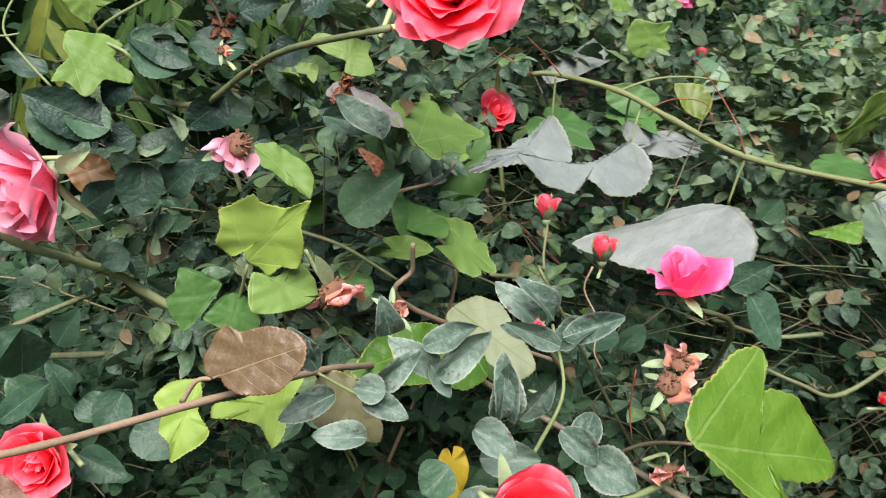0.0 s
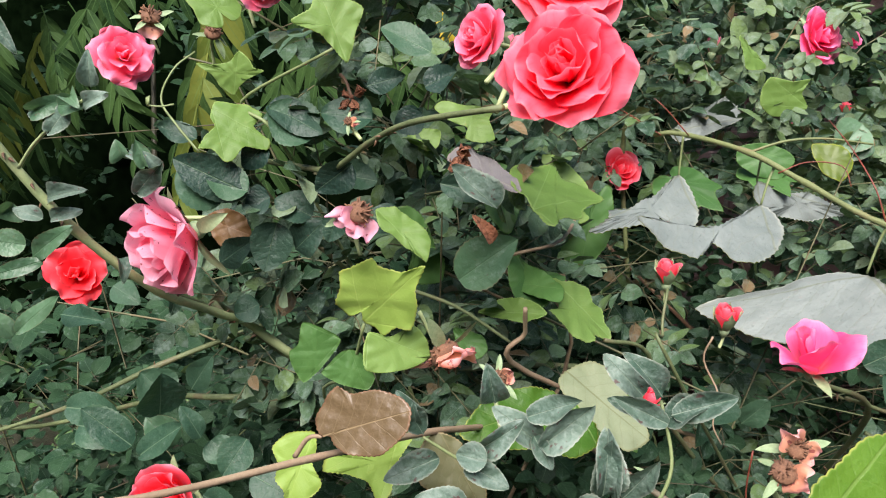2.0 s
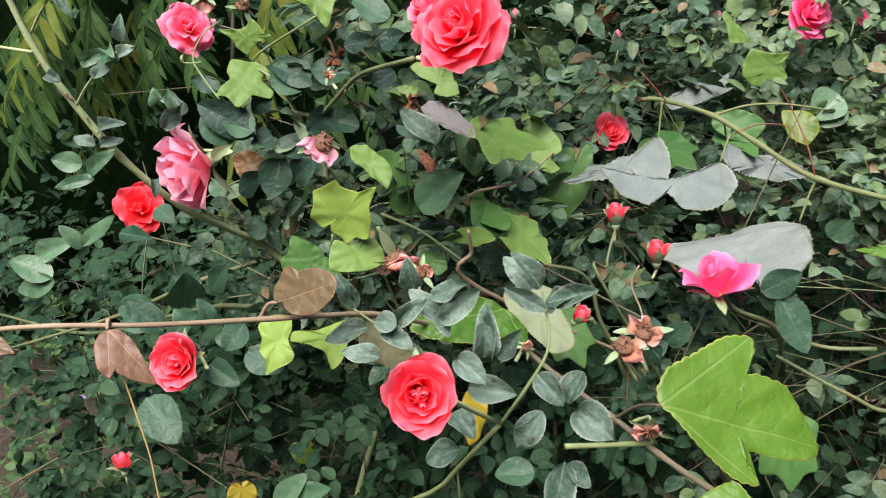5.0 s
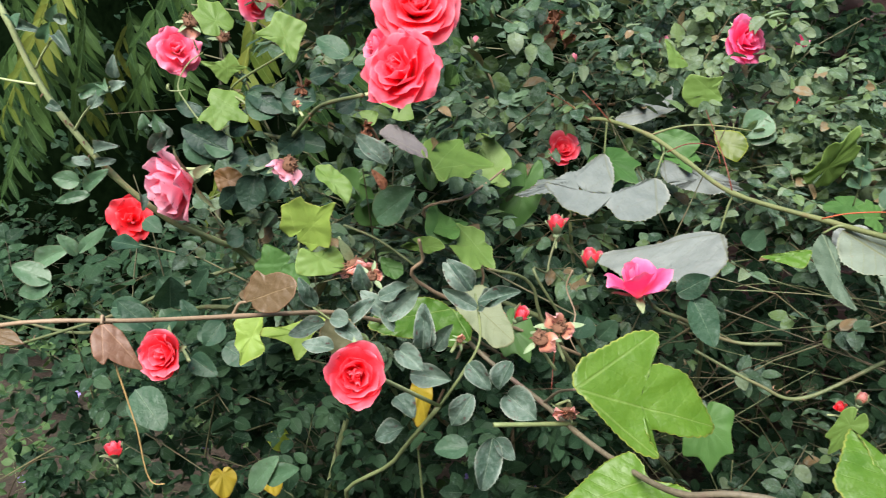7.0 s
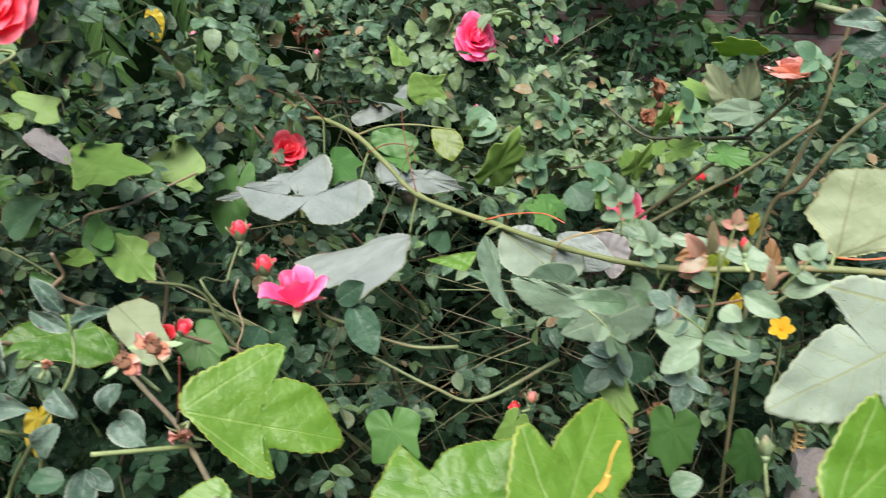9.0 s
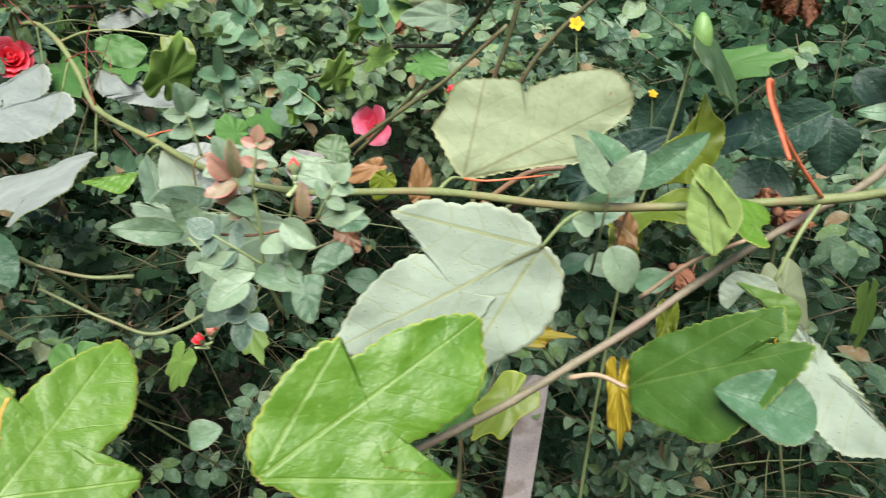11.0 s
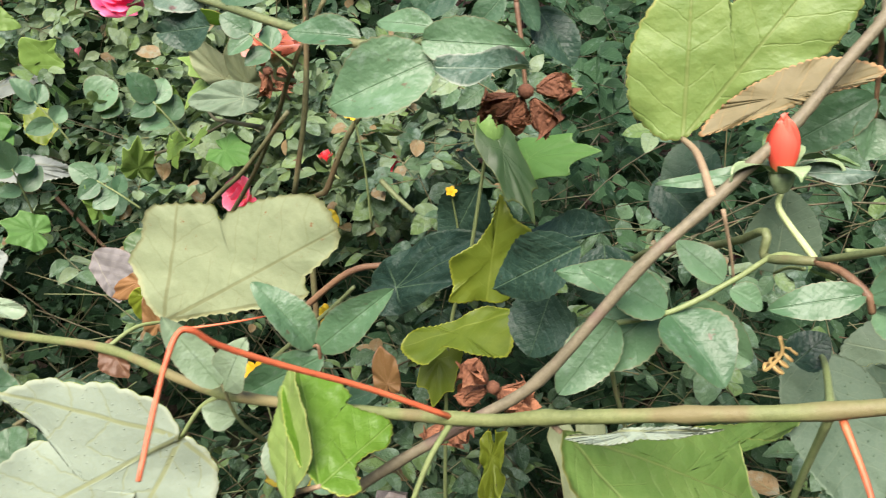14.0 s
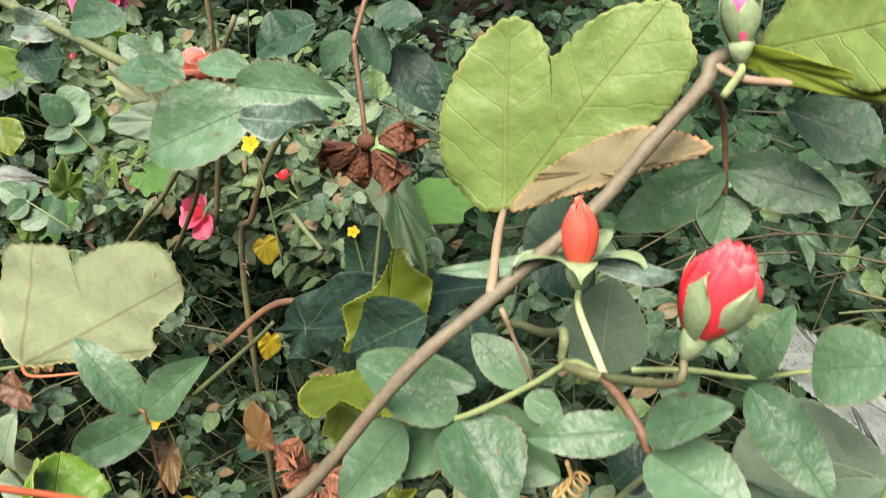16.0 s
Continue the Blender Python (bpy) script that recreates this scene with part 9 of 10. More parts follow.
rose_leaflet(left_bush, (-0.321, 0.460, 1.378), (-0.310, 0.450, 1.378), 0.013, (0.286, -0.749, 0.598), rose_near, seed=323, fold=0.9, curl=0.5, wave=0.12)
rose_leaflet(left_bush, (-0.302, 0.460, 1.385), (-0.297, 0.450, 1.405), 0.014, (0.430, -0.898, 0.098), rose_sick, seed=324, fold=0.9, curl=0.5, wave=0.12)
rose_leaflet(left_bush, (-0.334, 0.465, 1.372), (-0.307, 0.455, 1.375), 0.016, (0.532, -0.841, 0.094), rose_near, seed=325, fold=0.9, curl=0.5, wave=0.12)
rose_leaflet(left_bush, (-0.359, 0.470, 1.368), (-0.331, 0.460, 1.374), 0.014, (0.670, -0.742, -0.010), rose_near, seed=326, fold=0.9, curl=0.5, wave=0.12)
rose_leaflet(left_bush, (-0.429, 0.520, 1.289), (-0.436, 0.510, 1.278), 0.022, (0.878, -0.477, -0.044), rose_near, seed=327, fold=0.9, curl=0.5, wave=0.12)
rose_leaflet(left_bush, (-0.398, 0.520, 1.294), (-0.370, 0.510, 1.307), 0.018, (0.593, -0.656, 0.466), rose_sick, seed=328, fold=0.9, curl=0.5, wave=0.12)
rose_leaflet(left_bush, (-0.365, 0.560, 1.239), (-0.350, 0.550, 1.229), 0.014, (0.787, -0.330, 0.521), rose_sick, seed=329, fold=0.9, curl=0.5, wave=0.12)
rose_leaflet(left_bush, (-0.382, 0.600, 1.320), (-0.382, 0.590, 1.332), 0.018, (0.167, -0.862, 0.478), rose_near, seed=330, fold=0.9, curl=0.5, wave=0.12)
rose_leaflet(left_bush, (-0.376, 0.600, 1.327), (-0.349, 0.590, 1.320), 0.013, (0.312, -0.902, 0.298), rose_sick, seed=331, fold=0.9, curl=0.5, wave=0.12)
rose_leaflet(left_bush, (-0.354, 0.590, 1.315), (-0.352, 0.580, 1.335), 0.016, (0.668, -0.730, 0.141), rose_near, seed=332, fold=0.9, curl=0.5, wave=0.12)
rose_leaflet(left_bush, (-0.341, 0.590, 1.308), (-0.343, 0.580, 1.327), 0.014, (0.783, -0.607, 0.136), rose_sick, seed=333, fold=0.9, curl=0.5, wave=0.12)
tendril(low_vine, [(0.614, 0.386, 1.180), (0.610, 0.383, 1.171), (0.608, 0.381, 1.160), (0.604, 0.379, 1.150), (0.600, 0.378, 1.145), (0.592, 0.374, 1.130)], r=0.0008, material=trail_orange)

# ---- young shoot with mottled leaflets ----
compound_leaf(right_bush, (0.691, 0.585, 1.221), (0.670, 0.575, 1.253), 0.014, (-0.142, -0.832, 0.536), rose_young, pairs=2, seed=334, width=0.72)
compound_leaf(right_bush, (0.691, 0.572, 1.258), (0.699, 0.565, 1.298), 0.013, (0.322, -0.785, 0.529), rose_young, pairs=2, seed=335, width=0.72)
compound_leaf(right_bush, (0.689, 0.592, 1.192), (0.654, 0.580, 1.218), 0.022, (-0.144, -0.764, 0.629), rose_sick, pairs=2, seed=336, width=0.72)
compound_leaf(right_bush, (0.690, 0.600, 1.169), (0.715, 0.585, 1.198), 0.022, (0.188, -0.652, 0.735), rose_pale, pairs=2, seed=337, width=0.72)
compound_leaf(right_bush, (0.687, 0.600, 1.179), (0.676, 0.585, 1.146), 0.024, (0.023, -0.692, 0.722), rose_sick, pairs=1, seed=338, width=0.72)
compound_leaf(right_bush, (0.741, 0.570, 1.242), (0.760, 0.560, 1.275), 0.018, (0.145, -0.762, 0.631), rose_pale, pairs=2, seed=339, width=0.72)
compound_leaf(right_bush, (0.610, 0.660, 1.260), (0.604, 0.650, 1.299), 0.024, (0.370, -0.735, 0.569), rose_pale, pairs=2, seed=340, width=0.75)
compound_leaf(right_bush, (0.648, 0.660, 1.220), (0.638, 0.650, 1.256), 0.026, (0.533, -0.564, 0.630), rose_pale, pairs=2, seed=341, width=0.75)
compound_leaf(right_bush, (0.628, 0.720, 1.141), (0.607, 0.700, 1.108), 0.031, (0.423, -0.579, 0.697), rose_sick, pairs=2, seed=342, width=0.75)
compound_leaf(right_bush, (0.582, 0.680, 1.176), (0.611, 0.670, 1.151), 0.029, (0.593, -0.438, 0.676), rose_pale, pairs=2, seed=343, width=0.75)
compound_leaf(right_bush, (0.709, 0.980, 1.320), (0.690, 0.960, 1.364), 0.034, (0.485, -0.603, 0.633), rose_near, pairs=2, seed=344, width=0.75)
compound_leaf(right_bush, (0.548, 1.000, 1.303), (0.525, 0.980, 1.357), 0.031, (0.694, -0.441, 0.569), rose_near, pairs=2, seed=345, width=0.75)
compound_leaf(right_bush, (0.854, 0.950, 1.401), (0.823, 0.930, 1.434), 0.030, (0.415, -0.757, 0.505), rose_near, pairs=2, seed=346, width=0.75)
compound_leaf(right_bush, (0.624, 1.000, 1.234), (0.587, 0.980, 1.271), 0.031, (0.529, -0.588, 0.612), rose_near, pairs=2, seed=347, width=0.75)
compound_leaf(right_bush, (0.492, 0.980, 1.225), (0.495, 0.960, 1.285), 0.035, (0.609, -0.519, 0.600), rose_near, pairs=2, seed=348, width=0.75)
tendril(low_vine, [(0.608, 0.379, 1.158), (0.607, 0.378, 1.151), (0.603, 0.377, 1.145)], r=0.0022, material=trail_orange)
tendril(gourd, [(-0.366, 0.660, 1.365), (-0.376, 0.655, 1.363), (-0.386, 0.650, 1.364)], r=0.0009, material=petiole_green, coil=(0.005, 0.0012, 2.5))
lobed_leaf(right_gourd, (0.629, 1.000, 1.282), (0.649, 0.980, 1.319), 0.038, (0.523, -0.681, 0.512), "five_lobes", [ivy_top, ivy_top], seed=349, wave=0.05, fold=0.12)
lobed_leaf(right_gourd, (0.680, 1.000, 1.310), (0.711, 0.980, 1.323), 0.039, (0.492, -0.714, 0.498), "five_lobes", [ivy_top, ivy_top], seed=350, wave=0.05, fold=0.12)
lobed_leaf(right_gourd, (0.585, 0.980, 1.239), (0.580, 0.970, 1.269), 0.030, (0.548, -0.640, 0.538), "five_lobes", [ivy_top, ivy_top], seed=351, wave=0.05, fold=0.12)
lobed_leaf(right_gourd, (0.447, 0.920, 1.282), (0.481, 0.900, 1.337), 0.059, (0.659, -0.570, 0.491), "five_lobes", [ivy_top, ivy_top], seed=352, wave=0.05, fold=0.12)
lobed_leaf(right_gourd, (0.660, 1.020, 1.345), (0.663, 1.000, 1.371), 0.052, (0.510, -0.723, 0.467), "five_lobes", [ivy_top, ivy_top], seed=353, wave=0.05, fold=0.12)
lobed_leaf(right_gourd, (0.517, 0.950, 1.216), (0.492, 0.930, 1.234), 0.046, (0.593, -0.592, 0.545), "five_lobes", [ivy_mid, ivy_mid], seed=354, wave=0.05, fold=0.12)
lobed_leaf(right_gourd, (0.740, 1.000, 1.306), (0.779, 0.980, 1.298), 0.045, (0.442, -0.738, 0.509), "five_lobes", [ivy_mid, ivy_mid], seed=355, wave=0.05, fold=0.12)

# ---- ground, wall and the mass of foliage behind ----


def soil_material():
    m, n, l = shader("garden_soil")
    bsdf = n["Principled BSDF"]
    place = node(n, l, "ShaderNodeTexCoord").outputs["Object"]
    broad = node(n, l, "ShaderNodeTexNoise", {"Vector": place, "Scale": 3.0, "Detail": 6.0}).outputs[0]
    fine = node(n, l, "ShaderNodeTexNoise", {"Vector": place, "Scale": 60.0, "Detail": 6.0, "Roughness": 0.7}).outputs[0]
    colour = blend(n, l, ramp(n, l, fine, 0.35, 0.7), (0.030, 0.022, 0.016), (0.085, 0.062, 0.045))
    colour = blend(n, l, calc(n, l, "MULTIPLY", ramp(n, l, broad, 0.45, 0.65), 0.6), colour, (0.035, 0.055, 0.022))
    l.new(colour, bsdf.inputs["Base Color"])
    bsdf.inputs["Roughness"].default_value = 0.95
    l.new(node(n, l, "ShaderNodeBump", {"Height": fine, "Strength": 0.8, "Distance": 0.01}).outputs[0], bsdf.inputs["Normal"])
    return m


def ground_mesh():
    side = np.concatenate([-np.geomspace(400, 4, 14), np.linspace(-3.6, 4.4, 41), np.geomspace(5, 400, 14)])
    verts, faces, n = [], [], len(side)
    for y in side:
        for x in side:
            near = max(0.0, 1 - max(abs(x), abs(y)) / 6)
            verts.append((x, y, 0.05 * near * noise.noise(Vector((x * 2.2, y * 2.2, 0)))))
    for j in range(n - 1):
        for i in range(n - 1):
            faces.append((j * n + i, j * n + i + 1, (j + 1) * n + i + 1, (j + 1) * n + i))
    return mesh_of("ground", verts, faces)


ground = tagged(part("ground", ground_mesh(), soil_material(), None), "dark garden soil with litter and low weeds", "ground", kind="structure")


class Bulk:
    """Gathers many small leaves and twigs into one mesh."""

    def __init__(self):
        self.v, self.f, self.veins, self.rim, self.n = [], [], [], [], 0

    def add(self, arrays, m):
        v, f, ve, ri = arrays
        mat = np.array(m.to_3x3())
        self.v.append(np.asarray(v) @ mat.T + np.array(m.translation))
        self.f += [tuple(i + self.n for i in q) for q in f]
        self.veins += ve
        self.rim += ri
        self.n += len(v)

    def twig(self, a, b, r):
        a, b = Vector(a), Vector(b)
        d = (b - a).normalized()
        s = d.orthogonal().normalized()
        o = d.cross(s)
        ring = [s, -0.5 * s + 0.87 * o, -0.5 * s - 0.87 * o]
        vs = [a + q * r for q in ring] + [b + q * r * 0.7 for q in ring]
        self.v.append(np.array([tuple(q) for q in vs]))
        self.f += [tuple(i + self.n for i in q) for q in ((0, 1, 4, 3), (1, 2, 5, 4), (2, 0, 3, 5))]
        self.veins += [(0, 0.5)] * 6
        self.rim += [(0, 0)] * 6
        self.n += 6

    def build(self, name, material, label, category, kind="stuff"):
        me = mesh_of(name, np.concatenate(self.v), self.f, self.veins, self.rim)
        return tagged(part(name, me, material, None), label, category, kind=kind)


def leaf_templates(seed, count=6, ratio=0.66, rows=5, cols=4):
    rnd = random.Random(seed)
    return [leaflet_arrays(rows, cols, 1.0, ratio * rnd.uniform(0.9, 1.12), rnd.uniform(0.1, 0.45), rnd.uniform(0.0, 0.3), 0.0, rnd.uniform(0, 0.05), rnd) for _ in range(count)]


def spray(bulk, stems, templates, at, way, size, rnd, pairs=2):
    """One compound leaf of the mass: a short stalk with leaflets."""
    up = Vector((0, -0.35, 0.9)) + Vector((rnd.uniform(-0.7, 0.7), rnd.uniform(-0.7, 0.7), rnd.uniform(-0.4, 0.4)))
    d = way.normalized()
    n = (up - up.dot(d) * d).normalized()
    side = d.cross(n)
    reach = size * (0.7 + 0.62 * pairs)
    end = at + d * reach
    stems.twig(at, end, 0.0009)
    spots = [(end, d)] + [(at.lerp(end, 1 - (k + 0.2) * 0.75 / pairs), (d * rnd.uniform(0.2, 0.6) + side * s).normalized()) for k in range(pairs) for s in (-1, 1)]
    for p, w in spots:
        ln = size * rnd.uniform(0.75, 1.15)
        tilt = n + side * rnd.uniform(-0.5, 0.5) + d * rnd.uniform(-0.5, 0.5)
        tip = p + w * ln - n * ln * rnd.uniform(-0.15, 0.35)
        bulk.add(rnd.choice(templates), frame_of(p, tip, tilt) @ Matrix.Scale(ln, 4))


def step(v, lo, hi):
    q = min(max((v - lo) / (hi - lo), 0.0), 1.0)
    return q * q * (3 - 2 * q)


def hull(x, z):
    """How far back the mass of the bush begins."""
    low = 0.74 + 0.34 * step(x, 0.0, 0.45)
    high = 0.70 + 0.52 * step(x, -0.15, 0.06) + 1.1 * max(0.0, z - 1.30) * step(x, -0.1, 0.2)
    y = low + (high - low) * step(z, 1.0, 1.15)
    y += (0.98 - y) * step(x, 0.75, 1.0) * 0.8
    return y


def hollow(x, z):
    """How bare the mass is: the woody middle of the bush, low down, has few leaves."""
    return max(0.8 * step(x, 0.15, 0.32) * step(x, 1.0, 0.8) * step(z, 1.17, 1.05), 0.75 * step(x, 1.0, 1.12))


def crest(x):
    """How high the mass of the bush rises."""
    if x < -0.38:
        return 1.12 - 0.10 * step(x, -0.42, -0.6)
    return 1.66 - 0.27 * step(x, 0.3, 0.65)


def clear_of(points):
    """Which places do not stand before the stems and blooms that show in front of the mass."""
    good = np.ones(len(points), bool)
    for c, r in CLEAR:
        eye = np.array((min(max(c.x * 0.75 + 0.25, 0.05), 1.3), -0.1 + 0.25 * max(0.0, c.x - 0.6), 1.42))
        d = np.array(c) - eye
        far = np.linalg.norm(d)
        d /= far
        s = (points - eye) @ d
        off = np.linalg.norm(points - eye - s[:, None] * d, axis=1)
        good &= ~((s > 0) & (s < far + 0.012) & (off < r * s / far + 0.026))
    return good


def scatter(count, seed, place):
    """Places drawn by place(rnd), None to skip, kept clear of what stands in front."""
    rnd, found = random.Random(seed), []
    while len(found) < count:
        p = place(rnd)
        if p is not None:
            found.append(p)
    found = np.array(found)
    return found[clear_of(found)]


def grow(name, seed, places, material, label, size, pairs, fine, lean=(0, 0, 0)):
    """A mass of rose leaves at the places, in one mesh, and their stalks in another."""
    rnd = random.Random(seed)
    templates = leaf_templates(seed, 8, rows=5 if fine else 4, cols=4 if fine else 2)
    leaves, twigs = Bulk(), Bulk()
    for p in places:
        way = Vector((rnd.uniform(-1, 1), rnd.uniform(-1.1, 0.5), rnd.uniform(-0.6, 0.7))) + Vector(lean)
        spray(leaves, twigs, templates, Vector(p), way, rnd.uniform(*size), rnd, rnd.choice(pairs))
    leaves.build(name, material, label, "foliage")
    return twigs


def bush_mass():
    def front(rnd):
        x, z = rnd.uniform(-0.95, 1.95), rnd.uniform(0.35, 1.66)
        if z > crest(x) - rnd.uniform(0, 0.10):
            return None
        if rnd.random() < (0.55 * step(x, -0.12, -0.3) + 0.35 * step(x, -0.36, -0.5)) * step(z, 1.1, 1.25):
            return None
        if rnd.random() < 0.6 * step(z, 1.10, 0.94) * step(x, 0.2, -0.1):
            return None
        if rnd.random() < hollow(x, z):
            return None
        if rnd.random() < 0.45 * step(x, 0.62, 0.75) * step(z, 1.25, 1.35):
            return None
        if noise.noise(Vector((x * 9, 1.7, z * 9))) < -0.06:
            return None
        return (x, hull(x, z) + 0.22 * rnd.random(), z)

    def inner(rnd):
        x, z = rnd.uniform(-1.1, 2.3), rnd.uniform(0.1, 1.66)
        if z > crest(x) - rnd.uniform(0, 0.06):
            return None
        if rnd.random() < (0.6 * step(x, -0.1, -0.3) + 0.35 * step(x, -0.36, -0.5)) * step(z, 1.1, 1.25):
            return None
        if rnd.random() < 0.6 * hollow(x, z):
            return None
        if noise.noise(Vector((x * 7, 5.1, z * 7))) < -0.12:
            return None
        return (x, hull(x, z) + 0.15 + 0.8 * rnd.random(), z)

    spots = scatter(2450, 77, front)
    # lit copy for the upper middle; the darker one below stands for shade
    fresh = (spots[:, 0] > 0.2) & (spots[:, 0] < 0.85) & (spots[:, 2] > 1.2 + 0.15 * np.sin(spots[:, 0] * 7))
    # low on the left the leaves take the darker material as painted shade
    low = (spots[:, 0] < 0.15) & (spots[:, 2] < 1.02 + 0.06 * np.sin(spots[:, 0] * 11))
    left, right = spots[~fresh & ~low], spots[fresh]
    grow("low_foliage", 74, spots[low], hedge_and_shade_green, "rose foliage low on the bush, coloured dark for shade", (0.019, 0.038), (1, 2, 2, 3), True)
    twigs = grow("bush_foliage", 77, left, foliage, "dense dull-green mildewed rose foliage on the bush", (0.019, 0.040), (1, 2, 2, 3), True)
    grow("bush_foliage", 76, right, foliage_light, "lighter yellow-green rose foliage on the bush, coloured as lit", (0.020, 0.038), (1, 2, 2, 3), True)
    deep = scatter(3600, 78, inner)
    # deep and low leaves get the darker material, shading the gaps by colour
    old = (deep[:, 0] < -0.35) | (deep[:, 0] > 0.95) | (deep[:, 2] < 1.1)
    inside = grow("inner_foliage", 78, deep[old], hedge_and_shade_green, "rose foliage deep inside the bush, shade put into its dark colour", (0.027, 0.046), (1, 2, 2), False)
    grow("inner_foliage", 75, deep[~old], foliage, "rose foliage inside the bush", (0.027, 0.046), (1, 2, 2), False)
    rnd = random.Random(79)
    lines = []
    while len(lines) < 260:
        x, z = rnd.uniform(-0.9, 1.9), rnd.uniform(0.3, 1.5)
        if z > crest(x) - 0.1:
            continue
        lines.append((x, hull(x, z) + rnd.uniform(0.0, 0.5), z))
    lines = np.array(lines)
    for p in lines[clear_of(lines)]:
        p = Vector(p)
        q = p + Vector((rnd.uniform(-1, 1), rnd.uniform(-0.3, 0.3), rnd.uniform(-0.4, 0.8))).normalized() * rnd.uniform(0.12, 0.4)
        mid = p.lerp(q, 0.5) + Vector((0, 0, rnd.uniform(0.0, 0.05)))
        r = rnd.uniform(0.001, 0.0026)
        twigs.twig(p, mid, r)
        twigs.twig(mid, q, r * 0.8)
    canes, green = Bulk(), Bulk()
    count = 0
    while count < 300:
        x, z = rnd.uniform(-0.85, 1.6), rnd.uniform(0.45, 1.45)
        if z > crest(x) - 0.12 or rnd.random() > 0.45 + 0.55 * hollow(x, z):
            continue
        count += 1
        p = Vector((x, hull(x, z) + rnd.uniform(0.02, 0.35), z))
        d = Vector((rnd.uniform(-1, 1), rnd.uniform(-0.25, 0.25), rnd.uniform(-0.5, 0.6))).normalized()
        bend = Vector((rnd.uniform(-0.3, 0.3), rnd.uniform(-0.1, 0.1), rnd.uniform(-0.5, 0.1)))
        run, r = rnd.uniform(0.12, 0.42), rnd.uniform(0.0008, 0.0018)
        line = [p + d * run * k / 7 + bend * run * (k / 7) ** 2 for k in range(8)]
        if not clear_of(np.array([tuple(q) for q in line])).all():
            continue
        for a, b in zip(line, line[1:]):
            (green if count % 3 == 0 else canes).twig(a, b, r)
    canes.build("bush_canes", twig_brown, "long thin arching rose shoots", "twigs")
    green.build("green_shoots", cane_mid, "thin olive green shoots crossing the bush", "twigs")
    twigs.build("bush_twigs", twig_mixed, "tangle of thin brown and green rose twigs", "twigs")
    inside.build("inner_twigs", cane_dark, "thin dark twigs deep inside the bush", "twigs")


def back_hedge():
    """The shrubs between the bush and the wall, lower towards the open stretch of brick."""

    def place(rnd):
        x, y = rnd.uniform(-3.2, 3.2), rnd.uniform(1.9, 3.15)
        top = 2.4 if x < 0.86 else 1.50 + 0.05 * math.sin(x * 9) - 0.10 * rnd.random()
        z = rnd.uniform(0.2, top)
        if x < -0.35 and z > 0.75:
            return None
        return (x, y, z)

    twigs = grow("hedge_foliage", 91, scatter(7600, 91, place), hedge_and_shade_green, "dark leafy shrubs in front of the wall", (0.03, 0.055), (1, 2, 2), False)

    def creeper(rnd):
        x, z = rnd.uniform(0.5, 4.0), rnd.uniform(1.1, 2.4)
        if noise.noise(Vector((x * 3.1, z * 4.3, 3.0))) < -0.16:
            return None
        return (x, 3.30 - 0.08 * rnd.random(), z)

    grow("creeper_foliage", 93, scatter(1700, 93, creeper), weeds, "green creeper leaves hanging down the brick wall", (0.045, 0.085), (0, 1, 1), True, (0, 0, -0.7))

    def corner(rnd):
        return (rnd.uniform(-2.6, -0.25), rnd.uniform(2.25, 2.6), rnd.uniform(0.7, 2.2))

    grow("corner_foliage", 92, scatter(320, 92, corner), hedge_and_shade_green, "dark leaves behind the fern", (0.03, 0.055), (1, 2, 2), False)
    twigs.build("hedge_twigs", cane_dark, "dark twigs of the shrubs", "twigs")


def ground_cover():
    rnd = random.Random(31)
    templates = leaf_templates(8, ratio=0.7)
    leaves, twigs = Bulk(), Bulk()
    for _ in range(2600):
        x, y = rnd.uniform(-2.2, 2.4), rnd.uniform(0.5, 3.1)
        p = Vector((x, y, rnd.uniform(0.02, 0.5 if x < -0.2 else 0.3)))
        spray(leaves, twigs, templates, p, Vector((rnd.uniform(-1, 1), rnd.uniform(-1, 1), rnd.uniform(0, 1.0))), rnd.uniform(0.02, 0.04), rnd, rnd.choice((1, 2)))
    leaves.build("ground_weeds", weeds, "low green weeds covering the soil", "weeds")
    twigs.build("weed_stalks", petiole_green, "thin pale stalks of the weeds", "stalks")


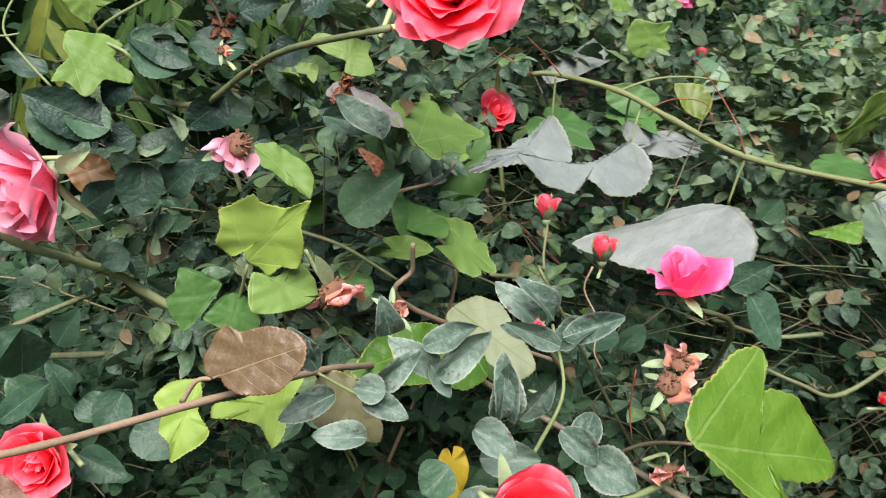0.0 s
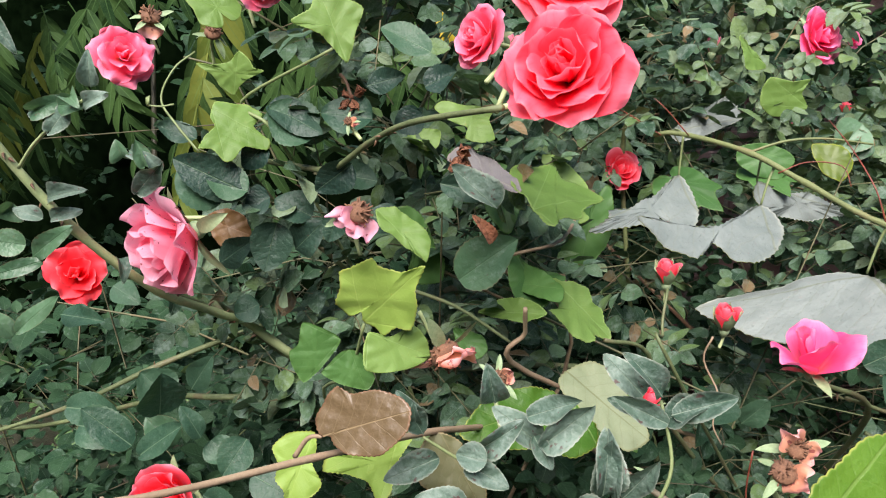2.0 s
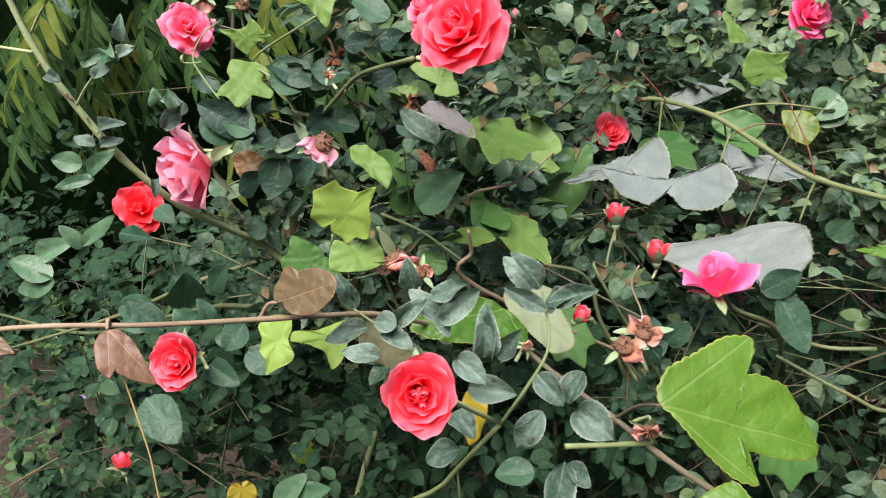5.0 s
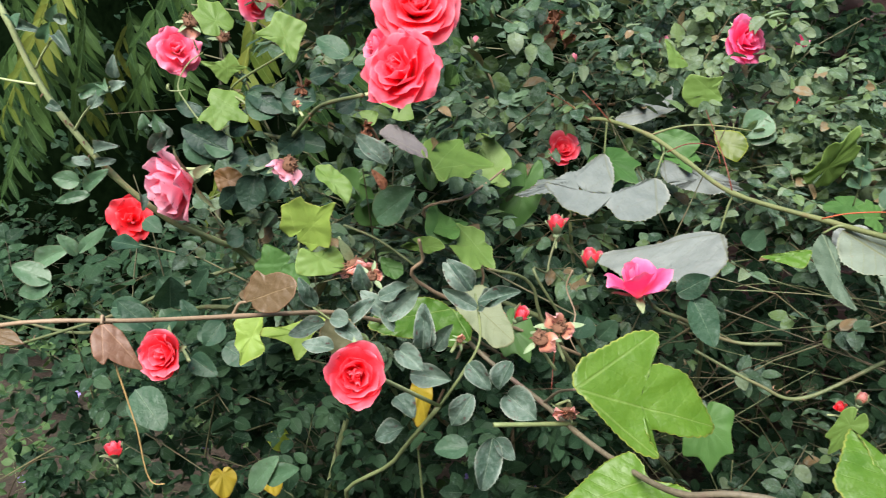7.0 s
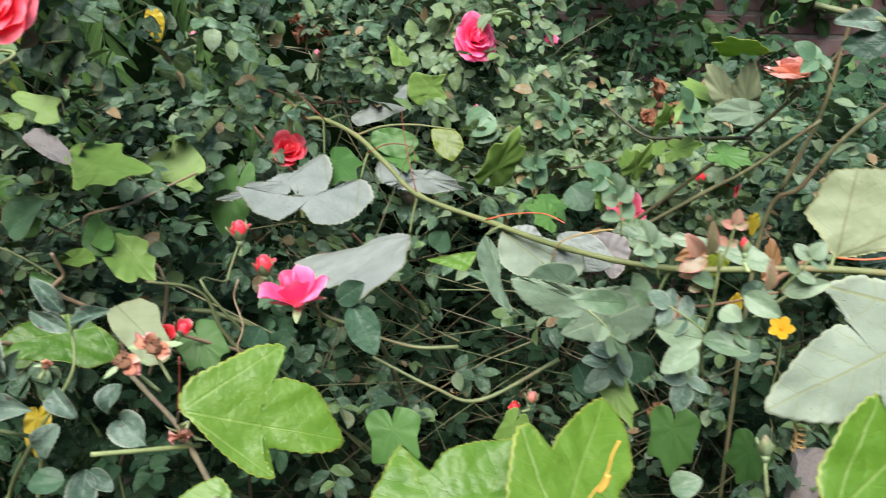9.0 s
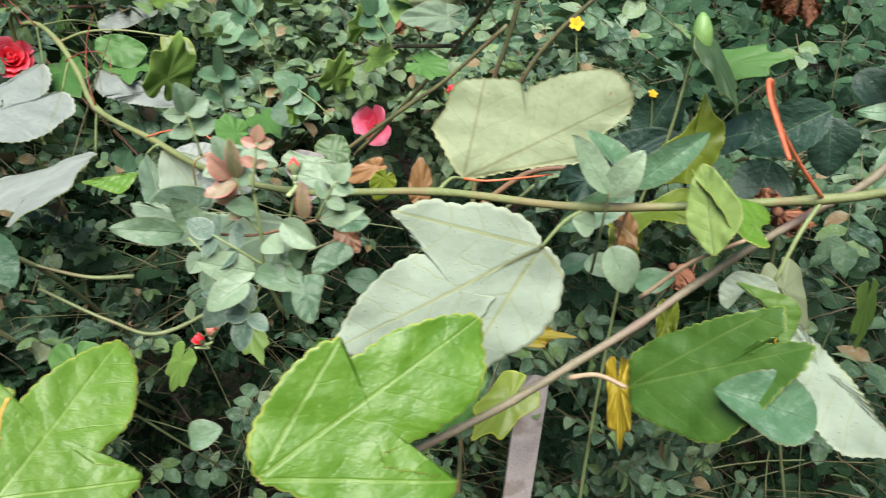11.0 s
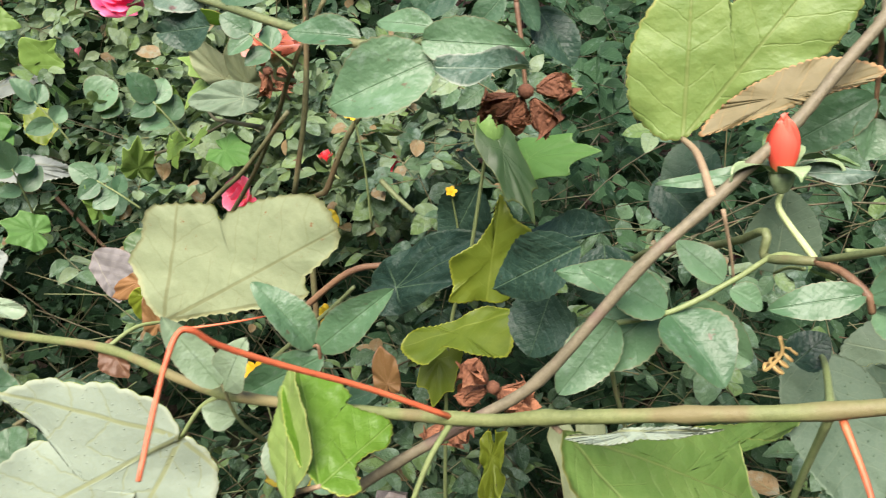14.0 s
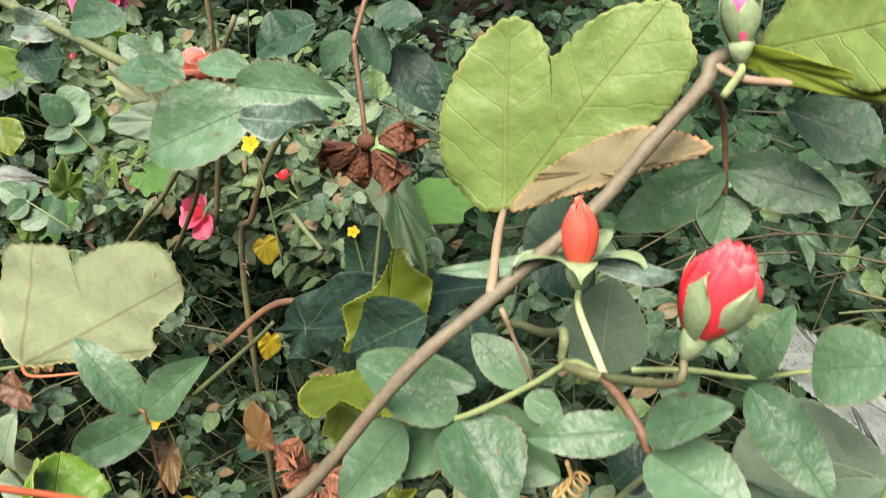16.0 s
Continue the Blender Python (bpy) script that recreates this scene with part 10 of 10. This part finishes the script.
def frond_plants():
    """Long drooping pinnate fronds in the dark corner."""
    rnd = random.Random(12)
    plant = thing("fern", (-1.35, 2.0, 0.0), "tall dark fern with drooping feathery fronds", "fern")
    for k in range(46):
        x, y, z = rnd.uniform(-2.9, -0.5), rnd.uniform(1.45, 2.3), rnd.uniform(1.15, 2.0)
        base = Vector((x, y, z + 0.25))
        d = Vector((rnd.uniform(-0.6, 0.6), rnd.uniform(-0.5, -0.05), -1)).normalized()
        ln = rnd.uniform(0.5, 0.85)
        side = d.cross(Vector((0, -1, 0.2))).normalized()
        face = side.cross(d)
        bulk = Bulk()
        tpl = leaf_templates(k, 3, ratio=0.24, rows=6, cols=2)
        last = base
        for i in range(12):
            s = (i + 1) / 13
            p = base + d * ln * s + Vector((0, -0.10 * s * s, 0.05 * math.sin(s * 3)))
            bulk.twig(last, p, 0.003 * (1 - 0.7 * s))
            last = p
            size = 0.13 * math.sin(math.pi * min(1, 0.18 + 0.8 * s)) ** 0.7
            for q in (-1, 1):
                w = (d * rnd.uniform(0.4, 0.8) + side * q * rnd.uniform(0.6, 0.9) + Vector((0, 0, -rnd.uniform(0.4, 1.1))) - face * rnd.uniform(0, 0.5)).normalized()
                bulk.add(rnd.choice(tpl), frame_of(p, p + w * size, face + side * rnd.uniform(-0.4, 0.4)) @ Matrix.Scale(size, 4))
        me = mesh_of("frond", np.concatenate(bulk.v), bulk.f, bulk.veins, bulk.rim)
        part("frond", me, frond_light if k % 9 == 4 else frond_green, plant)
    stem(plant, "stem", [(-1.35, 2.0, 0.0), (-1.45, 2.2, 0.7), (-1.6, 2.5, 1.5), (-1.6, 2.55, 2.2)], 0.012, 0.007, cane_dark)


def brick_material():
    m, n, l = shader("old_red_brick")
    bsdf = n["Principled BSDF"]
    place = node(n, l, "ShaderNodeTexCoord").outputs["Object"]
    chance = node(n, l, "ShaderNodeObjectInfo").outputs["Random"]
    broad = node(n, l, "ShaderNodeTexNoise", {"Vector": place, "Scale": 9.0, "Detail": 5.0}).outputs[0]
    fine = node(n, l, "ShaderNodeTexNoise", {"Vector": place, "Scale": 90.0, "Detail": 5.0, "Roughness": 0.7}).outputs[0]
    colour = blend(n, l, calc(n, l, "MULTIPLY_ADD", chance, 0.8, calc(n, l, "MULTIPLY", fine, 0.2)), (0.065, 0.030, 0.029), (0.125, 0.072, 0.070))
    colour = blend(n, l, calc(n, l, "MULTIPLY", ramp(n, l, broad, 0.5, 0.7), 0.55), colour, (0.14, 0.12, 0.12))
    colour = blend(n, l, calc(n, l, "MULTIPLY", ramp(n, l, broad, 0.48, 0.3), 0.5), colour, (0.05, 0.045, 0.035))
    l.new(colour, bsdf.inputs["Base Color"])
    bsdf.inputs["Roughness"].default_value = 0.9
    l.new(node(n, l, "ShaderNodeBump", {"Height": fine, "Strength": 0.6, "Distance": 0.004}).outputs[0], bsdf.inputs["Normal"])
    return m


def box_arrays(sx, sy, sz, bevel):
    bm = bmesh.new()
    bmesh.ops.create_cube(bm, size=1.0)
    bmesh.ops.scale(bm, vec=(sx, sy, sz), verts=bm.verts)
    bmesh.ops.bevel(bm, geom=list(bm.edges), offset=bevel, segments=1, affect="EDGES")
    v, f = [tuple(q.co) for q in bm.verts], [tuple(q.index for q in face.verts) for face in bm.faces]
    bm.free()
    return v, f


def brick_wall():
    mortar = bark_material("old_mortar", (0.07, 0.062, 0.058), (0.13, 0.12, 0.115), rough=0.95, scale=80)
    bricks = brick_material()
    v, f = box_arrays(11.0, 0.22, 2.6, 0.004)
    wall = tagged(part("wall_back", mesh_of("wall", v, f, smooth=False), mortar, None, "", pose(1.0, 3.44, 1.3)), "old red brick wall with worn mortar joints", "wall", kind="structure")
    v, f = box_arrays(0.225, 0.11, 0.072, 0.006)
    one = mesh_of("brick", v, f, smooth=False)
    rest, rnd = Bulk(), random.Random(4)
    for row in range(32):
        z = 0.05 + row * 0.084
        for k in range(-19, 28):
            x = 1.0 + (k - 4) * 0.238 + (row % 2) * 0.119
            if not -4.4 < x < 6.3:
                continue
            m = pose(x, 3.380 + rnd.uniform(-0.003, 0.003), z, rnd.uniform(-0.6, 0.6), 0, rnd.uniform(-0.6, 0.6))
            if 0.2 < x < 3.2 and 1.05 < z < 2.1:
                part("brick", one, bricks, wall, "", m)
            else:
                rest.add((v, f, [(0, 0)] * len(v), [(0, 0)] * len(v)), m)
    me = mesh_of("bricks", np.concatenate(rest.v), rest.f, smooth=False)
    tagged(part("bricks", me, bricks, wall), kind="stuff")


def light_screens():
    """Added tall hedge-shaped screens: unseen ones behind and beside the path block low skylight."""
    # the north one hides the wall and stands for deep shade behind the fern
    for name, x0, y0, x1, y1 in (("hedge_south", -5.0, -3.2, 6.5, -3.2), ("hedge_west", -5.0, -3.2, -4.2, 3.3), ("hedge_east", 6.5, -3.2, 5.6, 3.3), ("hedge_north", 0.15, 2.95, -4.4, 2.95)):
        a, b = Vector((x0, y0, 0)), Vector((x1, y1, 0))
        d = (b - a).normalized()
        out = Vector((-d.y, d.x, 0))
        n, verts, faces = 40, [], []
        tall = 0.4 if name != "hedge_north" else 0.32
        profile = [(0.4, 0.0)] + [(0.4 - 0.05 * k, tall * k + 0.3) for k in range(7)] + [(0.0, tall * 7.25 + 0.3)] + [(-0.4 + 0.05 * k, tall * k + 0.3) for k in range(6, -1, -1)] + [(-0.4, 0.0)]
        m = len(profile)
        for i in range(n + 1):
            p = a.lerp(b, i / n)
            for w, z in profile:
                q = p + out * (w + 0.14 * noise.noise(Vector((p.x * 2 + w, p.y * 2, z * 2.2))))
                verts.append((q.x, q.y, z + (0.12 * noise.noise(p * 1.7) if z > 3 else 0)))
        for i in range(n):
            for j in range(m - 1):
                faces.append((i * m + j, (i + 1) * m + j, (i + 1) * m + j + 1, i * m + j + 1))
        tagged(part(name, mesh_of(name, verts, faces), hedge_bulk, None), "added hedge-shaped screen, painted near black", "hedge", kind="structure")


CLEAR = [(Vector(c), r) for c, r in CLEAR_SPOTS]
bush_mass()
back_hedge()
ground_cover()
frond_plants()
light_screens()
brick_wall()
